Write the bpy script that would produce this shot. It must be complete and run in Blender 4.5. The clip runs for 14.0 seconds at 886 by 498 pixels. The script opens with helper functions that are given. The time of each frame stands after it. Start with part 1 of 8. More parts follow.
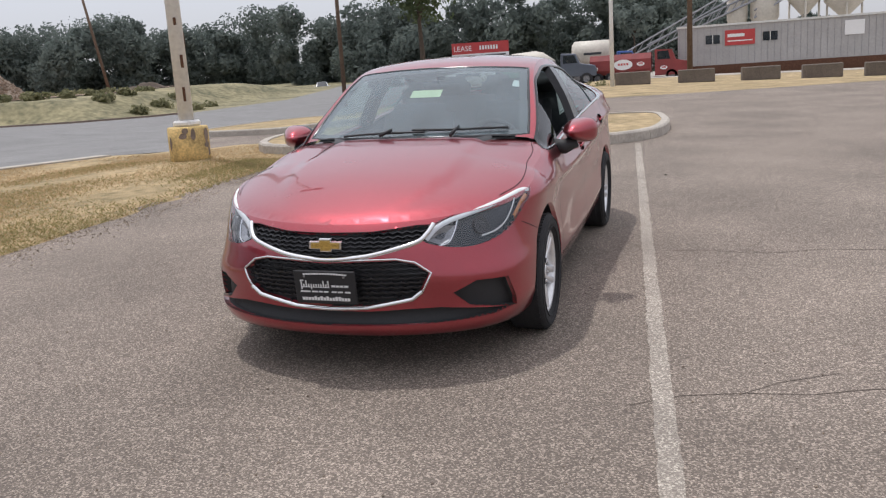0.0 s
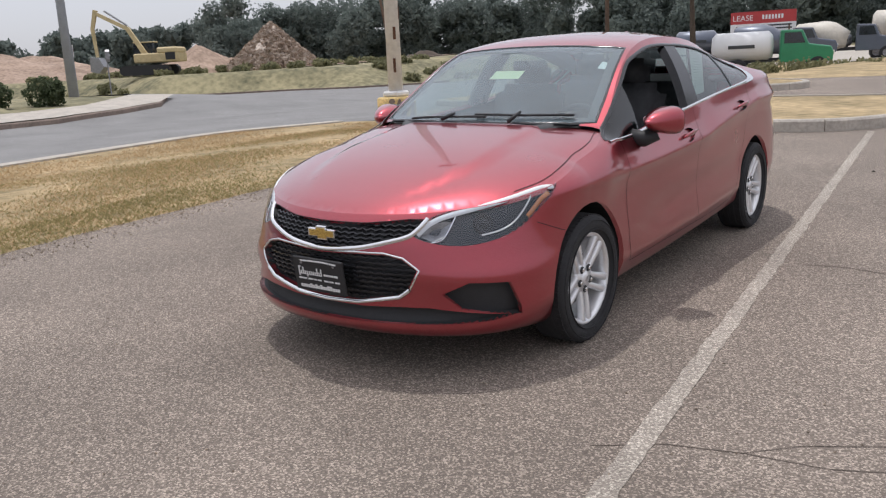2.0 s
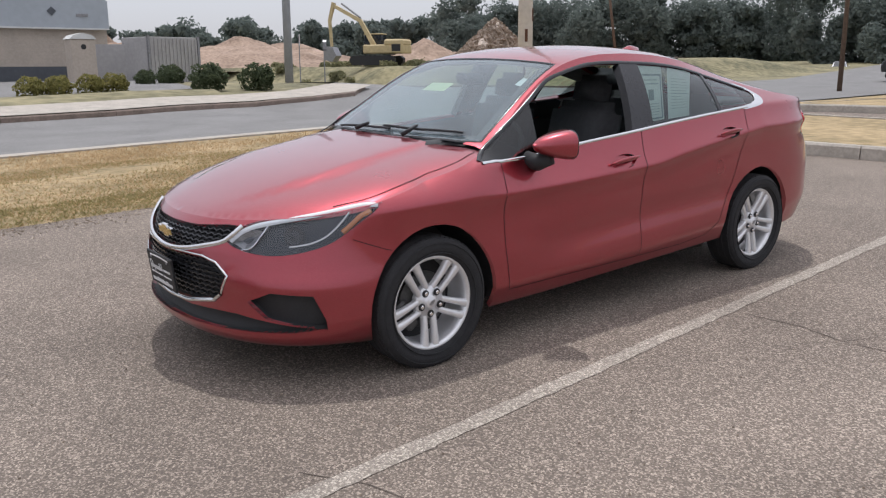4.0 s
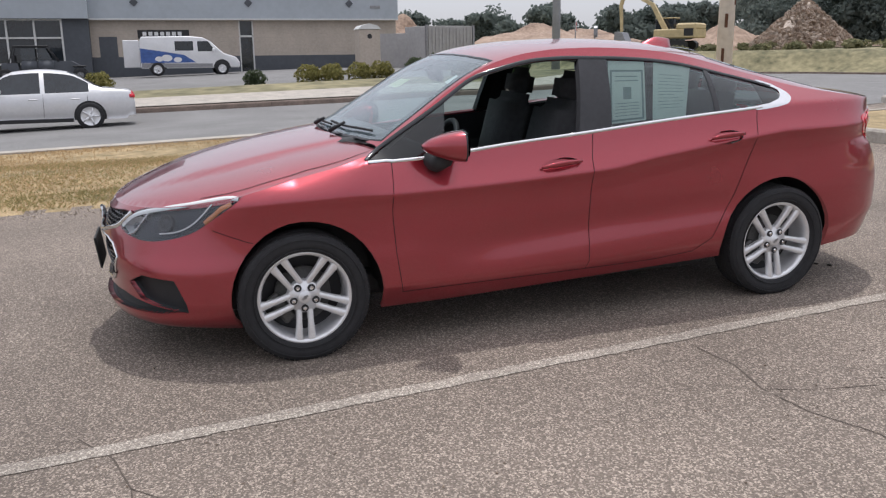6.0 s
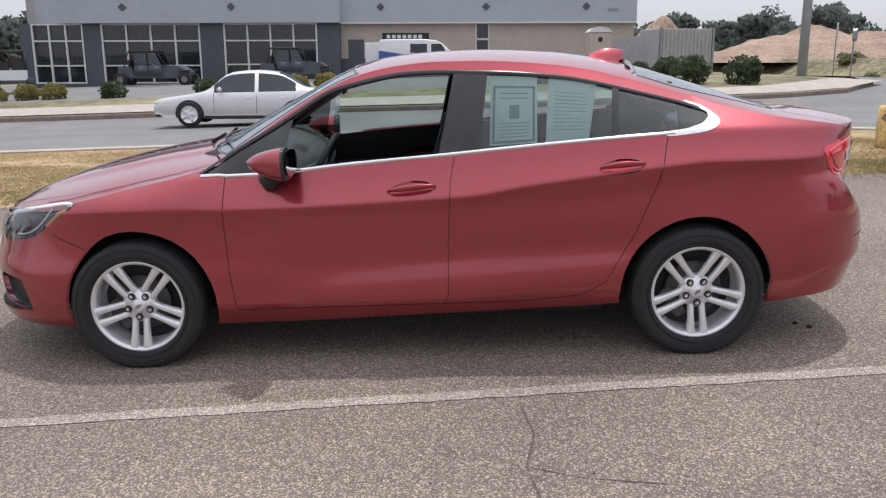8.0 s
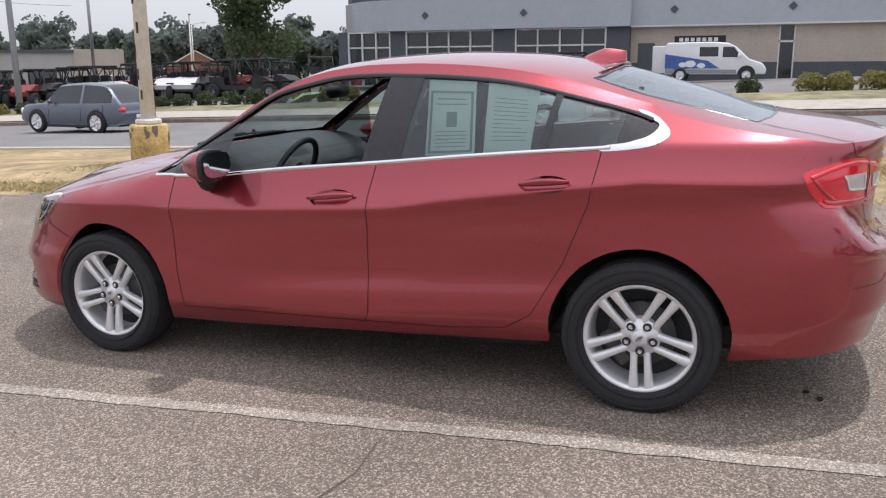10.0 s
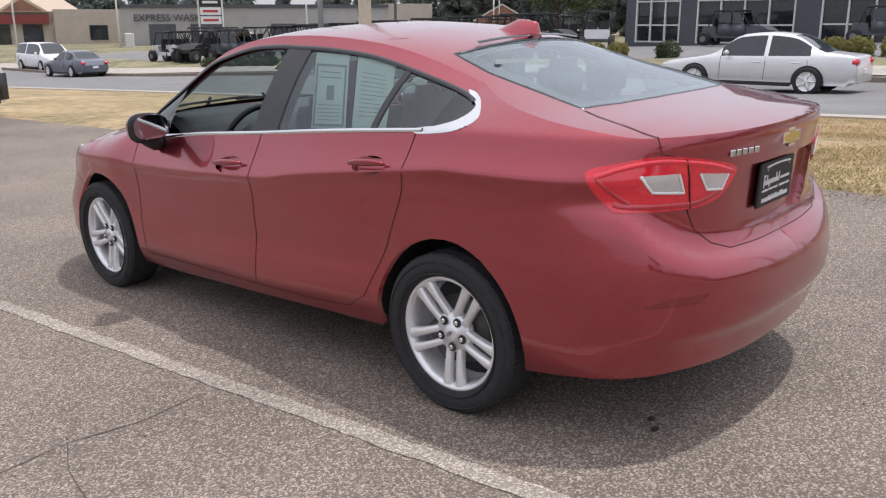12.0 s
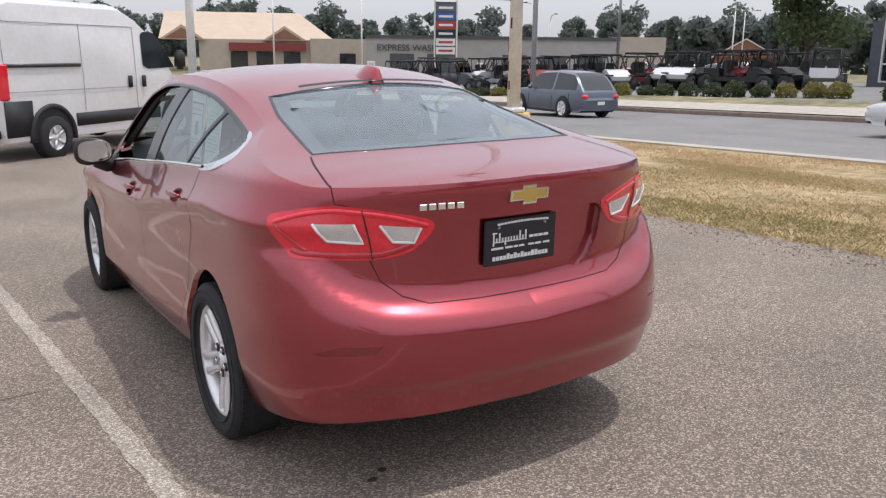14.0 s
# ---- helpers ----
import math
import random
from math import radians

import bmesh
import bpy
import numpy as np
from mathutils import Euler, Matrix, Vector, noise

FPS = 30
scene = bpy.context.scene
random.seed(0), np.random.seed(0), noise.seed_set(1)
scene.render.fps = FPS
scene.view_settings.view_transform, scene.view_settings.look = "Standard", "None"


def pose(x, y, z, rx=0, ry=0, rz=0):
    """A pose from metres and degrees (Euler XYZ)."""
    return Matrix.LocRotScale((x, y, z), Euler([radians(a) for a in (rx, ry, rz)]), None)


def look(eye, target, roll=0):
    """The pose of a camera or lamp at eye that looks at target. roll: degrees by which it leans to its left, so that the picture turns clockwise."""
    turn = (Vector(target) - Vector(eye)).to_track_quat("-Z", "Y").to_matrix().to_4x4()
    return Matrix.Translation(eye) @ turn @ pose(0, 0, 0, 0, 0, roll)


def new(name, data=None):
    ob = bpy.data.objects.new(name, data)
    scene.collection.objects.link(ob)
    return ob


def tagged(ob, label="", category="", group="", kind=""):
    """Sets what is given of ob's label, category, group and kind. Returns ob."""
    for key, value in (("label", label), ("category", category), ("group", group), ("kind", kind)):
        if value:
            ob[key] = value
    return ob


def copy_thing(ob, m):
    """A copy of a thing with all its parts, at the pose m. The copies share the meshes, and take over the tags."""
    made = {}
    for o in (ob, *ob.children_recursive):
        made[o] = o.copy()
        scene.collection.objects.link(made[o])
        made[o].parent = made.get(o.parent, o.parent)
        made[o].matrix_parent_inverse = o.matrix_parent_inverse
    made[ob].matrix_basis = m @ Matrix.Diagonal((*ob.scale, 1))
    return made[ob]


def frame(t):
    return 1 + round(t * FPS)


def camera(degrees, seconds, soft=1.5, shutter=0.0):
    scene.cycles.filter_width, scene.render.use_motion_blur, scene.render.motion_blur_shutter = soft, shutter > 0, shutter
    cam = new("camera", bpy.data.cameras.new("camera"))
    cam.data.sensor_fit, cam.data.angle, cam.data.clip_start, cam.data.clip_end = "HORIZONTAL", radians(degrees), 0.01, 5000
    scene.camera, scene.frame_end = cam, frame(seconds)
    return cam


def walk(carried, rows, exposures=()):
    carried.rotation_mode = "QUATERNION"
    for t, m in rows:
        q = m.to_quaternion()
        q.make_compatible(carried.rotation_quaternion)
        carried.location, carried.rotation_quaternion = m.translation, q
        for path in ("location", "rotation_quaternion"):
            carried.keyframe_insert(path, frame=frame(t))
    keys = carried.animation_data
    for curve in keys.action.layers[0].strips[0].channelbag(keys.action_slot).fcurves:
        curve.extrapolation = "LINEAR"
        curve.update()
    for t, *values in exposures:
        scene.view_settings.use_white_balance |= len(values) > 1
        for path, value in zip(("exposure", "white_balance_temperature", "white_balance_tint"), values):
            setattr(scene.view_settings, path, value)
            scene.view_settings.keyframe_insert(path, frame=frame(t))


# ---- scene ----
cam = camera(56.0, 14.0, soft=1.25)
PATH = [
    (0, (1.675, -5.699, 1.493), (1.079, -3.845, 1.036), -3.1),
    (0.5, (1.856, -5.51, 1.482), (1.216, -3.673, 1.02), -0.9),
    (1, (2.068, -5.292, 1.475), (1.26, -3.526, 1.0), -2.3),
    (1.5, (2.373, -5.153, 1.516), (1.329, -3.52, 1.021), -4.8),
    (2, (2.626, -4.897, 1.483), (1.472, -3.34, 0.991), -2.9),
    (2.5, (2.966, -4.643, 1.5), (1.746, -3.134, 1.016), -2.8),
    (3, (3.281, -4.377, 1.508), (1.95, -2.965, 1.025), -3.3),
    (3.2, (3.376, -4.221, 1.483), (2.016, -2.836, 1.002), -2.4),
    (5.3, (4.484, -2.565, 1.522), (2.706, -1.785, 1.04), -0.9),
    (5.5, (4.53, -2.365, 1.514), (2.732, -1.635, 1.03), -0.6),
    (6, (4.696, -1.863, 1.511), (2.849, -1.279, 1.012), -1.7),
    (6.5, (4.777, -1.367, 1.527), (2.891, -0.946, 1.009), -1.8),
    (7, (4.796, -0.828, 1.527), (2.88, -0.5, 1.056), -0.7),
    (7.5, (4.812, -0.345, 1.524), (2.882, -0.212, 1.016), -1.9),
    (7.7, (4.773, -0.146, 1.509), (2.837, -0.063, 1.012), -1.7),
    (9.8, (4.252, 1.655, 1.467), (2.429, 0.961, 1.022), -2.8),
    (10, (4.112, 1.794, 1.436), (2.298, 1.08, 0.991), -2.0),
    (10.5, (3.878, 2.169, 1.418), (2.125, 1.323, 0.955), -2.5),
    (11, (3.628, 2.578, 1.412), (1.948, 1.622, 0.898), -3.4),
    (11.5, (3.313, 2.979, 1.434), (1.696, 1.924, 0.913), -2.8),
    (12, (3.072, 3.353, 1.455), (1.648, 2.05, 0.931), -2.0),
    (12.5, (2.689, 3.679, 1.454), (1.314, 2.321, 0.94), -0.4),
    (13, (2.399, 4.027, 1.465), (1.147, 2.542, 0.987), -2.2),
    (13.5, (2.056, 4.263, 1.445), (0.929, 2.679, 0.975), -1.4),
    (14, (1.746, 4.53, 1.471), (0.727, 2.867, 1.03), -0.9),
]
# the lot leans a little: LEVEL turns the lot's own frame into one whose z is true up
UP = Vector((-0.0187, 0.0233, 0.9995)).normalized()
LEVEL = UP.rotation_difference(Vector((0, 0, 1))).to_matrix().to_4x4()
walk(cam, [(t, LEVEL @ look(eye, target, roll)) for t, eye, target, roll in PATH],
     [(0, 0.40, 6250, 11), (5.5, 0.42, 6200, 11), (7.5, 0.52, 6220, 11.5), (10, 0.64, 6220, 12), (14, 0.58, 6250, 11)])

# ---- light: high summer sun through haze ----
SUN_WAY = (LEVEL @ Vector((-0.245, 0.15, 1.0))).normalized()
world = bpy.data.worlds.new("sky")
scene.world = world
world.use_nodes = True
wn = world.node_tree
sky = wn.nodes.new("ShaderNodeTexSky")
sky.sky_type = "NISHITA"
sky.sun_disc = False
sky.sun_elevation = math.asin(SUN_WAY.z)
sky.sun_rotation = math.atan2(SUN_WAY.x, SUN_WAY.y)
sky.air_density, sky.dust_density, sky.ozone_density = 1.0, 2.0, 1.0
back = wn.nodes["Background"]
back.inputs["Strength"].default_value = 0.15
hs = wn.nodes.new("ShaderNodeHueSaturation")
hs.inputs["Saturation"].default_value = 0.55
wn.links.new(sky.outputs["Color"], hs.inputs["Color"])
# the haze pales the sky and brightens it towards the high sun
haze = wn.nodes.new("ShaderNodeMix")
haze.data_type = "RGBA"
haze.inputs[0].default_value = 0.75
way_up, split, lift = wn.nodes.new("ShaderNodeTexCoord"), wn.nodes.new("ShaderNodeSeparateXYZ"), wn.nodes.new("ShaderNodeMix")
lift.data_type = "RGBA"
lift.inputs[6].default_value, lift.inputs[7].default_value = (2.78, 2.72, 2.90, 1), (6.6, 6.45, 6.6, 1)
wn.links.new(way_up.outputs["Generated"], split.inputs[0])
wn.links.new(split.outputs["Z"], lift.inputs[0])
wn.links.new(lift.outputs[2], haze.inputs[7])
wn.links.new(hs.outputs["Color"], haze.inputs[6])
wn.links.new(haze.outputs[2], back.inputs["Color"])
sun = new("sun", bpy.data.lights.new("sun", "SUN"))
sun.data.energy, sun.data.angle, sun.data.color = 1.35, radians(1.5), (1.0, 0.96, 0.905)
sun.matrix_world = look(SUN_WAY * 50, (0, 0, 0))

# ---- materials ----
def nodes(name):
    m = bpy.data.materials.new(name)
    m.use_nodes = True
    return m, m.node_tree.nodes, m.node_tree.links, m.node_tree.nodes["Principled BSDF"]


def mat(name, col, rough=0.6, metal=0.0, scale=8.0, vary=0.15, bump=0.0, bscale=None, coat=0.0, tint=None, spec=0.5):
    """Principled surface whose colour wanders by two sizes of noise, with fine relief."""
    m, n, l, p = nodes(name)
    tc = n.new("ShaderNodeTexCoord")
    a, b = n.new("ShaderNodeTexNoise"), n.new("ShaderNodeTexNoise")
    a.inputs["Scale"].default_value, b.inputs["Scale"].default_value = scale, scale * 7.3
    a.inputs["Detail"].default_value, b.inputs["Detail"].default_value = 4, 3
    l.new(tc.outputs["Object"], a.inputs["Vector"])
    l.new(tc.outputs["Object"], b.inputs["Vector"])
    add = n.new("ShaderNodeMath")
    add.operation = "ADD"
    l.new(a.outputs["Fac"], add.inputs[0])
    l.new(b.outputs["Fac"], add.inputs[1])
    ramp = n.new("ShaderNodeMapRange")
    ramp.inputs[1].default_value, ramp.inputs[2].default_value = 0.7, 1.3
    l.new(add.outputs[0], ramp.inputs[0])
    mix = n.new("ShaderNodeMix")
    mix.data_type = "RGBA"
    lo = [max(0, c * (1 - vary)) for c in col]
    hi = [min(1, c * (1 + vary)) for c in (tint or col)]
    mix.inputs[6].default_value, mix.inputs[7].default_value = (*lo, 1), (*hi, 1)
    l.new(ramp.outputs[0], mix.inputs[0])
    l.new(mix.outputs[2], p.inputs["Base Color"])
    p.inputs["Roughness"].default_value, p.inputs["Metallic"].default_value = rough, metal
    p.inputs["Coat Weight"].default_value = coat
    p.inputs["Coat Roughness"].default_value = 0.03
    p.inputs["Specular IOR Level"].default_value = spec
    if bump:
        bp = n.new("ShaderNodeBump")
        bp.inputs["Strength"].default_value, bp.inputs["Distance"].default_value = bump, 0.02
        c = n.new("ShaderNodeTexNoise")
        c.inputs["Scale"].default_value, c.inputs["Detail"].default_value = bscale or scale * 12, 5
        l.new(tc.outputs["Object"], c.inputs["Vector"])
        l.new(c.outputs["Fac"], bp.inputs["Height"])
        l.new(bp.outputs["Normal"], p.inputs["Normal"])
    return m


def asphalt(name, col, stone, wear):
    """Worn asphalt: pale stones in a dark binder, broad stains, coarse relief."""
    m, n, l, p = nodes(name)
    tc = n.new("ShaderNodeTexCoord")
    vo = n.new("ShaderNodeTexVoronoi")
    vo.inputs["Scale"].default_value = 150
    fine = n.new("ShaderNodeTexNoise")
    fine.inputs["Scale"].default_value, fine.inputs["Detail"].default_value = 90, 6
    broad = n.new("ShaderNodeTexNoise")
    broad.inputs["Scale"].default_value, broad.inputs["Detail"].default_value = 0.6, 7
    for t in (vo, fine, broad):
        l.new(tc.outputs["Object"], t.inputs["Vector"])
    sep = n.new("ShaderNodeSeparateColor")
    l.new(vo.outputs["Color"], sep.inputs[0])
    r1 = n.new("ShaderNodeMapRange")
    r1.inputs[1].default_value, r1.inputs[2].default_value = 0.52, 1.0
    l.new(sep.outputs[0], r1.inputs[0])
    m1 = n.new("ShaderNodeMix")
    m1.data_type = "RGBA"
    m1.inputs[6].default_value, m1.inputs[7].default_value = (*col, 1), (*stone, 1)
    l.new(r1.outputs[0], m1.inputs[0])
    m2 = n.new("ShaderNodeMix")
    m2.data_type, m2.blend_type = "RGBA", "MULTIPLY"
    r2 = n.new("ShaderNodeMapRange")
    r2.inputs[1].default_value, r2.inputs[2].default_value = 0.35, 0.65
    r2.inputs[3].default_value, r2.inputs[4].default_value = 1 - wear, 1 + wear
    l.new(broad.outputs["Fac"], r2.inputs[0])
    m2.inputs[0].default_value = 1
    l.new(m1.outputs[2], m2.inputs[6])
    l.new(r2.outputs[0], m2.inputs[7])
    m3 = n.new("ShaderNodeMix")
    m3.data_type, m3.blend_type = "RGBA", "MULTIPLY"
    r3 = n.new("ShaderNodeMapRange")
    r3.inputs[1].default_value, r3.inputs[2].default_value = 0.3, 0.7
    r3.inputs[3].default_value, r3.inputs[4].default_value = 0.72, 1.28
    l.new(fine.outputs["Fac"], r3.inputs[0])
    m3.inputs[0].default_value = 1
    l.new(m2.outputs[2], m3.inputs[6])
    l.new(r3.outputs[0], m3.inputs[7])
    l.new(m3.outputs[2], p.inputs["Base Color"])
    p.inputs["Roughness"].default_value = 0.85
    p.inputs["Specular IOR Level"].default_value = 0.3
    bp = n.new("ShaderNodeBump")
    bp.inputs["Strength"].default_value, bp.inputs["Distance"].default_value = 0.7, 0.006
    l.new(fine.outputs["Fac"], bp.inputs["Height"])
    l.new(bp.outputs["Normal"], p.inputs["Normal"])
    return m


def carpaint(name, deep, bright):
    """Metallic paint with flakes under a clear coat."""
    m, n, l, p = nodes(name)
    tc = n.new("ShaderNodeTexCoord")
    vo = n.new("ShaderNodeTexVoronoi")
    vo.inputs["Scale"].default_value = 900
    l.new(tc.outputs["Object"], vo.inputs["Vector"])
    mix = n.new("ShaderNodeMix")
    mix.data_type = "RGBA"
    mix.inputs[6].default_value, mix.inputs[7].default_value = (*deep, 1), (*bright, 1)
    sep = n.new("ShaderNodeSeparateColor")
    l.new(vo.outputs["Color"], sep.inputs[0])
    l.new(sep.outputs[1], mix.inputs[0])
    l.new(mix.outputs[2], p.inputs["Base Color"])
    p.inputs["Metallic"].default_value = 0.92
    p.inputs["Coat Weight"].default_value, p.inputs["Coat Roughness"].default_value, p.inputs["Coat IOR"].default_value = 1.0, 0.02, 1.62
    dust = n.new("ShaderNodeTexNoise")
    dust.inputs["Scale"].default_value, dust.inputs["Detail"].default_value = 3, 6
    l.new(tc.outputs["Object"], dust.inputs["Vector"])
    r = n.new("ShaderNodeMapRange")
    r.inputs[3].default_value, r.inputs[4].default_value = 0.25, 0.33
    l.new(dust.outputs["Fac"], r.inputs[0])
    l.new(r.outputs[0], p.inputs["Roughness"])
    return m


def glass(name, col=(0.75, 0.85, 0.83), rough=0.0, dust=0.0, film=(0.50, 0.61, 0.68)):
    """Thin window glass: a clear sheet that mirrors by its Fresnel gloss, with a film of dust whose pale blue adds sky
    sheen.
    """
    m, n, l, p = nodes(name)
    tr = n.new("ShaderNodeBsdfTransparent")
    tr.inputs["Color"].default_value = (*col, 1)
    gl = n.new("ShaderNodeBsdfGlossy")
    gl.inputs["Roughness"].default_value = rough
    lw, pw, fr = n.new("ShaderNodeLayerWeight"), n.new("ShaderNodeMath"), n.new("ShaderNodeMapRange")
    lw.inputs["Blend"].default_value = 0.5
    pw.operation, pw.inputs[1].default_value = "POWER", 3.6
    fr.inputs[3].default_value, fr.inputs[4].default_value = 0.07, 0.95
    l.new(lw.outputs["Facing"], pw.inputs[0])
    l.new(pw.outputs[0], fr.inputs[0])
    mx = n.new("ShaderNodeMixShader")
    l.new(fr.outputs[0], mx.inputs[0])
    l.new(tr.outputs[0], mx.inputs[1])
    l.new(gl.outputs[0], mx.inputs[2])
    df = n.new("ShaderNodeBsdfDiffuse")
    df.inputs["Color"].default_value = (*film, 1)
    tc, no = n.new("ShaderNodeTexCoord"), n.new("ShaderNodeTexNoise")
    no.inputs["Scale"].default_value, no.inputs["Detail"].default_value = 4, 5
    l.new(tc.outputs["Object"], no.inputs["Vector"])
    r = n.new("ShaderNodeMapRange")
    r.inputs[1].default_value, r.inputs[2].default_value = 0.3, 0.7
    r.inputs[3].default_value, r.inputs[4].default_value = dust * 0.75, dust * 1.25
    l.new(no.outputs["Fac"], r.inputs[0])
    m2 = n.new("ShaderNodeMixShader")
    l.new(r.outputs[0], m2.inputs[0])
    l.new(mx.outputs[0], m2.inputs[1])
    l.new(df.outputs[0], m2.inputs[2])
    l.new(m2.outputs[0], n["Material Output"].inputs["Surface"])
    return m


def leafy(name, a, b):
    """Leaves that differ from one clump to the next and let a little light through."""
    m, n, l, p = nodes(name)
    g = n.new("ShaderNodeNewGeometry")
    mix = n.new("ShaderNodeMix")
    mix.data_type = "RGBA"
    mix.inputs[6].default_value, mix.inputs[7].default_value = (*a, 1), (*b, 1)
    l.new(g.outputs["Random Per Island"], mix.inputs[0])
    l.new(mix.outputs[2], p.inputs["Base Color"])
    p.inputs["Roughness"].default_value = 0.7
    p.inputs["Specular IOR Level"].default_value = 0.2
    tl, mx = n.new("ShaderNodeBsdfTranslucent"), n.new("ShaderNodeMixShader")
    mx.inputs[0].default_value = 0.55
    l.new(mix.outputs[2], tl.inputs["Color"])
    l.new(p.outputs[0], mx.inputs[1])
    l.new(tl.outputs[0], mx.inputs[2])
    l.new(mx.outputs[0], n["Material Output"].inputs["Surface"])
    return m


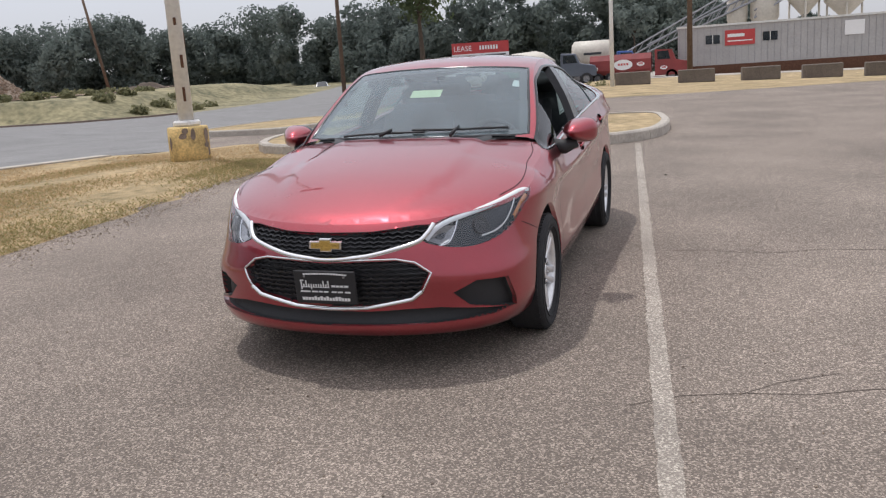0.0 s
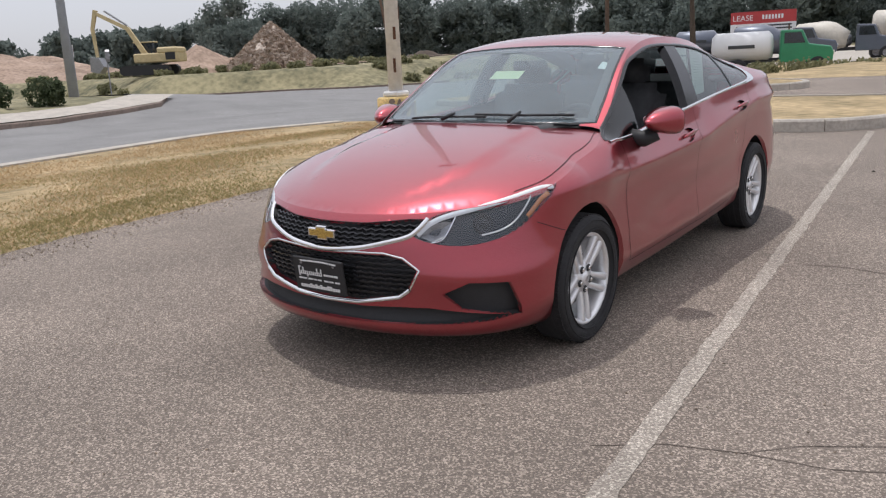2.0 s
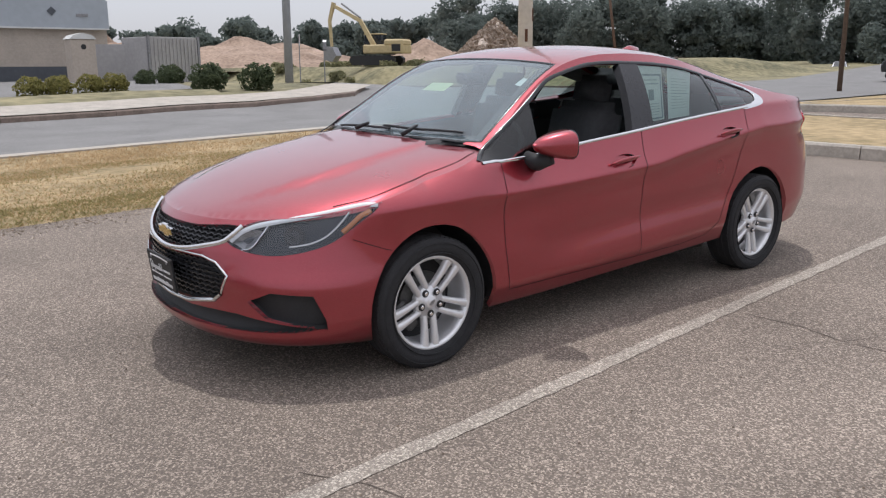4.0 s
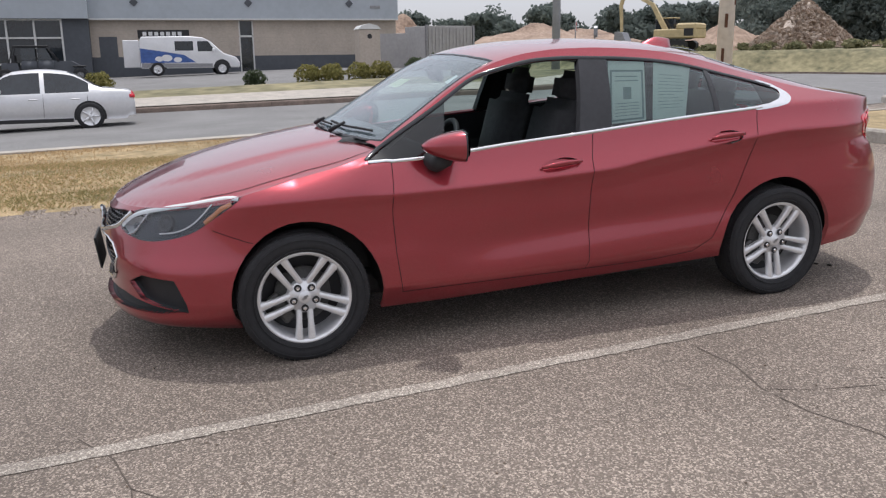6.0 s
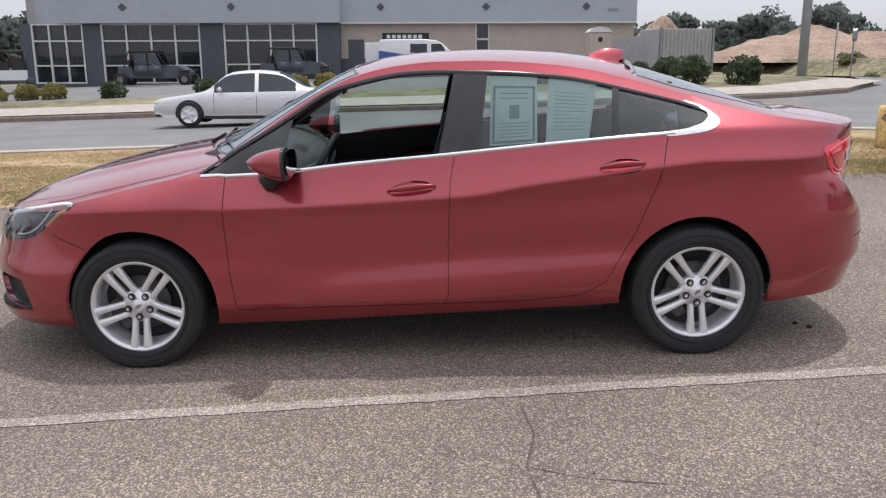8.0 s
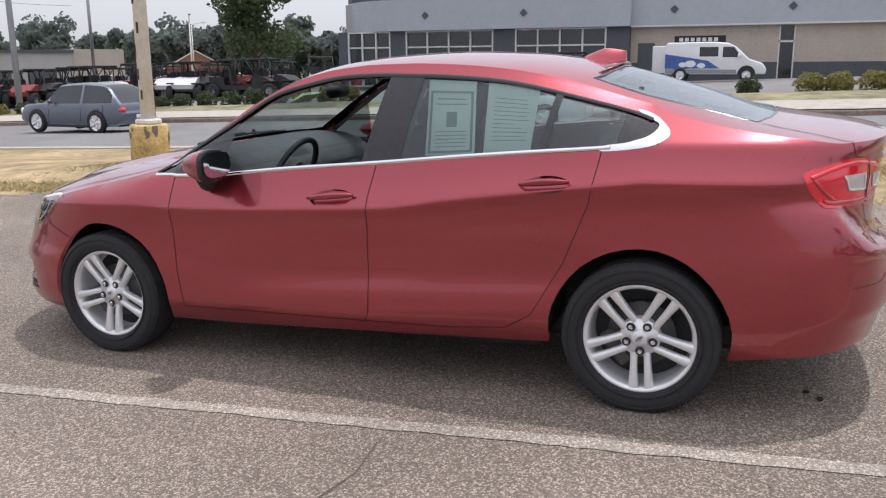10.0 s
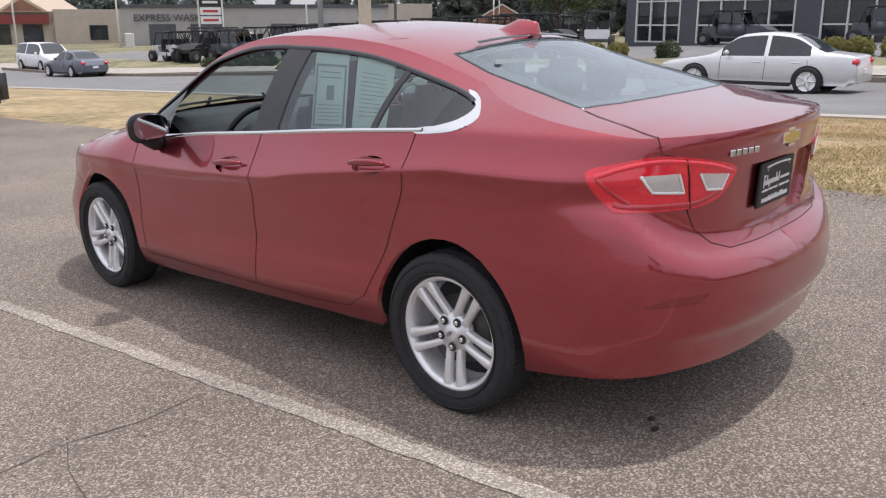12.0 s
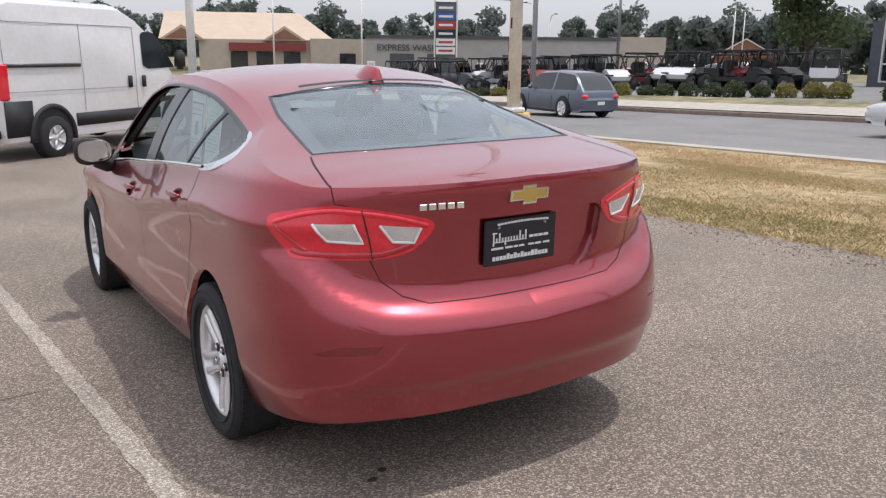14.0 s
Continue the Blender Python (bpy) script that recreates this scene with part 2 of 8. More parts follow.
M = {
    "lot": asphalt("lot_asphalt", (0.150, 0.123, 0.102), (0.42, 0.352, 0.292), 0.16),
    "road": asphalt("road_asphalt", (0.19, 0.185, 0.18), (0.27, 0.265, 0.26), 0.10),
    "line": asphalt("worn_line_paint", (0.27, 0.235, 0.20), (0.60, 0.54, 0.46), 0.22),
    "dry": mat("dry_turf", (0.25, 0.20, 0.095), 0.95, scale=0.7, vary=0.25, bump=0.8, bscale=60, tint=(0.42, 0.31, 0.175)),
    "turf": mat("field_grass", (0.155, 0.150, 0.080), 0.95, scale=0.25, vary=0.4, bump=0.6, bscale=20, tint=(0.24, 0.21, 0.12)),
    "concrete": mat("kerb_concrete", (0.42, 0.38, 0.33), 0.9, scale=3, vary=0.2, bump=0.4, bscale=60),
    "kerb_dark": mat("stained_kerb", (0.22, 0.17, 0.14), 0.9, scale=3, vary=0.3, bump=0.4, bscale=50),
    "seam": mat("crack_soil", (0.100, 0.081, 0.066), 1.0, scale=30, vary=0.4),
    "liner": mat("grey_cabin_trim", (0.30, 0.30, 0.29), 0.85, scale=20, vary=0.08, bump=0.1, bscale=200),
    "gap": mat("panel_gap", (0.045, 0.008, 0.012), 0.8, scale=30, vary=0.2),
    "gravel": leafy("loose_gravel", (0.26, 0.21, 0.165), (0.50, 0.42, 0.34)),
    "crack": mat("crack_dirt", (0.03, 0.026, 0.022), 1.0, scale=30, vary=0.3),
    "pole": mat("weathered_white_paint", (0.68, 0.67, 0.655), 0.55, scale=2, vary=0.12, bump=0.1),
    "yellow": mat("chipped_yellow_paint", (0.58, 0.42, 0.18), 0.85, scale=4, vary=0.4, bump=0.4, bscale=40),
    "rust": mat("rust", (0.10, 0.045, 0.025), 0.9, scale=12, vary=0.4, bump=0.3),
    "wood": mat("utility_pole_wood", (0.12, 0.08, 0.055), 0.9, scale=5, vary=0.3, bump=0.4),
    "black": mat("black_plastic", (0.018, 0.018, 0.020), 0.6, scale=20, vary=0.2, bump=0.1, bscale=300),
    "gloss_black": mat("gloss_black", (0.024, 0.024, 0.027), 0.15, scale=5, vary=0.2),
    "tyre": mat("tyre_rubber", (0.022, 0.022, 0.024), 0.85, scale=25, vary=0.25, bump=0.25, bscale=200),
    "alloy": mat("silver_alloy", (0.78, 0.78, 0.79), 0.27, 0.5, scale=15, vary=0.06),
    "chrome": mat("chrome", (0.78, 0.78, 0.79), 0.09, 1.0, scale=5, vary=0.03),
    "mirror": mat("mirror_glass", (0.62, 0.64, 0.66), 0.03, 1.0, scale=5, vary=0.03),
    "galvanised": mat("galvanised_steel", (0.30, 0.31, 0.33), 0.65, scale=3, vary=0.12, bump=0.1),
    "disc_iron": mat("brake_iron", (0.10, 0.098, 0.095), 0.55, 0.6, scale=12, vary=0.2),
    "steel": mat("dull_steel", (0.30, 0.30, 0.31), 0.45, 0.9, scale=12, vary=0.2),
    "gold": mat("gold_badge", (0.72, 0.52, 0.16), 0.25, 0.9, scale=30, vary=0.08),
    "white": mat("white_vehicle_paint", (0.72, 0.72, 0.73), 0.3, scale=2, vary=0.05, coat=0.6),
    "silver": mat("silver_vehicle_paint", (0.64, 0.64, 0.65), 0.35, 0.4, scale=2, vary=0.05, coat=0.7),
    "slate": mat("slate_vehicle_paint", (0.10, 0.115, 0.15), 0.35, 0.4, scale=2, vary=0.08, coat=0.7),
    "green": mat("green_truck_paint", (0.02, 0.22, 0.10), 0.35, scale=2, vary=0.1, coat=0.5),
    "red_dull": mat("faded_red_paint", (0.22, 0.035, 0.035), 0.5, scale=1.5, vary=0.2),
    "red_sign": mat("red_sign", (0.45, 0.05, 0.05), 0.6, scale=1.5, vary=0.1),
    "paper": mat("printed_paper", (0.72, 0.76, 0.72), 0.7, scale=6, vary=0.05),
    "ink": mat("dark_ink", (0.05, 0.055, 0.06), 0.7, scale=20, vary=0.1),
    "print": mat("pale_grey_print", (0.26, 0.31, 0.31), 0.7, scale=20, vary=0.15),
    "plate_white": mat("white_print", (0.75, 0.75, 0.75), 0.5, scale=20, vary=0.05),
    "block": mat("tan_block_wall", (0.45, 0.39, 0.33), 0.9, scale=1.2, vary=0.10, bump=0.3, bscale=30),
    "barrier": mat("weathered_barrier", (0.15, 0.125, 0.105), 0.9, scale=2, vary=0.25, bump=0.4, bscale=30),
    "block_grey": mat("grey_block_wall", (0.38, 0.37, 0.365), 0.9, scale=0.8, vary=0.10, bump=0.3, bscale=25),
    "charcoal": mat("charcoal_cladding", (0.075, 0.082, 0.095), 0.6, scale=0.8, vary=0.12),
    "fascia": mat("blue_grey_fascia", (0.38, 0.415, 0.45), 0.5, scale=0.5, vary=0.06),
    "fascia2": mat("grey_metal_panel", (0.42, 0.44, 0.46), 0.45, scale=0.5, vary=0.06),
    "dark_glass": mat("dark_window_glass", (0.02, 0.025, 0.03), 0.06, scale=1, vary=0.3, spec=0.8),
    "frame": mat("pale_window_frame", (0.62, 0.62, 0.60), 0.5, scale=4, vary=0.08),
    "clay": mat("red_clay", (0.28, 0.19, 0.135), 0.95, scale=0.35, vary=0.3, bump=1.0, bscale=3, tint=(0.34, 0.25, 0.19)),
    "rubble": mat("rubble_heap", (0.50, 0.42, 0.355), 0.95, scale=2.2, vary=0.45, bump=1.0, bscale=9),
    "cat": mat("yellow_machine_paint", (0.50, 0.40, 0.22), 0.6, scale=2, vary=0.2),
    "bark": mat("bark", (0.085, 0.065, 0.05), 0.95, scale=6, vary=0.3, bump=0.6),
    "leaf": leafy("tree_leaves", (0.070, 0.095, 0.050), (0.125, 0.155, 0.085)),
    # far leaves: distance haze is put into the base colour, paler and bluer
    "leaf_hazed": leafy("haze_paled_leaves", (0.140, 0.170, 0.155), (0.195, 0.225, 0.20)),
    "bush": leafy("bush_leaves", (0.060, 0.080, 0.045), (0.125, 0.150, 0.080)),
    "bush_yellow": leafy("golden_bush_leaves", (0.16, 0.16, 0.055), (0.34, 0.30, 0.11)),
    "blade": leafy("dry_blades", (0.38, 0.265, 0.14), (0.56, 0.41, 0.235)),
    "blade_green": leafy("green_blades", (0.225, 0.20, 0.085), (0.36, 0.305, 0.145)),
    "weed": leafy("weed_leaves", (0.15, 0.16, 0.085), (0.30, 0.28, 0.16)),
    "roof_tan": mat("tan_metal_roof", (0.52, 0.41, 0.31), 0.6, scale=0.8, vary=0.08),
    "brick": mat("brown_brick", (0.26, 0.13, 0.09), 0.9, scale=1.2, vary=0.2),
    "tank": mat("cream_tank", (0.55, 0.51, 0.44), 0.5, scale=0.8, vary=0.12),
    "blue": mat("blue_wrap", (0.05, 0.11, 0.33), 0.4, scale=1.5, vary=0.3),
    "cloth": mat("black_seat_cloth", (0.045, 0.045, 0.048), 0.9, scale=30, vary=0.25, bump=0.2, bscale=250),
    "dash": mat("grey_dashboard", (0.085, 0.088, 0.092), 0.7, scale=20, vary=0.15, bump=0.15, bscale=250),
}

# ---- building helpers ----
def link(name, bm, material, smooth=True):
    me = bpy.data.meshes.new(name)
    bmesh.ops.recalc_face_normals(bm, faces=bm.faces) if len(bm.faces) < 60000 else None
    bm.to_mesh(me)
    bm.free()
    for m in (material if isinstance(material, (list, tuple)) else [material]):
        me.materials.append(m)
    me.polygons.foreach_set("use_smooth", [smooth] * len(me.polygons))
    return new(name, me)


def part(name, bm, material, parent, label="", smooth=False):
    ob = link(name, bm, material, smooth)
    ob.parent = parent
    if label:
        ob["label"] = label
    return ob


def thing(name, m, label, category, group="", kind=""):
    ob = new(name)
    ob.empty_display_size = 0.2
    ob.matrix_world = m
    return tagged(ob, label, category, group, kind)


def box(bm, x0, x1, y0, y1, z0, z1, bev=0.0, seg=1, m=None):
    r = bmesh.ops.create_cube(bm, size=1, matrix=Matrix.Translation(((x0 + x1) / 2, (y0 + y1) / 2, (z0 + z1) / 2)) @ Matrix.Diagonal((x1 - x0, y1 - y0, z1 - z0, 1)))
    vs = r["verts"]
    if bev:
        es = list({e for v in vs for e in v.link_edges})
        vs = list({v for f in bmesh.ops.bevel(bm, geom=es, offset=bev, segments=seg, affect="EDGES")["faces"] for v in f.verts} | {v for v in vs if v.is_valid})
    if m is not None:
        bmesh.ops.transform(bm, matrix=m, verts=vs)
    return bm


def tube(bm, pts, r, n=8, r1=None, caps=True):
    """A round bar through pts, tapering from r to r1."""
    pts = [Vector(p) for p in pts]
    rings = []
    for i, p in enumerate(pts):
        d = (pts[min(i + 1, len(pts) - 1)] - pts[max(i - 1, 0)]).normalized()
        a = d.orthogonal().normalized() if not rings else (rings[-1][0].co - pts[i - 1] - d * d.dot(rings[-1][0].co - pts[i - 1])).normalized()
        b = d.cross(a)
        rr = r + ((r1 if r1 is not None else r) - r) * i / max(1, len(pts) - 1)
        rings.append([bm.verts.new(p + a * rr * math.cos(2 * math.pi * k / n) + b * rr * math.sin(2 * math.pi * k / n)) for k in range(n)])
    for u, v in zip(rings, rings[1:]):
        for k in range(n):
            bm.faces.new((u[k], u[(k + 1) % n], v[(k + 1) % n], v[k]))
    if caps:
        bm.faces.new(rings[0][::-1])
        bm.faces.new(rings[-1])
    return bm


def lathe(bm, prof, n=32, axis="x", c=(0, 0, 0)):
    """Turns (radius, along) pairs round an axis through c."""
    rings = []
    for r, h in prof:
        ring = []
        for k in range(n):
            a = 2 * math.pi * k / n
            u, v = r * math.cos(a), r * math.sin(a)
            p = {"x": (h, u, v), "y": (u, h, v), "z": (u, v, h)}[axis]
            ring.append(bm.verts.new(Vector(p) + Vector(c)))
        rings.append(ring)
    for a, b in zip(rings, rings[1:]):
        for k in range(n):
            bm.faces.new((a[k], a[(k + 1) % n], b[(k + 1) % n], b[k]))
    return bm


def prism(bm, poly, x0, x1, axis="x"):
    """Extrudes a polygon of (a, b) pairs along an axis."""
    def at(h, a, b):
        return {"x": (h, a, b), "y": (a, h, b), "z": (a, b, h)}[axis]
    lo = [bm.verts.new(at(x0, a, b)) for a, b in poly]
    hi = [bm.verts.new(at(x1, a, b)) for a, b in poly]
    n = len(poly)
    for k in range(n):
        bm.faces.new((lo[k], lo[(k + 1) % n], hi[(k + 1) % n], hi[k]))
    bm.faces.new(lo[::-1])
    bm.faces.new(hi)
    return bm


def ease(a, b, v):
    t = min(1.0, max(0.0, (v - a) / (b - a)))
    return t * t * (3 - 2 * t)


def terrain(x, y):
    """Height of the land: the leaning lot, the road that falls towards the north, the rise behind it."""
    ys = y if y < 6 else 6 + 4 * (1 - math.exp(-(y - 6) / 4))
    lot = -0.0187 * max(min(x, 40), -40) + 0.0233 * max(ys, -40)
    k = ease(14, 34, y)
    px = [-60, -42, -31, -26, -21.6, -20.3, -9.5]
    a = float(np.interp(x, px, [0.6, 0.62, 0.60, 0.40, 0.03, -0.17, -0.05]))
    b = float(np.interp(x, px, [-0.3, -0.3, -0.3, -0.3, -0.28, -0.25, -0.05]))
    far = a * (1 - k) + b * k + 0.03 * min(6, max(-45, y)) * (1 - k)
    if x < -8:
        far += 0.03 * max(0, min(y, 140) - 52) * ease(-8, -25, x)
    if x < -42 and y > 15:  # the building site stands on a low bank behind the junction's kerb
        foot = float(np.interp(x, [-130, -110, -75, -60, -50, -44.5], [20, 24, 40, 36.5, 46, 47]))
        far += 1.9 * ease(0.5, 5.0, y - foot) * ease(-43, -50, x) * ease(100, 76, y)
    s = ease(-9.5, -5.5, x)
    return lot * s + far * (1 - s)


def on(x, y, dz=0.0):
    return Vector((x, y, terrain(x, y) + dz))


def drape(name, outline, dz, cell, material, label, category="", kind="structure", uneven=0.0):
    """A sheet cut to an outline and laid on the land."""
    from mathutils.geometry import delaunay_2d_cdt
    fine = []
    n = len(outline)
    for k in range(n):
        a, b = Vector(outline[k]), Vector(outline[(k + 1) % n])
        m = max(1, int((b - a).length / cell))
        fine += [a.lerp(b, i / m) for i in range(m)]
    if uneven:
        fine = [p + Vector((noise.noise((p.x * 1.7, p.y * 1.7, 3)), noise.noise((p.x * 1.7, p.y * 1.7, 9)))) * uneven for p in fine]
    xs, ys = [p.x for p in fine], [p.y for p in fine]
    pts = list(fine)
    x = min(xs) + cell / 2
    while x < max(xs):
        y = min(ys) + cell / 2
        while y < max(ys):
            pts.append(Vector((x, y)))
            y += cell
        x += cell
    edges = [(i, (i + 1) % len(fine)) for i in range(len(fine))]
    vs, _, fs, *_ = delaunay_2d_cdt(pts, edges, [list(range(len(fine)))], 1, 1e-4)
    me = bpy.data.meshes.new(name)
    rim = {(round(p.x, 3), round(p.y, 3)) for p in fine} if uneven else set()
    me.from_pydata([(v.x, v.y, terrain(v.x, v.y) + (-0.012 if (round(v.x, 3), round(v.y, 3)) in rim else dz)) for v in vs], [], [list(f) for f in fs])
    me.materials.append(material)
    me.polygons.foreach_set("use_smooth", [True] * len(me.polygons))
    flip = sum(p.normal.z for p in me.polygons) < 0
    if flip:
        me.flip_normals()
    return tagged(new(name, me), label, category, kind=kind)


def kerb(name, pts, w, h, material, label, dz=0.0, parent=None):
    """A kerb of stones about 3 m long laid along pts; w to the left of its way."""
    host = thing(name, Matrix(), label, "kerb", kind="structure")
    run = [Vector(p) for p in pts]
    fine = []
    for a, b in zip(run, run[1:]):
        m = max(1, int((b - a).length / 0.75))
        fine += [a.lerp(b, i / m) for i in range(m)]
    fine.append(run[-1])
    i = 0
    while i < len(fine) - 1:
        seg = fine[i:i + 5]
        bm = bmesh.new()
        rows = []
        for j, p in enumerate(seg):
            q = fine[min(i + j + 1, len(fine) - 1)] - fine[max(i + j - 1, 0)]
            q.normalize()
            s = Vector((-q.y, q.x))
            g = p.copy()
            if j == 0:
                g += q * 0.006
            if j == len(seg) - 1:
                g -= q * 0.006
            o = g + s * w
            z = terrain(p.x, p.y) + dz
            rows.append([bm.verts.new((g.x, g.y, z - 0.2)), bm.verts.new((g.x + s.x * 0.01, g.y + s.y * 0.01, z + h - 0.03)), bm.verts.new((g.x + s.x * 0.035, g.y + s.y * 0.035, z + h)),
                         bm.verts.new((o.x, o.y, z + h)), bm.verts.new((o.x, o.y, z - 0.2))])
        for a, b in zip(rows, rows[1:]):
            for k in range(4):
                bm.faces.new((a[k], a[k + 1], b[k + 1], b[k]))
        bm.faces.new(rows[0])
        bm.faces.new(rows[-1][::-1])
        part("kerb_stone", bm, material, host)
        i += 4
    return host


def ribbon(name, pts, w, dz, material, label, ragged=0.0, category=""):
    """A flat band on the land: paint or a crack."""
    bm = bmesh.new()
    run = [Vector(p) for p in pts]
    prev = None
    for k, (a, b) in enumerate(zip(run, run[1:])):
        m = max(1, int((b - a).length / 0.06))
        q = (b - a).normalized()
        s = Vector((-q.y, q.x))
        for i in range(m + (k == len(run) - 2)):
            p = a.lerp(b, i / m)
            l1 = w / 2 * (1 + ragged * noise.noise((p.x * 13, p.y * 13, 1)))
            l2 = w / 2 * (1 + ragged * noise.noise((p.x * 13, p.y * 13, 7)))
            u, v = p + s * l1, p - s * l2
            row = (bm.verts.new(on(u.x, u.y, dz)), bm.verts.new(on(v.x, v.y, dz)))
            if prev:
                bm.faces.new((prev[0], prev[1], row[1], row[0]))
            prev = row
    ob = link(name, bm, material)
    return tagged(ob, label, category, kind="structure")


# ---- the land ----
def axis(lo, hi):
    a = list(np.arange(-60, 60.1, 1.0))
    k, s = 60.0, 1.5
    while k < hi:
        k += s
        s *= 1.22
        a = [-k] + a + [k]
    return a


def make_ground():
    xs = axis(-2500, 2500)
    me = bpy.data.meshes.new("ground")
    vs = [(x, y, terrain(x, y) - 0.06) for x in xs for y in xs]
    n = len(xs)
    me.from_pydata(vs, [], [(i * n + j, (i + 1) * n + j, (i + 1) * n + j + 1, i * n + j + 1) for i in range(n - 1) for j in range(n - 1)])
    me.materials.append(M["turf"])
    me.polygons.foreach_set("use_smooth", [True] * len(me.polygons))
    tagged(new("ground", me), "dry grassland reaching out to the woods", "ground", kind="structure")


make_ground()
VERGE_IN = [(-2.5, -60), (-2.75, -20), (-2.98, -13.3), (-3.28, -7), (-3.63, -4), (-3.87, -1.5), (-4.1, 1), (-4.2, 3), (-4.35, 6), (-4.9, 7.9), (-6.1, 8.9), (-7.4, 9.5), (-9.3, 9.8)]
NEAR = [(-9.3, 9.8), (-10.8, 9.3), (-11.7, 7), (-11.85, 4), (-11.95, 0), (-11.8, -6), (-11.6, -14), (-11.3, -22), (-10.4, -34), (-8.5, -60)]
FAR = [(-19.0, -60), (-19.4, -48), (-20.7, -34), (-21.3, -24), (-21.3, -8), (-21.1, -2), (-20.9, 4), (-21.2, 8.5), (-21.9, 11), (-23, 13.4), (-25.5, 15.5), (-30, 17), (-60, 26)]
drape("parking_lot", [(x - 0.7, y) for x, y in VERGE_IN[::-1]] + [(-3.2, -60), (60, -60), (60, 42), (9, 33), (2.7, 27.5), (-1.5, 24.3), (-5, 22.5), (-9, 26), (-13.9, 26), (-13.9, 21), (-13.0, 17), (-12, 12)], 0.0, 0.8, M["lot"],
      "worn grey-brown asphalt parking lot with pale stones showing", "parking lot")
drape("road", NEAR + [(-8.5, -60)] + FAR + [(-60, 36), (-50, 46), (-44, 47), (-39, 54), (-37, 68), (-60, 160), (-45, 160), (-20, 60), (-14.2, 26), (-13.9, 21), (-13.0, 17), (-10, 11)], 0.01, 1.2, M["road"],
      "grey asphalt road with a wide junction", "road")
drape("grass_verge", VERGE_IN + NEAR[1:], 0.014, 0.4, M["dry"], "sun-dried tan grass verge between lot and road", "grass verge", uneven=0.10)
kerb("near_kerb", NEAR[1:], 0.45, 0.05, M["concrete"], "pale low concrete gutter along the road")
kerb("far_kerb", FAR[:9] + [(-23, 13.4), (-25.5, 15.5)], 0.2, 0.16, M["kerb_dark"], "rust-stained concrete kerb")
inner = [(x - 0.2, y) for x, y in FAR[:9]] + [(-23.3, 13.6), (-25.5, 15.8)]
outer = [(x - 2.0, y) for x, y in FAR[:9]] + [(-25.4, 13.2), (-26.5, 14.6)]
drape("sidewalk", inner + outer[::-1], 0.16, 0.8, M["concrete"], "pale concrete sidewalk beside the road", "sidewalk")

# ---- the red sedan: its skin as functions, in its own frame (front to -y, left side +x) ----
def curve(*knots):
    """A smooth curve through (a, b) knots."""
    ks = sorted(knots)
    xs, ys = [k[0] for k in ks], [k[1] for k in ks]
    n = len(xs)
    d = [(ys[i + 1] - ys[i]) / (xs[i + 1] - xs[i]) for i in range(n - 1)]
    m = [d[0]] + [0 if d[i - 1] * d[i] <= 0 else 2 * d[i - 1] * d[i] / (d[i - 1] + d[i]) for i in range(1, n - 1)] + [d[-1]]

    def f(x):
        if x <= xs[0]:
            return ys[0] + m[0] * (x - xs[0])
        if x >= xs[-1]:
            return ys[-1] + m[-1] * (x - xs[-1])
        i = 0
        while xs[i + 1] < x:
            i += 1
        h = xs[i + 1] - xs[i]
        t = (x - xs[i]) / h
        return ((1 + 2 * t) * ys[i] + t * h * m[i]) * (1 - t) ** 2 + ((3 - 2 * t) * ys[i + 1] + (t - 1) * h * m[i + 1]) * t * t
    return f


AX = 1.35
ZBELT = curve((-1.3, 0.90), (-1.0, 0.925), (-0.74, 0.93), (-0.28, 0.968), (0.21, 1.002), (0.55, 1.030), (0.83, 1.05), (1.22, 1.075), (1.4, 1.09))
ZCREASE = curve((-1.6, 0.80), (-0.9, 0.775), (-0.5, 0.782), (0, 0.80), (0.25, 0.812), (0.52, 0.852), (0.97, 0.906), (1.4, 0.952))
WRAIL = curve((-1.1, 0.775), (-0.85, 0.735), (-0.55, 0.66), (-0.25, 0.61), (0, 0.592), (0.5, 0.58), (1.0, 0.572), (1.3, 0.60), (1.5, 0.64))
ZRAIL = curve((-1.2, 0.90), (-0.95, 0.965), (-0.85, 1.03), (-0.7, 1.13), (-0.55, 1.228), (-0.4, 1.31), (-0.25, 1.368), (-0.07, 1.405), (0.13, 1.42), (0.27, 1.42), (0.46, 1.412), (0.69, 1.39), (0.86, 1.362), (1.06, 1.312), (1.27, 1.25), (1.5, 1.19))
WCREASE = curve((-1.6, 0.885), (-1.2, 0.893), (-0.8, 0.888), (0, 0.893), (0.7, 0.895), (1.4, 0.893))
LOWW = curve((0.10, 0.74), (0.17, 0.80), (0.21, 0.842), (0.27, 0.868), (0.34, 0.886), (0.45, 0.885), (0.58, 0.875), (0.68, 0.871), (0.75, 0.879), (0.785, 0.890), (0.80, 0.895))
YNOSE = curve((0.12, -2.12), (0.18, -2.19), (0.22, -2.265), (0.27, -2.285), (0.33, -2.262), (0.40, -2.268), (0.5, -2.285), (0.6, -2.272), (0.66, -2.252), (0.74, -2.19), (0.80, -2.10), (0.885, -1.95))
YTAIL = curve((0.18, 2.18), (0.24, 2.245), (0.3, 2.272), (0.39, 2.300), (0.44, 2.328), (0.5, 2.334), (0.60, 2.328), (0.655, 2.305), (0.70, 2.252), (0.76, 2.232), (0.9, 2.24), (1.0, 2.256), (1.05, 2.268), (1.1, 2.262))
PNOSE = curve((0.2, 3.6), (0.45, 3.3), (0.55, 2.8), (0.66, 2.4), (0.8, 2.1))
PTAIL = curve((0.3, 5.0), (0.6, 5.0), (0.95, 4.2), (1.1, 4.2))


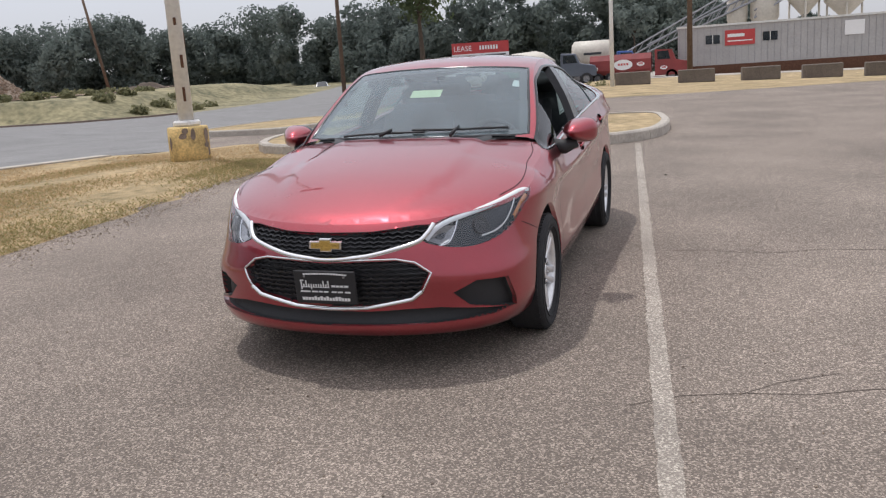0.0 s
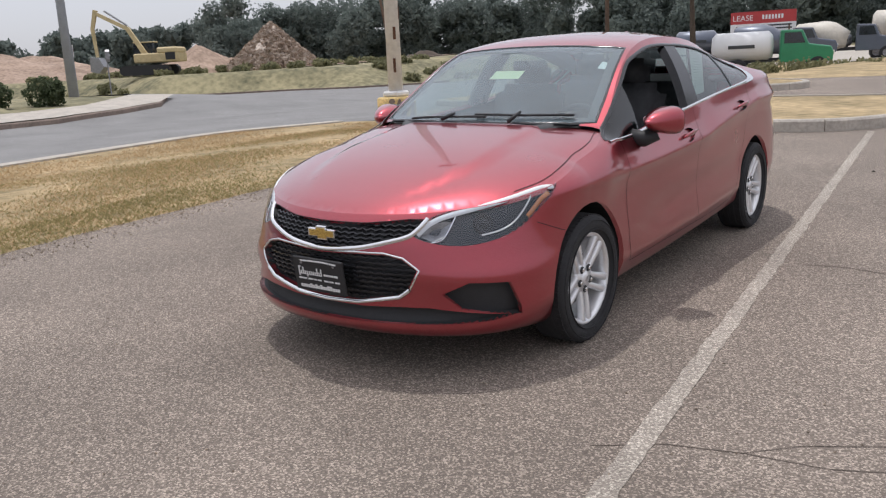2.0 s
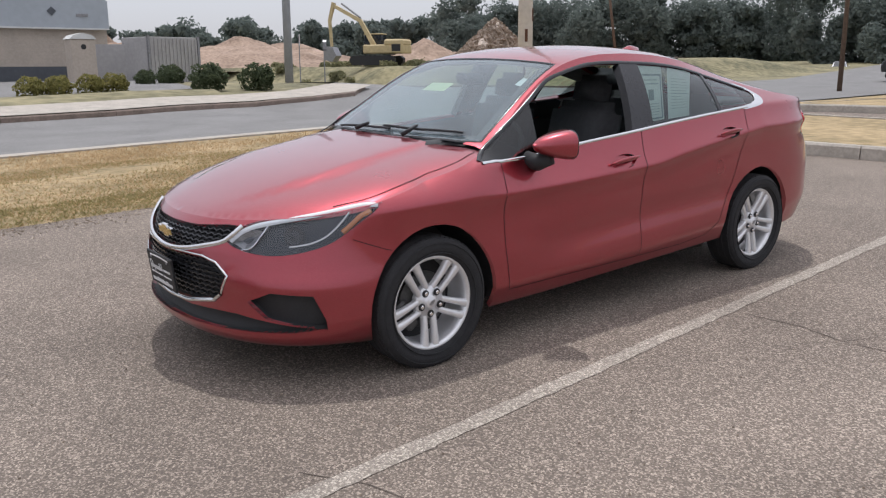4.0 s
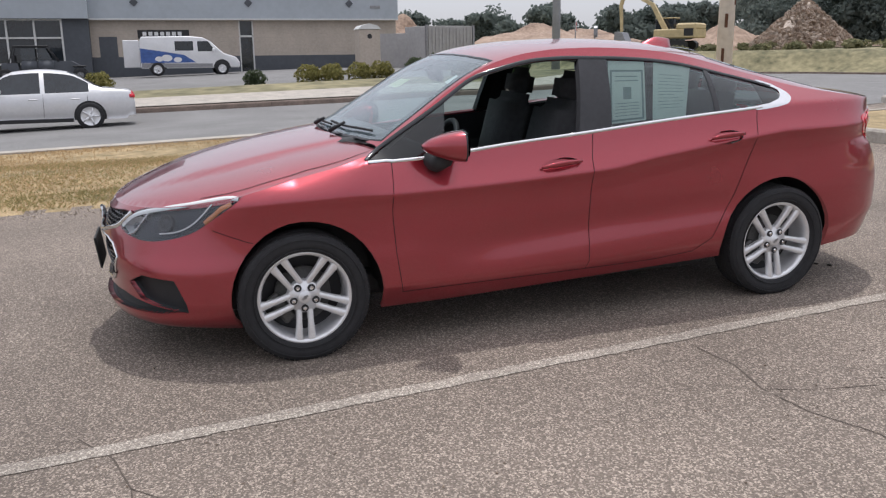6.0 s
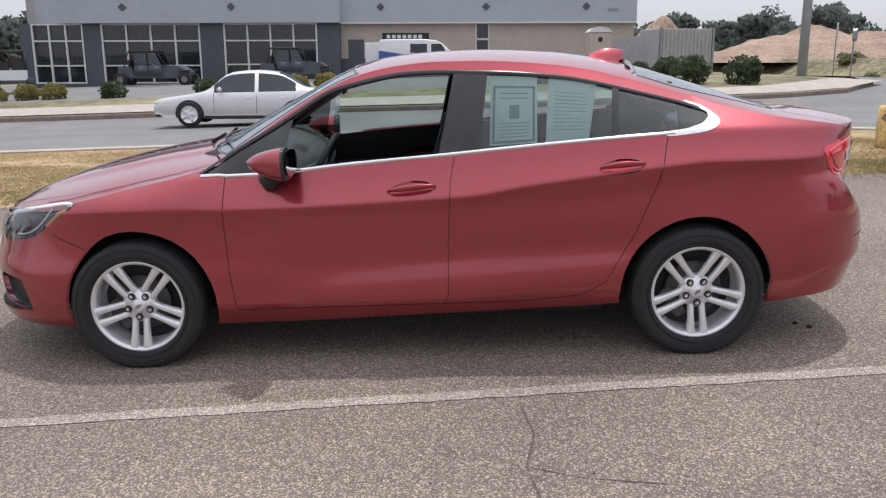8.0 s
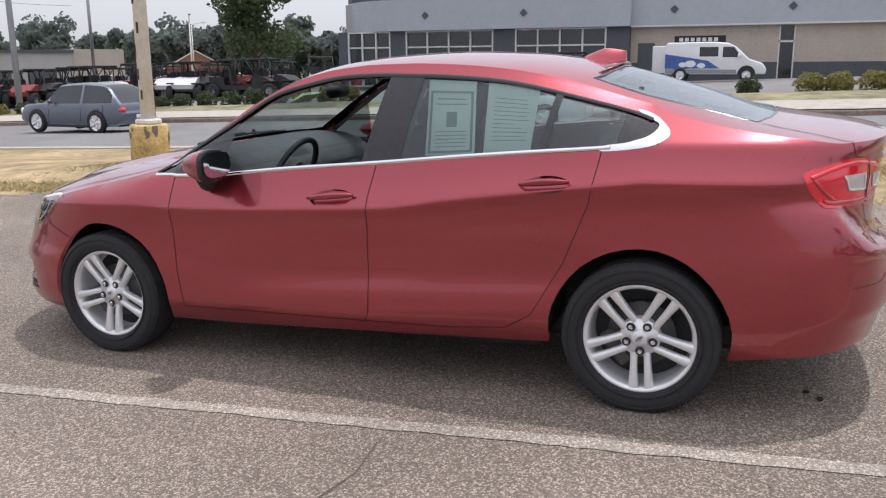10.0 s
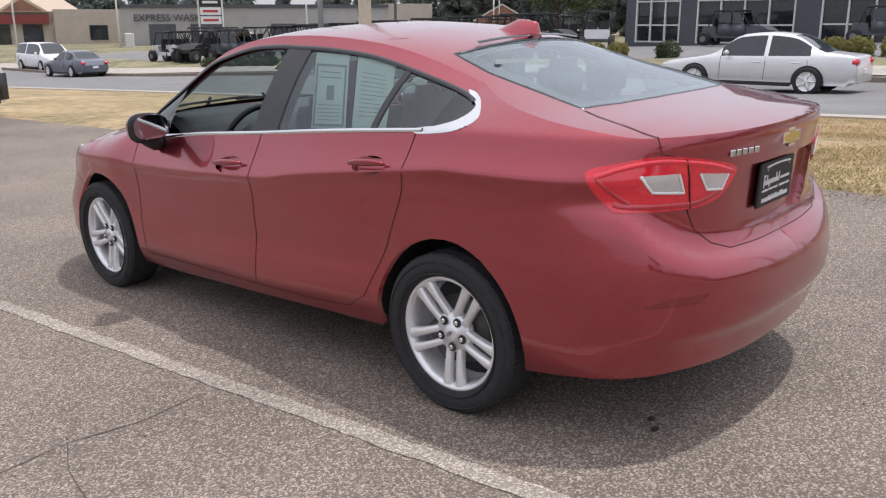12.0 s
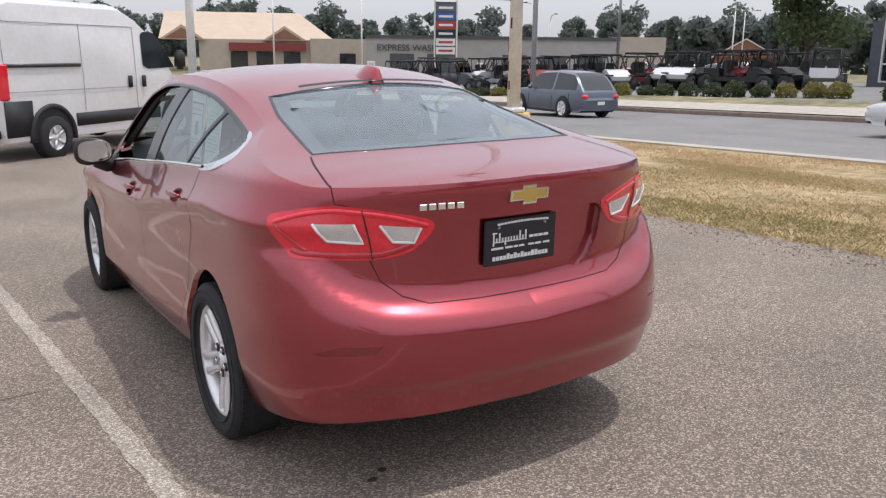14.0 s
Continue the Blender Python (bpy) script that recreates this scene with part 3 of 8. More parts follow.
UEND = AX + math.pi / 2
ZTOP_F = curve((-UEND, 0.735), (-2.5, 0.742), (-2.1, 0.762), (-1.9, 0.782), (-1.7, 0.808), (-1.55, 0.838), (-1.35, 0.875), (-1.15, 0.915), (-0.98, 0.957))
RISE = curve((1.35, 0.16), (1.9, 0.17), (2.06, 0.165), (2.2, 0.065), (2.385, 0.0), (2.95, -0.03))


def xside(y, z):
    """Half width of the body at y and height z, belt and greenhouse included."""
    k = ease(-1.18, -0.88, y)
    return (xwing(y, z) * (1 - k) if k < 1 else 0) + (xdoor(y, z) * k if k > 0 else 0)


def xwing(y, z):
    """Front wing: upright below, rolling over to the bonnet's edge."""
    zc = 0.775
    t = max(0.0, z - zc) / max(0.05, ZTOP_F(y) - zc)
    return xdoor(min(y, -0.9), min(z, zc)) + 0.010 * math.exp(-((z - 0.72) / 0.09) ** 2) * ease(-0.9, -1.2, y) - 0.085 * t ** 2.2


def xdoor(y, z):
    zc, wc = ZCREASE(y), WCREASE(y)
    if z <= zc:
        k = ease(-0.9, -0.3, y) * ease(1.3, 0.9, y)
        dent = 0.017 * k * math.exp(-((z - (0.50 + 0.06 * y)) / 0.09) ** 2)
        zz = 0.80 - (zc - z) if z > zc - 0.25 else 0.55 - (zc - 0.25 - z) * (0.55 - 0.10) / max(0.2, zc - 0.35)
        return LOWW(min(zz, 0.8)) - 0.893 + wc - dent
    zb = min(ZBELT(y), ZRAIL(y) - 0.02)
    xb = wc - 0.012 * ease(0, 0.03, z - zc) - 0.40 * (zb - zc) * 0.9
    if z <= zb:
        t = (z - zc) / max(1e-4, zb - zc)
        return wc + (xb - wc) * (0.75 * t + 0.25 * t * t) - 0.010 * math.sin(math.pi * min(1, t)) * ease(-0.95, -0.5, y)
    zr, wr = ZRAIL(y), WRAIL(y)
    t = (z - zb) / max(0.02, zr - zb)
    return xb + (min(wr, xb) - xb) * t + 0.022 * math.sin(math.pi * min(1, t)) * ease(0.05, 0.3, zr - zb)


SIDE_MEMO = {}


def side(u, z):
    key = (round(u, 6), round(z, 6))
    if key not in SIDE_MEMO:
        SIDE_MEMO[key] = side_point(u, z)
    return SIDE_MEMO[key].copy()


def side_point(u, z):
    """The skin's side: u is y between the axles, and past them an angle that wraps round nose or tail."""
    if abs(u) <= AX:
        return Vector((xside(u, z), u, z))
    a = abs(u) - AX
    if u < 0:
        w, d, p, q, s = xside(-AX, z), -AX - YNOSE(z), PNOSE(z), 2.15, -1
    else:
        w, d, p, q, s = xside(AX, z), YTAIL(z - RISE(u) * ease(0.40, 0.66, z) * ease(0.97, 0.84, z)) - AX, PTAIL(z), 2.4, 1
    c, n = max(0.0, math.cos(a)), math.sin(a)
    lo, hi = 0.0, 2.0
    for _ in range(22):
        r = (lo + hi) / 2
        if (r * c / w) ** q + (r * n / d) ** p < 1:
            lo = r
        else:
            hi = r
    return Vector((r * c, s * (AX + r * n), z))


ZTOP_R = curve((1.5, 1.19), (1.6, 1.168), (1.75, 1.14), (2.0, 1.10), (2.15, 1.08), (2.4, 1.08), (UEND, 1.082))


def ztop(u):
    """Upper rim of the side skin: bonnet edge, roof rail, boot edge."""
    if u < -0.95:
        return ZTOP_F(u)
    return ZRAIL(u) if u < 1.5 else ZTOP_R(u)


def cdt(outer, loops, du, dv, lines=()):
    """Triangles over an outline in (a, b), cut along all loops and open lines."""
    from mathutils.geometry import delaunay_2d_cdt
    pts, edges = [], []

    def add(loop, closed=True):
        k = len(pts)
        pts.extend(Vector(p) for p in loop)
        n = len(loop)
        edges.extend((k + i, k + (i + 1) % n) for i in range(n if closed else n - 1))
    add(outer)
    for lp in loops:
        add(lp)
    for ln in lines:
        add(ln, False)
    us, vs = [p[0] for p in outer], [p[1] for p in outer]
    a, row = min(us) + du / 2, 0
    while a < max(us):
        b = min(vs) + dv * (0.5 if row % 2 else 0.25)
        while b < max(vs):
            if inside((a, b), outer):
                pts.append(Vector((a, b)))
            b += dv
        a += du
        row += 1
    v, _, f, *_ = delaunay_2d_cdt(pts, edges, [], 0, 1e-5)
    return v, [t for t in f if inside(((v[t[0]].x + v[t[1]].x + v[t[2]].x) / 3, (v[t[0]].y + v[t[1]].y + v[t[2]].y) / 3), outer)]


SPANS = {}


def inside(p, poly):
    x, y = p
    if id(poly) not in SPANS:
        SPANS[id(poly)] = (min(q[0] for q in poly), max(q[0] for q in poly), min(q[1] for q in poly), max(q[1] for q in poly), poly)
    s = SPANS[id(poly)]
    if x < s[0] or x > s[1] or y < s[2] or y > s[3]:
        return False
    hit, j = False, len(poly) - 1
    for i in range(len(poly)):
        (xi, yi), (xj, yj) = poly[i], poly[j]
        if (yi > y) != (yj > y) and x < (xj - xi) * (y - yi) / (yj - yi) + xi:
            hit = not hit
        j = i
    return hit


def densify(poly, step=0.03, closed=True):
    out, n = [], len(poly)
    for i in range(n if closed else n - 1):
        a, b = Vector(poly[i]), Vector(poly[(i + 1) % n])
        m = max(1, int((b - a).length / step))
        out += [tuple(a.lerp(b, k / m)) for k in range(m)]
    return out if closed else out + [tuple(poly[-1])]


def smooth_loop(poly, per=5, closed=True):
    """Catmull-Rom through the points of a loop."""
    n, out = len(poly), []
    P = [Vector(p) for p in poly]
    for i in range(n if closed else n - 1):
        a, b, c, d = (P[(i - 1) % n] if closed or i else P[0]), P[i], P[(i + 1) % n], (P[(i + 2) % n] if closed or i < n - 2 else P[-1])
        for k in range(per):
            t = k / per
            out.append(tuple(0.5 * ((2 * b) + (c - a) * t + (2 * a - 5 * b + 4 * c - d) * t * t + (3 * b - a - 3 * c + d) * t ** 3)))
    return out if closed else out + [tuple(P[-1])]


def surf_normal(f, a, b, h=5e-3):
    n = (f(a + h, b) - f(a - h, b)).cross(f(a, b + h) - f(a, b - h))
    return n.normalized() if n.length > 1e-12 else Vector((0, 0, 1))


def sheet(name, f, verts, tris, material, parent, both=0, lift=0.0, wall=False, label="", flip=False, thick=0.0):
    """A panel: triangles of (a, b) carried to the skin f. both 0: left side, 1: mirrored, 2: both halves in one.
    lift moves it along the normal; wall closes the rim back to the skin; thick adds an inner face."""
    used = sorted({i for t in tris for i in t})
    if not used:
        return None
    idx = {o: k for k, o in enumerate(used)}
    co, no = [], []
    for i in used:
        a, b = verts[i].x, verts[i].y
        n = surf_normal(f, a, b, 0.013) * (-1 if flip else 1)
        p = f(a, b)
        co.append(p + n * lift)
        no.append(n)
    fs = [tuple(idx[i] for i in (t if not flip else t[::-1])) for t in tris]
    if wall or thick:
        cnt = {}
        for t in fs:
            for k in range(3):
                cnt[(t[k], t[(k + 1) % 3])] = 1
        rim = [e for e in cnt if (e[1], e[0]) not in cnt and not (both == 2 and abs(verts[used[e[0]]].x) > UEND - 1e-3 and abs(verts[used[e[1]]].x) > UEND - 1e-3)]
        drop = -lift if wall else -thick
        back_of = {}
        for e in rim:
            for i in e:
                if i not in back_of:
                    back_of[i] = len(co)
                    co.append(co[i] + no[i] * drop)
                    no.append(no[i])
        fs += [(e[1], e[0], back_of[e[0]], back_of[e[1]]) for e in rim]
    co2, no2, fs2 = list(co), list(no), list(fs)
    if both == 1:
        co2 = [Vector((-p.x, p.y, p.z)) for p in co]
        no2 = [Vector((-p.x, p.y, p.z)) for p in no]
        fs2 = [t[::-1] for t in fs]
    elif both == 2:
        k = len(co)
        co2 += [Vector((-p.x, p.y, p.z)) for p in co]
        no2 += [Vector((-p.x, p.y, p.z)) for p in no]
        fs2 += [tuple(i + k for i in t[::-1]) for t in fs]
    me = bpy.data.meshes.new(name)
    me.from_pydata(co2, [], fs2)
    me.materials.append(material)
    me.polygons.foreach_set("use_smooth", [len(p.vertices) == 3 for p in me.polygons])
    me.normals_split_custom_set_from_vertices(no2)
    ob = new(name, me)
    ob.parent = parent
    if label:
        ob["label"] = label
    return ob


def bead(bm, f, pts, w, lift, mirror=False, high=0.0, flip=False):
    """A strip of width w on the skin f along pts in (a, b), raised by high in its middle."""
    P = [f(a, b) for a, b in pts]
    N = [surf_normal(f, a, b) * (-1 if flip else 1) for a, b in pts]
    rows = []
    for i, (p, n) in enumerate(zip(P, N)):
        d = (P[min(i + 1, len(P) - 1)] - P[max(i - 1, 0)]).normalized()
        s = n.cross(d).normalized()
        q = [p + s * w / 2 + n * lift, p + s * w / 4 + n * (lift + high), p - s * w / 4 + n * (lift + high), p - s * w / 2 + n * lift]
        if mirror:
            q = [Vector((-v.x, v.y, v.z)) for v in q]
        rows.append([bm.verts.new(v) for v in q])
    for a, b in zip(rows, rows[1:]):
        for k in range(3):
            bm.faces.new((a[k], a[k + 1], b[k + 1], b[k]))
    return bm


# rims of the top surfaces, taken from the side skin
RIM_F = [side(u, ztop(u)) for u in np.linspace(-UEND, -0.96, 70)]
RIM_R = [side(u, ztop(u)) for u in np.linspace(AX, UEND, 70)]


def rim_at(rim, y):
    for a, b in zip(rim, rim[1:]):
        if a.y <= y <= b.y:
            return a.lerp(b, (y - a.y) / max(1e-6, b.y - a.y))
    return rim[0] if y < rim[0].y else rim[-1]


ZHOOD = curve((-2.2, 0.735), (-2.13, 0.772), (-2.03, 0.812), (-1.89, 0.858), (-1.68, 0.912), (-1.465, 0.955), (-1.225, 0.992), (-1.0, 1.018), (-0.8, 1.03))
ZMID = curve((-1.1, 1.0), (-1.03, 1.037), (-0.62, 1.255), (-0.31, 1.402), (-0.15, 1.44), (0.076, 1.462), (0.33, 1.468), (0.72, 1.448), (1.0, 1.408), (1.15, 1.376), (1.5, 1.268), (1.80, 1.166), (1.9, 1.146), (2.0, 1.132), (2.15, 1.11), (2.27, 1.083))


def hood_top(x, y):
    e = rim_at(RIM_F, y)
    k = min(1.0, abs(x) / max(0.02, e.x))
    z = ZHOOD(y)
    fold = 0.016 * ease(-2.15, -1.7, y) * (ease(0.62, 0.50, k) - 0.4)
    return Vector((x, y, z - (z - e.z) * (0.72 * k ** 2.4 + 0.28 * k ** 8) + fold * (1 - k ** 6)))


def top(x, y):
    if y < AX:
        w, z = WRAIL(y), ZRAIL(y)
    else:
        e = rim_at(RIM_R, y)
        w, z = e.x, e.z
    k = min(1.05, abs(x) / max(0.05, w))
    return Vector((x, y, z + (ZMID(y) - z) * (1 - 0.8 * k ** 2 - 0.2 * k ** 6)))


ARCH_R = 0.384


def arch(cy, cz, r=ARCH_R, n=36):
    return [(cy + r * math.cos(2 * math.pi * i / n), cz + r * math.sin(2 * math.pi * i / n)) for i in range(n)]


def zbot(u):
    return float(np.interp(u, [-UEND, -2.5, -2.1, -1.9, -1.72, -0.98, -0.6, 0.14, 0.99, 1.72, 1.9, 2.3, 2.8, UEND], [0.215, 0.215, 0.205, 0.20, 0.175, 0.205, 0.208, 0.235, 0.262, 0.24, 0.262, 0.29, 0.29, 0.285]))


HEAD = [(-1.63, 0.823), (-1.75, 0.822), (-1.95, 0.795), (-2.225, 0.755), (-2.357, 0.72), (-2.425, 0.66), (-2.287, 0.618), (-2.12, 0.612), (-1.93, 0.648), (-1.795, 0.716)]
TAIL = [(1.955, 0.972), (2.06, 1.005), (2.16, 1.02), (2.24, 1.019), (2.38, 0.996), (2.525, 0.953), (2.462, 0.873), (2.38, 0.846), (2.30, 0.840), (2.08, 0.846), (2.027, 0.866)]
WHITE1 = [(2.125, 0.963), (2.256, 0.963), (2.283, 0.897), (2.169, 0.908)]
WHITE2 = [(2.339, 0.956), (2.478, 0.940), (2.452, 0.890), (2.38, 0.897)]
GRILLE_UP = [(-UEND, 0.703), (-2.674, 0.706), (-2.44, 0.724), (-2.362, 0.722), (-2.43, 0.664), (-2.55, 0.634), (-2.69, 0.608), (-2.85, 0.594), (-UEND, 0.592)]
GRILLE_LOW = [(-UEND, 0.57), (-2.7, 0.578), (-2.56, 0.578), (-2.475, 0.56), (-2.408, 0.514), (-2.452, 0.432), (-2.50, 0.397), (-2.72, 0.362), (-UEND, 0.355)]
FOG = [(-2.30, 0.407), (-2.18, 0.455), (-1.99, 0.440), (-1.938, 0.33), (-1.932, 0.285), (-2.21, 0.335)]
SLOT = [(-UEND, 0.335), (-2.7, 0.335), (-2.5, 0.345), (-2.36, 0.345), (-2.21, 0.325), (-1.95, 0.290), (-2.08, 0.277), (-2.4, 0.275), (-2.7, 0.270), (-UEND, 0.268)]
DOOR_F = [(-0.885, 0.93), (-0.902, 0.70), (-0.892, 0.48), (-0.868, 0.283), (0.13, 0.289), (0.15, 0.335), (0.155, 0.594), (0.171, 0.871), (0.196, 0.997)]
DOOR_R = [(0.196, 0.997), (0.171, 0.871), (0.155, 0.594), (0.15, 0.335), (0.13, 0.289), (0.532, 0.293), (0.79, 0.314), (0.903, 0.381), (1.039, 0.606), (1.143, 0.854), (1.19, 1.072)]
DLO = [(-1.007, 0.937), (-0.822, 1.047), (-0.655, 1.141), (-0.543, 1.208), (-0.402, 1.29), (-0.261, 1.33), (-0.065, 1.366), (0.131, 1.373), (0.272, 1.368), (0.469, 1.359), (0.697, 1.337), (0.869, 1.306), (1.066, 1.258), (1.262, 1.208), (1.375, 1.172),
       (1.410, 1.156), (1.403, 1.136), (1.365, 1.114), (1.312, 1.098), (1.22, 1.083), (0.83, 1.058), (0.55, 1.038), (0.21, 1.010), (-0.28, 0.976), (-0.74, 0.938)]
SAIL = [(-1.03, 0.93), (-0.83, 1.07), (-0.68, 1.16), (-0.565, 1.215), (-0.572, 1.165), (-0.60, 1.05), (-0.625, 0.93)]
PILLAR = [(0.12, 0.99), (0.21, 1.40), (0.372, 1.40), (0.305, 1.0)]
SPLIT = [(0.925, 1.04), (0.97, 1.32), (1.0, 1.32), (0.955, 1.04)]
QUARTER = [(1.235, 1.06), (1.268, 1.25), (1.46, 1.21), (1.44, 1.06)]
CHROME_TIP = [(1.19, 1.060), (1.30, 1.068), (1.395, 1.083), (1.452, 1.106), (1.468, 1.128), (1.450, 1.150), (1.41, 1.176), (1.372, 1.190), (1.30, 1.208), (1.375, 1.165), (1.402, 1.148), (1.392, 1.130), (1.30, 1.097), (1.19, 1.078)]
LID = [(2.186, 1.06), (2.199, 1.028), (2.24, 1.019), (2.38, 0.996), (2.525, 0.953), (2.462, 0.873), (2.38, 0.846), (2.302, 0.838), (2.335, 0.767), (2.408, 0.713), (2.50, 0.683), (2.70, 0.676), (UEND, 0.674), (UEND, 1.2), (2.19, 1.2)]
RECESS = [(2.515, 0.93), (2.53, 0.82), (2.575, 0.755), (2.63, 0.722), (UEND, 0.715), (UEND, 0.95), (2.56, 0.95)]
BUMP_F = [(-1.60, 0.10), (-1.632, 0.608), (-1.80, 0.665), (-1.795, 0.716), (-1.93, 0.648), (-2.12, 0.612), (-2.287, 0.618), (-2.425, 0.66), (-2.36, 0.722), (-2.44, 0.724), (-2.674, 0.706), (-UEND, 0.703), (-UEND, 0.05)]
BUMP_R = [(1.67, 0.10), (1.69, 0.63), (1.80, 0.72), (2.027, 0.866), (2.08, 0.846), (2.30, 0.840), (2.302, 0.838), (2.335, 0.767), (2.408, 0.713), (2.50, 0.683), (2.70, 0.676), (UEND, 0.674), (UEND, 0.05)]
REFLECTOR = [(2.13, 0.546), (2.217, 0.572), (2.35, 0.572), (2.325, 0.545), (2.15, 0.541)]

RED = carpaint("red_metallic_paint", (0.300, 0.027, 0.040), (0.43, 0.058, 0.076))
GLASS = glass("window_glass", (0.62, 0.74, 0.72), dust=0.03)
# film is dust plus the sky's bluish reflection put into its colour
SCREEN = glass("dust_and_sheen_glass", (0.70, 0.80, 0.80), dust=0.17)
GLASS_DARK = glass("tinted_glass", (0.18, 0.22, 0.22))
LENS = glass("clear_lens", (0.9, 0.92, 0.95))
TAIL_RED = mat("red_lens", (0.72, 0.010, 0.030), 0.12, scale=12, vary=0.15, coat=1.0)
TAIL_CLEAR = mat("clear_reverse_lens", (0.62, 0.60, 0.58), 0.2, 0.3, scale=20, vary=0.1, coat=1.0)
AMBER = mat("amber_lens", (0.50, 0.17, 0.05), 0.2, scale=12, vary=0.1, coat=1.0)
REFLECT_RED = mat("dark_red_reflector", (0.20, 0.007, 0.014), 0.15, scale=12, vary=0.15, coat=1.0)
TAIL_DEEP = mat("deep_red_lens", (0.46, 0.008, 0.022), 0.15, scale=12, vary=0.15, coat=1.0)
HEAD_DARK = mat("smoked_reflector", (0.022, 0.025, 0.032), 0.25, 0.0, scale=14, vary=0.25)


HEAD_IN = [(-2.408, 0.664), (-2.36, 0.698), (-2.28, 0.716), (-2.235, 0.712), (-2.275, 0.650), (-2.33, 0.632)]


def make_wheel(name):
    """Tyre, alloy rim with five twin spokes, nuts, cap and brake disc; its axis is x, outside to +x."""
    w = thing(name, Matrix(), "", "")
    bm = bmesh.new()
    prof = [(0.222, -0.07), (0.232, -0.09), (0.262, -0.103), (0.294, -0.10), (0.309, -0.088), (0.314, -0.066), (0.316, -0.03), (0.317, 0), (0.316, 0.03), (0.314, 0.066), (0.309, 0.088), (0.294, 0.10), (0.262, 0.103), (0.232, 0.09), (0.222, 0.07)]
    lathe(bm, prof, 64)
    tyre = part("tyre", bm, M["tyre"], w, "black all-season tyre", True)
    bm = bmesh.new()
    for k in range(72):
        a = 2 * math.pi * k / 72
        for s in (-1, 1):
            bmesh.ops.create_cube(bm, size=1, matrix=Matrix.Rotation(a + s * 0.015, 4, "X") @ pose(s * 0.060, 0, 0.3122, 0, -s * 4, 0) @ Matrix.Diagonal((0.040, 0.021, 0.007, 1)))
    for h in (-0.022, 0.022):
        lathe(bm, [(0.3165, h - 0.016), (0.3185, h - 0.014), (0.3185, h + 0.014), (0.3165, h + 0.016)], 64)
    part("tread", bm, M["tyre"], tyre)
    bm = bmesh.new()
    for r0 in (0.240, 0.286):
        lathe(bm, [(r0, 0.098), (r0 + 0.002, 0.1045), (r0 + 0.004, 0.1045), (r0 + 0.006, 0.098)], 64)
    part("sidewall_rib", bm, M["tyre"], tyre)
    bm = bmesh.new()
    lathe(bm, [(0.16, -0.07), (0.205, -0.075), (0.20, 0.02), (0.206, 0.062), (0.214, 0.077), (0.224, 0.082), (0.228, 0.078), (0.226, 0.070)], 64)
    rim = part("rim", bm, M["alloy"], w, "silver alloy rim with five twin spokes", True)
    for k in range(5):
        bm = bmesh.new()
        for s in (-1, 1):
            c0, c1 = 0.0255 * s, 0.0315 * s
            rows = []
            for i in range(7):
                t = i / 6
                r = 0.045 + (0.212 - 0.045) * t
                c = c0 + (c1 - c0) * t
                wd = 0.0150 - 0.002 * math.sin(math.pi * t) + 0.0055 * t ** 2
                h = 0.052 + 0.016 * math.sin(math.pi * 0.5 * t) + 0.008 * t
                rows.append([bm.verts.new(v) for v in ((h - 0.028, c - wd, r), (h - 0.006, c - wd, r), (h, c - wd * 0.55, r), (h, c + wd * 0.55, r), (h - 0.006, c + wd, r), (h - 0.028, c + wd, r))])
            for a, b in zip(rows, rows[1:]):
                for j in range(5):
                    bm.faces.new((a[j], a[j + 1], b[j + 1], b[j]))
        bmesh.ops.transform(bm, matrix=Matrix.Rotation(2 * math.pi * k / 5, 4, "X"), verts=bm.verts)
        part("spoke", bm, M["alloy"], rim, "", True)
        bm = bmesh.new()
        a = 2 * math.pi * k / 5
        lathe(bm, [(0.0105, 0.045), (0.0105, 0.068), (0.008, 0.071), (0.0, 0.072)], 6, c=(0, 0.056 * math.sin(-a), 0.056 * math.cos(a)))
        part("wheel_nut", bm, M["chrome"], rim, "bright wheel nut in a dark pocket")
        bm = bmesh.new()
        lathe(bm, [(0.0185, 0.060), (0.0175, 0.0635), (0.0, 0.0625)], 16, c=(0, 0.056 * math.sin(-a), 0.056 * math.cos(a)))
        part("nut_pocket", bm, M["black"], rim)
    bm = bmesh.new()
    lathe(bm, [(0.084, 0.02), (0.082, 0.046), (0.074, 0.055), (0.036, 0.058), (0.033, 0.066), (0.028, 0.070), (0.0, 0.072)], 40)
    part("hub_cap", bm, M["alloy"], rim, "", True)
    bm = bmesh.new()
    prism(bm, [(-0.017, -0.005), (-0.006, -0.005), (-0.006, -0.009), (0.006, -0.009), (0.006, -0.005), (0.017, -0.005), (0.017, 0.005), (0.006, 0.005), (0.006, 0.009), (-0.006, 0.009), (-0.006, 0.005), (-0.017, 0.005)], 0.070, 0.0735)
    part("cap_mark", bm, M["steel"], rim)
    bm = bmesh.new()
    lathe(bm, [(0.0, 0.0), (0.135, 0.0), (0.138, -0.012), (0.10, -0.014), (0.06, -0.02), (0.0, -0.02)], 40)
    part("brake_disc", bm, M["disc_iron"], w, "dull iron brake disc", True)
    bm = bmesh.new()
    box(bm, -0.02, 0.025, -0.155, -0.085, -0.07, 0.09, 0.012)
    part("brake_caliper", bm, M["disc_iron"], w)
    bm = bmesh.new()
    lathe(bm, [(0.0, -0.06), (0.2, -0.062)], 32)
    part("wheel_back", bm, M["black"], w)
    return w


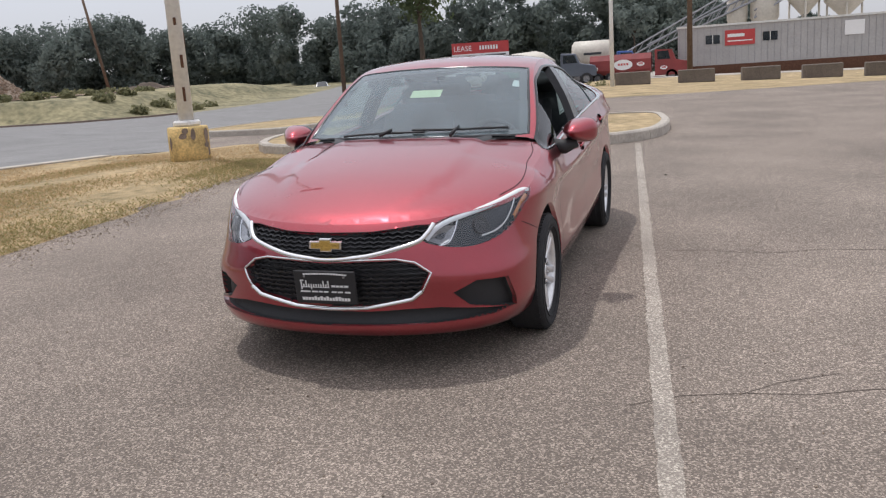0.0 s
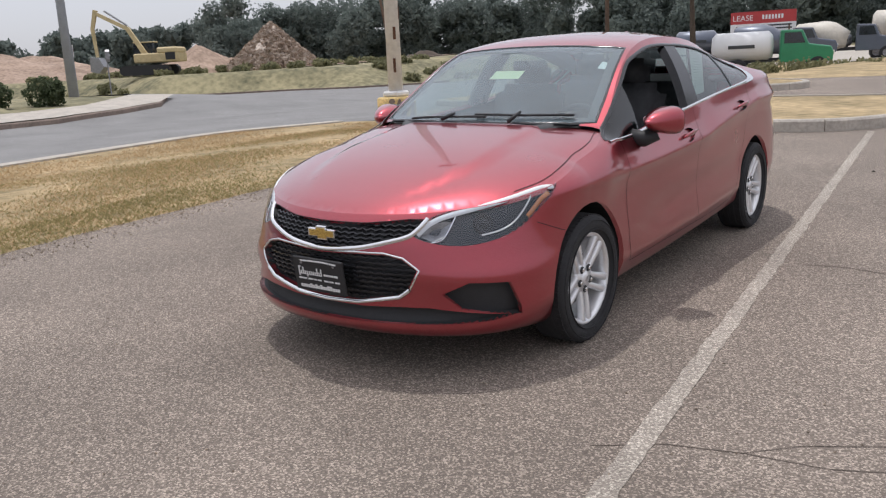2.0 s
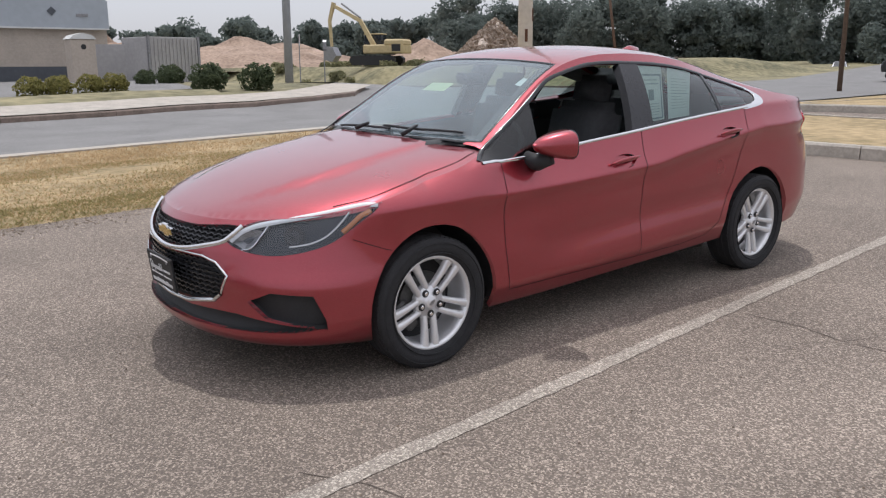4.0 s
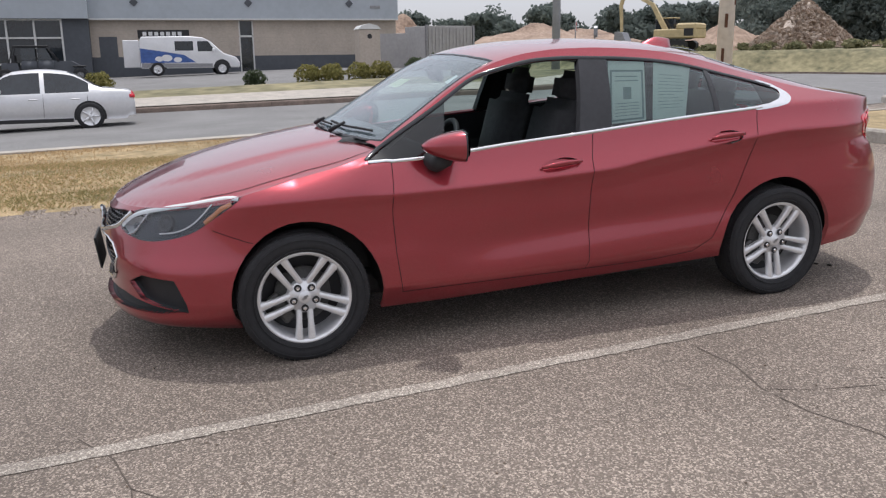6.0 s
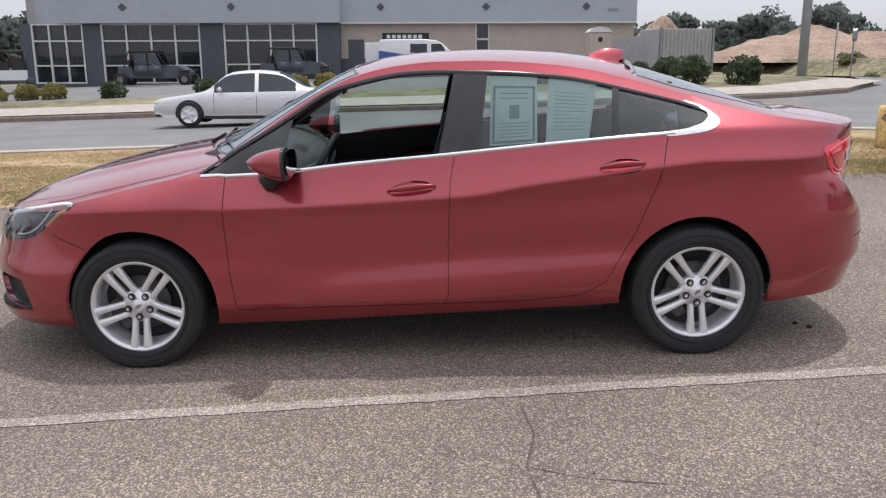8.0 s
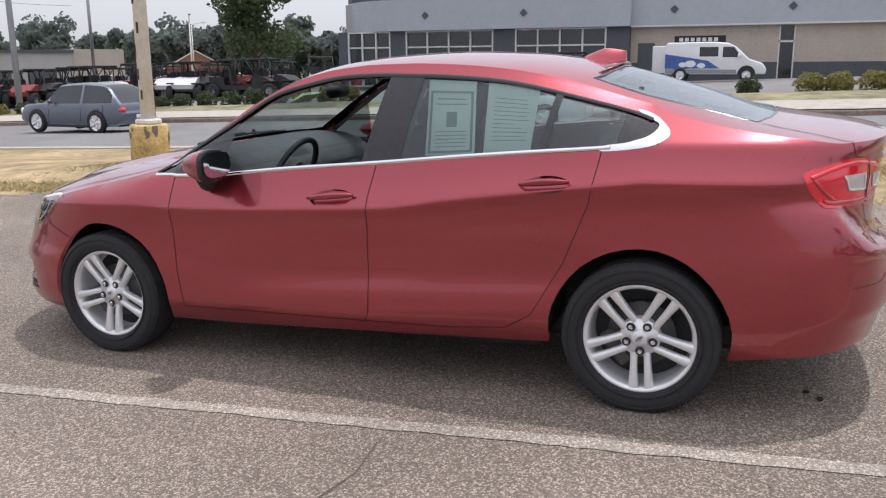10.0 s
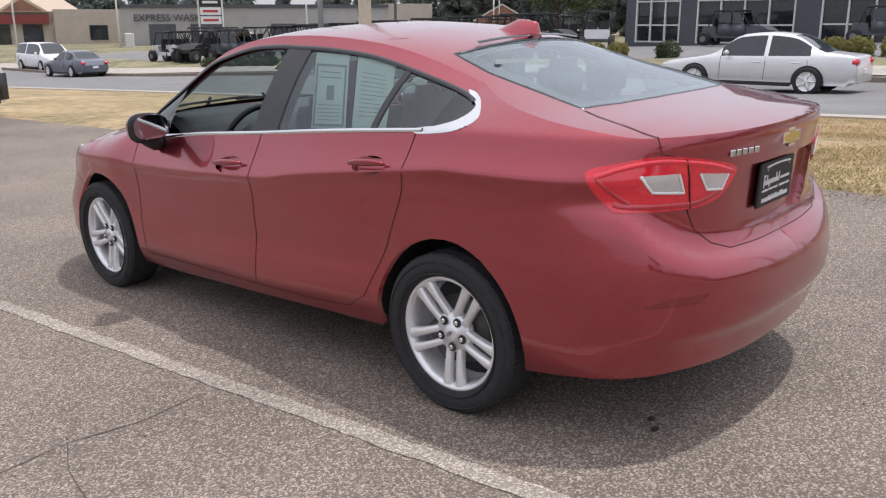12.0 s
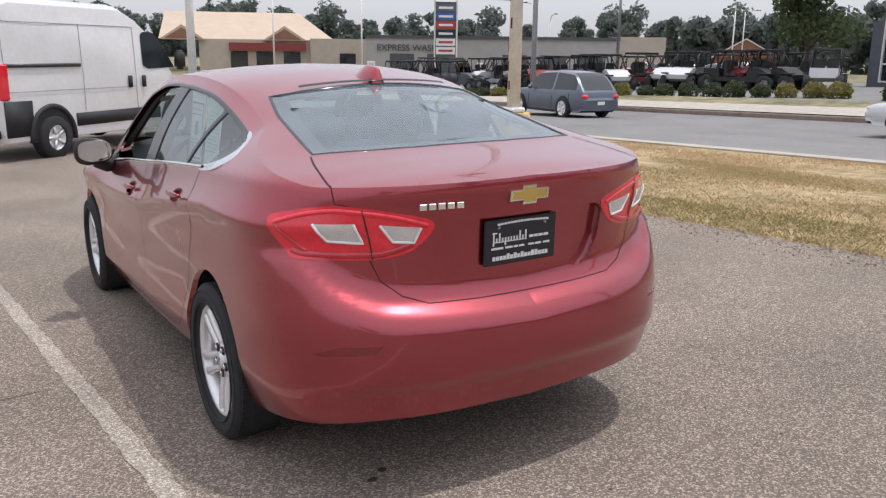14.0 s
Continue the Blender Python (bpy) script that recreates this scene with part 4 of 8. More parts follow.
def make_sedan():
    car = thing("red_sedan", LEVEL, "metallic red four-door sedan on asphalt, driver's window open", "car")
    # side skin, cut into panels
    outer = [(u, zbot(u)) for u in np.arange(-UEND, UEND, 0.04)] + [(UEND, zbot(UEND))]
    outer += [(u, ztop(u)) for u in np.arange(UEND, -UEND, -0.025)] + [(-UEND, ztop(-UEND))]
    wheels = [arch(-AX + 0.005, 0.300), arch(AX + 0.005, 0.300)]
    CUP_F = [(-0.01 + 0.105 * math.cos(2 * math.pi * k / 24), 0.846 + 0.038 * math.sin(2 * math.pi * k / 24) + 0.008 * math.cos(2 * math.pi * k / 24)) for k in range(24)]
    CUP_R = [(0.97 + 0.098 * math.cos(2 * math.pi * k / 24), 0.928 + 0.036 * math.sin(2 * math.pi * k / 24) + 0.006 * math.cos(2 * math.pi * k / 24)) for k in range(24)]
    sm = lambda p, n=4: smooth_loop(p, n)
    dlo = smooth_loop(DLO, 3)
    dlo_in = dlo
    head, tail = sm(HEAD), sm(TAIL)
    regions = [("drop", wheels[0]), ("drop", wheels[1]), ("head", head), ("white1", densify(WHITE1)), ("white2", densify(WHITE2)), ("tail", tail), ("grille_up", densify(GRILLE_UP)), ("grille_low", densify(GRILLE_LOW)),
               ("fog", densify(FOG)), ("slot", densify(SLOT)), ("reflector", densify(REFLECTOR)), ("cup_f", CUP_F), ("cup_r", CUP_R),
               ("recess", densify(RECESS)), ("lid", densify(LID)), ("dlo", dlo_in), ("tip", smooth_loop(CHROME_TIP, 3)), ("sail", densify(SAIL)), ("pillar", densify(PILLAR)), ("split", densify(SPLIT)), ("quarter", densify(QUARTER)),
               ("door_f", densify(DOOR_F)), ("door_r", densify(DOOR_R)), ("bump_f", densify(BUMP_F)), ("bump_r", densify(BUMP_R))]
    loops = [[p for p in lp] for _, lp in regions]
    creases = [[(u, ZCREASE(min(u, AX)) + dz) for u in np.arange(-0.9, 1.92, 0.03)] for dz in (-0.015, 0.0, 0.015)]
    V, T = cdt(outer, loops, 0.032, 0.014, creases)
    lots = {}
    for t in T:
        c = ((V[t[0]].x + V[t[1]].x + V[t[2]].x) / 3, (V[t[0]].y + V[t[1]].y + V[t[2]].y) / 3)
        got = [n for n, lp in regions if inside(c, lp)]
        key = got[0] if got else "shell"
        if key in ("sail", "pillar", "split", "quarter"):
            key = "shell"
        if key == "dlo":
            key = "window_f"
            for n in ("sail", "pillar", "split", "quarter"):
                if n in got:
                    key = n
                    break
            else:
                if c[0] > 0.2:
                    key = "window_r"
        if key == "shell":
            key = "fender" if c[0] < -0.885 and c[1] < ZBELT(c[0]) + 0.2 else ("sill" if c[1] < 0.31 and c[0] < 1.0 else "quarter_panel" if c[0] > 0.9 or c[1] < 1.2 else "quarter_panel")
        lots.setdefault(key, []).append(t)

    def put(key, name, material, both=0, **k):
        return sheet(name, side, V, lots.get(key, []), material, car, both, **k)

    for m in (0, 1):
        put("fender", "front_fender", RED, m, thick=0.025)
        for key in ("door_f", "door_r"):
            d = put(key, "front_door" if key == "door_f" else "rear_door", RED, m)
            trim = put(key, "door_trim", M["black"], m, lift=-0.075, wall=True)
            trim.parent = d
        put("cup_f", "handle_cup", RED, m, lift=-0.017, wall=True)
        put("cup_r", "handle_cup", RED, m, lift=-0.017, wall=True)
        put("sill", "side_sill", RED, m, thick=0.03)
        qp = put("quarter_panel", "rear_quarter_panel", RED, m, thick=0.025)
        inner = sheet("pillar_trim", side, V, [t for k in ("quarter_panel", "fender") for t in lots[k] if sum(V[i].y for i in t) / 3 > 1.0 and -0.95 < V[t[0]].x < 1.5], M["liner"], car, m, lift=-0.03)
        inner.parent = qp
        put("pillar", "centre_pillar", M["gloss_black"], m, lift=0.001, thick=0.05)
        put("split", "window_divider", M["gloss_black"], m, lift=0.001, thick=0.01)
        put("sail", "front_quarter_window", GLASS_DARK, m, lift=-0.004)
        if m == 1:
            put("window_f", "front_side_window", GLASS, m, lift=-0.004)
        put("window_r", "rear_side_window", GLASS, m, lift=-0.004)
        put("quarter", "rear_quarter_window", GLASS_DARK, m, lift=-0.004)
        put("tip", "window_chrome_tip", M["chrome"], m, lift=0.004, wall=True)
        t = put("tail", "tail_light", TAIL_RED, m, lift=0.004, wall=True, label="red tail light with clear reversing lenses")
        for key in ("white1", "white2"):
            w = put(key, "reversing_lens", TAIL_CLEAR, m, lift=0.005, wall=True)
            w.parent = t
            lp = WHITE1 if key == "white1" else WHITE2
            bm = bmesh.new()
            bead(bm, side, densify([lp[0], lp[3], lp[2], lp[1]], 0.01, False), 0.009, 0.006, m == 1, 0.003)
            part("lens_rim", bm, M["plate_white"], w, "pale rim of the lens")
        for run, nm, wd, mt in (([(2.285, 1.008), (2.30, 0.93), (2.312, 0.842)], "lens_split", 0.005, M["crack"]), ([(1.985, 0.962), (2.07, 0.988), (2.16, 1.003), (2.24, 1.002), (2.38, 0.98), (2.50, 0.945)], "light_bar", 0.016, TAIL_RED),
                                ([(2.045, 0.874), (2.10, 0.862), (2.30, 0.856), (2.37, 0.862), (2.45, 0.886)], "light_bar", 0.018, TAIL_DEEP), ([(1.99, 0.955), (2.055, 0.90), (2.095, 0.872)], "light_bar", 0.014, TAIL_DEEP)):
            bm = bmesh.new()
            bead(bm, side, smooth_loop(run, 6, False), wd, 0.0055, m == 1, 0.003)
            part(nm, bm, mt, t, "", True)
        h = put("head", "headlight", HEAD_DARK, m, lift=-0.030, wall=True, label="headlight with smoked bowl and bright upper strip")
        g = put("head", "headlight_lens", LENS, m, lift=0.002)
        g.parent = h
        bm = bmesh.new()
        bead(bm, side, smooth_loop([(-1.66, 0.812), (-1.75, 0.812), (-1.95, 0.783), (-2.225, 0.741), (-2.34, 0.708), (-2.405, 0.662)], 6, False), 0.025, -0.006, m == 1, 0.005)
        part("light_strip", bm, M["plate_white"], h, "bright running-light strip", True)
        bm = bmesh.new()
        bead(bm, side, smooth_loop([(-1.70, 0.792), (-1.75, 0.768), (-1.80, 0.732), (-1.845, 0.700)], 5, False), 0.022, -0.012, m == 1, 0.004)
        part("side_marker", bm, AMBER, h, "amber marker", True)
        bm = bmesh.new()
        ring = [side(*q) - surf_normal(side, *q) * 0.012 for q in HEAD_IN]
        cen = side(-2.32, 0.676) - surf_normal(side, -2.32, 0.676) * 0.040
        sx = -1 if m else 1
        R = [bm.verts.new((sx * q.x, q.y, q.z)) for q in ring]
        C = bm.verts.new((sx * cen.x, cen.y, cen.z))
        for k in range(len(R)):
            bm.faces.new((R[k], R[(k + 1) % len(R)], C))
        part("reflector", bm, M["steel"], h, "bright faceted reflector")
        bm = bmesh.new()
        bead(bm, side, smooth_loop([(-2.215, 0.735), (-2.245, 0.69), (-2.285, 0.642), (-2.34, 0.628)], 5, False), 0.007, -0.008, m == 1, 0.003)
        part("inner_strip", bm, M["chrome"], h, "", True)
        bm = bmesh.new()
        bead(bm, side, smooth_loop([(-1.80, 0.80), (-1.85, 0.745), (-1.92, 0.690), (-2.00, 0.660), (-2.10, 0.648)], 6, False), 0.007, -0.010, m == 1, 0.003)
        part("outer_strip", bm, M["alloy"], h, "", True)
        for u0, z0, r0 in ((-2.08, 0.695, 0.046),):
            p, n = side(u0, z0), surf_normal(side, u0, z0)
            if m:
                p, n = Vector((-p.x, p.y, p.z)), Vector((-n.x, n.y, n.z))
            bm = bmesh.new()
            lathe(bm, [(r0, 0.0), (r0 * 0.95, 0.016), (r0 * 0.8, 0.02), (r0 * 0.7, 0.008), (r0 * 0.4, 0.014), (0.0, 0.018)], 24, "z")
            bmesh.ops.transform(bm, matrix=Matrix.Translation(p - n * 0.03) @ n.to_track_quat("Z", "Y").to_matrix().to_4x4(), verts=bm.verts)
            part("lamp_bowl", bm, M["gloss_black"], h, "", True)
        put("fog", "bumper_pocket", M["black"], m, lift=-0.045, wall=True)
        put("reflector", "rear_reflector", REFLECT_RED, m, lift=-0.003, wall=True, label="dark red bumper reflector")
    put("bump_f", "front_bumper", RED, 2, thick=0.025)
    put("bump_r", "rear_bumper", RED, 2, thick=0.03)
    lid = put("lid", "boot_lid", RED, 2, thick=0.02)
    rec = put("recess", "plate_recess", RED, 2, lift=-0.028, wall=True)
    rec.parent = lid
    gu = put("grille_up", "upper_grille", M["black"], 2, lift=-0.035, wall=True, label="black upper grille with honeycomb bars")
    gl = put("grille_low", "lower_grille", M["black"], 2, lift=-0.040, wall=True, label="black lower grille with cross bars")
    put("slot", "lower_air_slot", M["black"], 2, lift=-0.040, wall=True)
    # grille bars
    def bars(host, poly, z0, z1, rows, lift):
        for r in range(rows):
            z = z0 + (z1 - z0) * (r + 0.5) / rows
            us = [u for u in np.arange(-UEND, -2.3, 0.025) if inside((u, z), poly)]
            if len(us) < 3:
                continue
            wob = [(u, z + (0.004 if i % 2 else -0.004)) for i, u in enumerate(us)]
            for mm in (False, True):
                bm = bmesh.new()
                bead(bm, side, wob, 0.012, lift, mm, 0.010)
                part("grille_bar", bm, M["gloss_black"], host)
    bars(gu, GRILLE_UP, 0.598, 0.715, 6, -0.022)
    bars(gl, GRILLE_LOW, 0.36, 0.575, 9, -0.028)
    # chrome
    def trim(name, pts, w, high, halves=(False, True), lift=0.001, material=None, parent=car, f=side, fl=False, label=""):
        for mm in halves:
            bm = bmesh.new()
            bead(bm, f, pts, w, lift, mm, high, fl)
            part(name, bm, material or M["chrome"], parent, label, True)
    trim("upper_chrome_bar", smooth_loop([(-2.352, 0.725), (-2.40, 0.684), (-2.45, 0.655), (-2.56, 0.630), (-2.70, 0.603), (-2.85, 0.588), (-UEND, 0.585)], 6, False), 0.022, 0.010, label="chrome bar under the upper grille")
    low = [(-UEND, 0.578), (-2.7, 0.585), (-2.565, 0.585), (-2.472, 0.566), (-2.398, 0.514), (-2.444, 0.428), (-2.495, 0.391), (-2.72, 0.352), (-UEND, 0.344)]
    trim("lower_chrome_frame", densify(low, 0.02, False)[:30], 0.010, 0.005)
    trim("lower_chrome_frame", densify(low, 0.02, False)[29:], 0.020, 0.010)
    belt = [(u, ZBELT(u) + (0.0 if u > -0.9 else 0.004)) for u in np.arange(-1.0, 1.23, 0.03)]
    for mm in (False, True):
        bm = bmesh.new()
        bead(bm, side, belt, 0.018, 0.001, mm, 0.006)
        part("window_chrome", bm, M["chrome"], car, "chrome strip along the window sill", True)
        # black rubber round the window opening
        bm = bmesh.new()
        bead(bm, side, [p for p in smooth_loop(DLO[:15], 4, False)], 0.022, 0.001, mm, 0.004)
        part("window_rubber", bm, M["gloss_black"], car, "", True)
        # seams
        for ln in (DOOR_F[:4], DOOR_F[4:], DOOR_F[3:5], DOOR_R[5:], DOOR_R[4:6], [(-1.60, 0.60), (-1.632, 0.608), (-1.80, 0.668)], 
                   [(2.186, 1.085), (2.199, 1.028), (2.24, 1.02)], LID[7:13], [(2.27, 1.016), (2.315, 0.84)], GRILLE_UP[:4]):
            bm = bmesh.new()
            bead(bm, side, densify(ln, 0.02, False), 0.0036, 0.0012, mm)
            part("panel_gap", bm, M["gap"], car)
    # top skin
    fr = [(p.x, p.y) for p in RIM_F]
    cowl = [(0.735, -0.93), (0.69, -0.938), (0.62, -0.968), (0.5, -1.012), (0.3, -1.062), (0.1, -1.084), (0, -1.086)]
    full = [(x, y) for x, y in fr] + cowl
    hood_poly = full + [(-x, y) for x, y in full[::-1]][1:-1]
    hv, ht = cdt(hood_poly, [], 0.045, 0.035)
    sheet("bonnet", hood_top, hv, ht, RED, car, 0, thick=0.02, label="red bonnet with two soft folds")
    seam_run = [(rim_at(RIM_F, y).x * 0.945, y) for y in (-1.78, -1.66, -1.55, -1.42, -1.30, -1.20, -1.10, -1.02, -0.965)]
    for s in (1, -1):
        bm = bmesh.new()
        bead(bm, hood_top, [(x * s, y) for x, y in smooth_loop(seam_run, 5, False)], 0.0045, 0.0016)
        part("bonnet_gap", bm, M["gap"], car)
    rail_l = [(WRAIL(y), y) for y in np.arange(-0.95, AX - 0.01, 0.03)]
    rear = [(p.x, p.y) for p in RIM_R]
    half = [(0.0, -1.084), (0.1, -1.082), (0.3, -1.060), (0.5, -1.010), (0.62, -0.966), (0.69, -0.936), (0.735, -0.928)] + rail_l + rear
    roof_poly = half + [(-x, y) for x, y in half[::-1]][1:-1]
    def sym(h):
        return h + [(-x, y) for x, y in h[::-1] if abs(x) > 1e-6]
    ws = sym([(0, -1.06), (0.2, -1.052), (0.4, -1.022), (0.58, -0.965), (0.695, -0.90), (0.665, -0.72), (0.62, -0.50), (0.575, -0.265), (0.40, -0.295), (0.2, -0.31), (0, -0.315)])
    rw = sym([(0, 1.15), (0.25, 1.142), (0.42, 1.118), (0.49, 1.09), (0.535, 1.30), (0.565, 1.55), (0.585, 1.755), (0.4, 1.80), (0.2, 1.822), (0, 1.828)])
    cowl_p = sym([(0, -1.2), (0.60, -1.2), (0.625, -0.985), (0.63, -0.94), (0.58, -0.965), (0.4, -1.022), (0.2, -1.052), (0, -1.06)])
    rv, rt = cdt(roof_poly, [densify(ws, 0.04), densify(rw, 0.04), densify(cowl_p, 0.04)], 0.05, 0.04)
    bins = {"ws": [], "rw": [], "cowl": [], "roof": [], "deck": []}
    for t in rt:
        c = ((rv[t[0]].x + rv[t[1]].x + rv[t[2]].x) / 3, (rv[t[0]].y + rv[t[1]].y + rv[t[2]].y) / 3)
        key = "ws" if inside(c, ws) else "rw" if inside(c, rw) else "cowl" if inside(c, cowl_p) else "deck" if c[1] > 1.62 else "roof"
        bins[key].append(t)
    sheet("windscreen", top, rv, bins["ws"], SCREEN, car, 0, lift=-0.003, label="clear windscreen with a pale sticker")
    sheet("rear_window", top, rv, bins["rw"], SCREEN, car, 0, lift=-0.003)
    sheet("cowl", top, rv, bins["cowl"], M["black"], car, 0, lift=-0.012)
    roof = sheet("roof", top, rv, bins["roof"], RED, car, 0)
    liner = sheet("headliner", top, rv, [t for t in bins["roof"] if -0.9 < sum(rv[i].y for i in t) / 3 < 1.6], M["liner"], car, 0, lift=-0.035)
    liner.parent = roof
    sheet("boot_deck", top, rv, bins["deck"], RED, car, 0, thick=0.02)
    for lp in (ws, rw):
        bm = bmesh.new()
        bead(bm, top, densify(lp + lp[:1], 0.03, False), 0.016, -0.001, False, 0.003)
        part("glass_rubber", bm, M["gloss_black"], car, "", True)
    # dark ceramic band behind the glass edges
    for lp, nm, w in ((ws, "windscreen_band", 0.058), (rw, "rear_window_band", 0.07)):
        bm = bmesh.new()
        c = Vector((0, sum(p[1] for p in lp) / len(lp)))
        lp2 = [tuple(Vector(p) + (c - Vector(p)).normalized() * w / 2) for p in lp]
        bead(bm, top, densify(lp2 + lp2[:1], 0.03, False), w, -0.008)
        part(nm, bm, M["black"], car, "", True)
    for s in (1, -1):
        bm = bmesh.new()
        bead(bm, top, [(x * s, y) for x, y in smooth_loop([(0.60, 1.775), (0.625, 1.86), (0.655, 2.0), (0.668, 2.09)], 6, False)], 0.006, 0.0016)
        part("boot_gap", bm, M["gap"], car)
    # high brake light strip over the rear glass
    bm = bmesh.new()
    bead(bm, top, [(x, 1.135 - 0.10 * (x / 0.6) ** 2) for x in np.linspace(-0.36, 0.36, 20)], 0.03, 0.012, False, 0.004)
    part("rear_spoiler_lip", bm, M["gloss_black"], car, "", True)
    # antenna fin
    bm = bmesh.new()
    rows = []
    for i in range(9):
        t = i / 8
        y = 0.935 + 0.213 * t
        h = 0.060 * min(1.0, t / 0.55) ** 0.85 + 0.012 * t
        w = 0.046 * math.sin(math.pi * (0.10 + 0.70 * t)) + 0.004
        zb = ZMID(y) - 0.004
        rows.append([bm.verts.new(v) for v in ((w, y, zb), (w * 0.62, y, zb + h * 0.5), (w * 0.22, y, zb + h * 0.94), (0, y, zb + h), (-w * 0.22, y, zb + h * 0.94), (-w * 0.62, y, zb + h * 0.5), (-w, y, zb))])
    for a, b in zip(rows, rows[1:]):
        for k in range(6):
            bm.faces.new((a[k], a[k + 1], b[k + 1], b[k]))
    bm.faces.new(rows[0])
    bm.faces.new(rows[-1])
    part("antenna_fin", bm, RED, car, "red shark-fin antenna", True)
    # mirrors, handles
    for s in (1, -1):
        bm = bmesh.new()
        bmesh.ops.create_uvsphere(bm, u_segments=28, v_segments=16, radius=1)
        for v in bm.verts:
            x, y, z = v.co
            deep = 0.014 if y > 0 else 0.205 * (1 - 0.60 * max(0.0, (x + 0.2) / 1.2))
            e = lambda q: math.copysign(abs(q) ** 0.8, q)
            v.co = Vector((s * (0.945 + 0.108 * e(x) * (1 - 0.16 * max(0, -y))), -0.562 + deep * e(y) - 0.015 * x, 1.003 + 0.080 * e(z) * (1 - 0.25 * max(0, -y)) + (0.012 * (x - 1) if z > 0 else -0.015 * x)))
        low, rearm = bm.copy(), bm.copy()
        back_co, back_no = (0, -0.580, 0), (0, 1, 0)
        for b2, up in ((bm, True), (low, False)):
            bmesh.ops.bisect_plane(b2, geom=b2.verts[:] + b2.edges[:] + b2.faces[:], plane_co=(0, 0, 0.938), plane_no=(0.0, -0.12, 1), clear_inner=up, clear_outer=not up)
            bmesh.ops.bisect_plane(b2, geom=b2.verts[:] + b2.edges[:] + b2.faces[:], plane_co=back_co, plane_no=back_no, clear_outer=True)
        bmesh.ops.bisect_plane(rearm, geom=rearm.verts[:] + rearm.edges[:] + rearm.faces[:], plane_co=back_co, plane_no=back_no, clear_inner=True)
        mir = part("wing_mirror", bm, RED, car, "red wing mirror on a black foot", True)
        part("mirror_underside", low, M["black"], mir, "", True)
        part("mirror_bezel", rearm, M["gloss_black"], mir, "", True)
        bm = bmesh.new()
        bm.faces.new([bm.verts.new((s * (0.945 + 0.088 * math.copysign(abs(math.cos(q)) ** 0.7, math.cos(q))), -0.5460 - 0.009 * math.cos(q), 1.001 + 0.060 * math.copysign(abs(math.sin(q)) ** 0.7, math.sin(q)))) for q in np.linspace(0, 2 * math.pi, 36, endpoint=False)])
        part("mirror_glass", bm, M["mirror"], mir)
        bm = bmesh.new()
        tube(bm, [(s * 0.80, -0.69, 0.915), (s * 0.865, -0.67, 0.905), (s * 0.925, -0.64, 0.935)], 0.046, 10, 0.040)
        part("mirror_foot", bm, M["black"], mir, "", True)
        for y0, y1, z0, z1, nm in ((-0.122, 0.105, 0.838, 0.857, "f"), (0.867, 1.073, 0.922, 0.936, "r")):
            bm = bmesh.new()
            rows = []
            for i in range(11):
                t = i / 10
                y, z = y0 + (y1 - y0) * t, z0 + (z1 - z0) * t
                p, n = side(y, z), surf_normal(side, y, z)
                o = 0.002 + 0.026 * math.sin(math.pi * (0.08 + 0.84 * t)) ** 0.5
                hh = 0.015 * (0.45 + 0.55 * math.sin(math.pi * t))
                ring = []
                for k in range(8):
                    a = 2 * math.pi * k / 8
                    q = p + n * (o + 0.010 * math.cos(a)) + Vector((0, 0, 1)) * hh * math.sin(a)
                    ring.append(bm.verts.new((s * q.x, q.y, q.z)))
                rows.append(ring)
            for a, b in zip(rows, rows[1:]):
                for k in range(8):
                    bm.faces.new((a[k], a[(k + 1) % 8], b[(k + 1) % 8], b[k]))
            bm.faces.new(rows[0])
            bm.faces.new(rows[-1])
            part("door_handle", bm, RED, car, "", True)
    # wheels, wheel houses, floor
    for s in (1, -1):
        for y in (-AX, AX):
            w = make_wheel("wheel")
            w.parent = car
            w.matrix_basis = pose(s * 0.792, y, 0.310, 0, 0, 0 if s > 0 else 180) @ pose(0, 0, 0, 36 + 2 * y)
            bm = bmesh.new()
            n = 20
            rows = []
            for i in range(n + 1):
                a = math.pi * (0.0 + 1.0 * i / n)
                yy, zz = y + 0.005 + (ARCH_R + 0.004) * math.cos(a), 0.30 + (ARCH_R + 0.004) * math.sin(a)
                uu = yy if abs(yy) < AX else math.copysign(AX + math.asin(min(1.0, (abs(yy) - AX) / 0.88)), yy)
                lip = min(0.872, side(uu, zz).x - 0.018)
                rows.append([bm.verts.new((s * x, yy, zz)) for x in (lip, lip - 0.027, 0.55)])
            for a, b in zip(rows, rows[1:]):
                for k in range(2):
                    bm.faces.new((a[k], a[k + 1], b[k + 1], b[k]))
            bm.faces.new([r[2] for r in rows])
            part("wheel_house", bm, M["black"], car)
    # plain dark box and floor plate, added to block light under the body
    bm = bmesh.new()
    box(bm, -0.60, 0.60, -2.02, 2.05, 0.20, 0.34, 0.03)
    box(bm, -0.80, 0.80, -0.93, 0.93, 0.205, 0.33, 0.03)
    part("floor_pan_light_block", bm, M["black"], car)
    bm = bmesh.new()
    box(bm, -0.56, 0.56, -2.0, -1.12, 0.34, 0.70, 0.05)
    part("engine_block", bm, M["black"], car)
    # cabin
    bm = bmesh.new()
    prism(bm, [(-1.12, 0.70), (-1.10, 0.985), (-0.98, 1.026), (-0.78, 1.010), (-0.62, 0.952), (-0.55, 0.86), (-0.60, 0.62)], -0.72, 0.72)
    bmesh.ops.bevel(bm, geom=bm.edges[:], offset=0.02, segments=2, affect="EDGES")
    for v in bm.verts:
        k = ease(-0.72, -1.08, v.co.y)
        v.co.x *= 1 - 0.34 * k
    part("dashboard", bm, M["dash"], car, "dark grey dashboard", True)
    bm = bmesh.new()
    n = 28
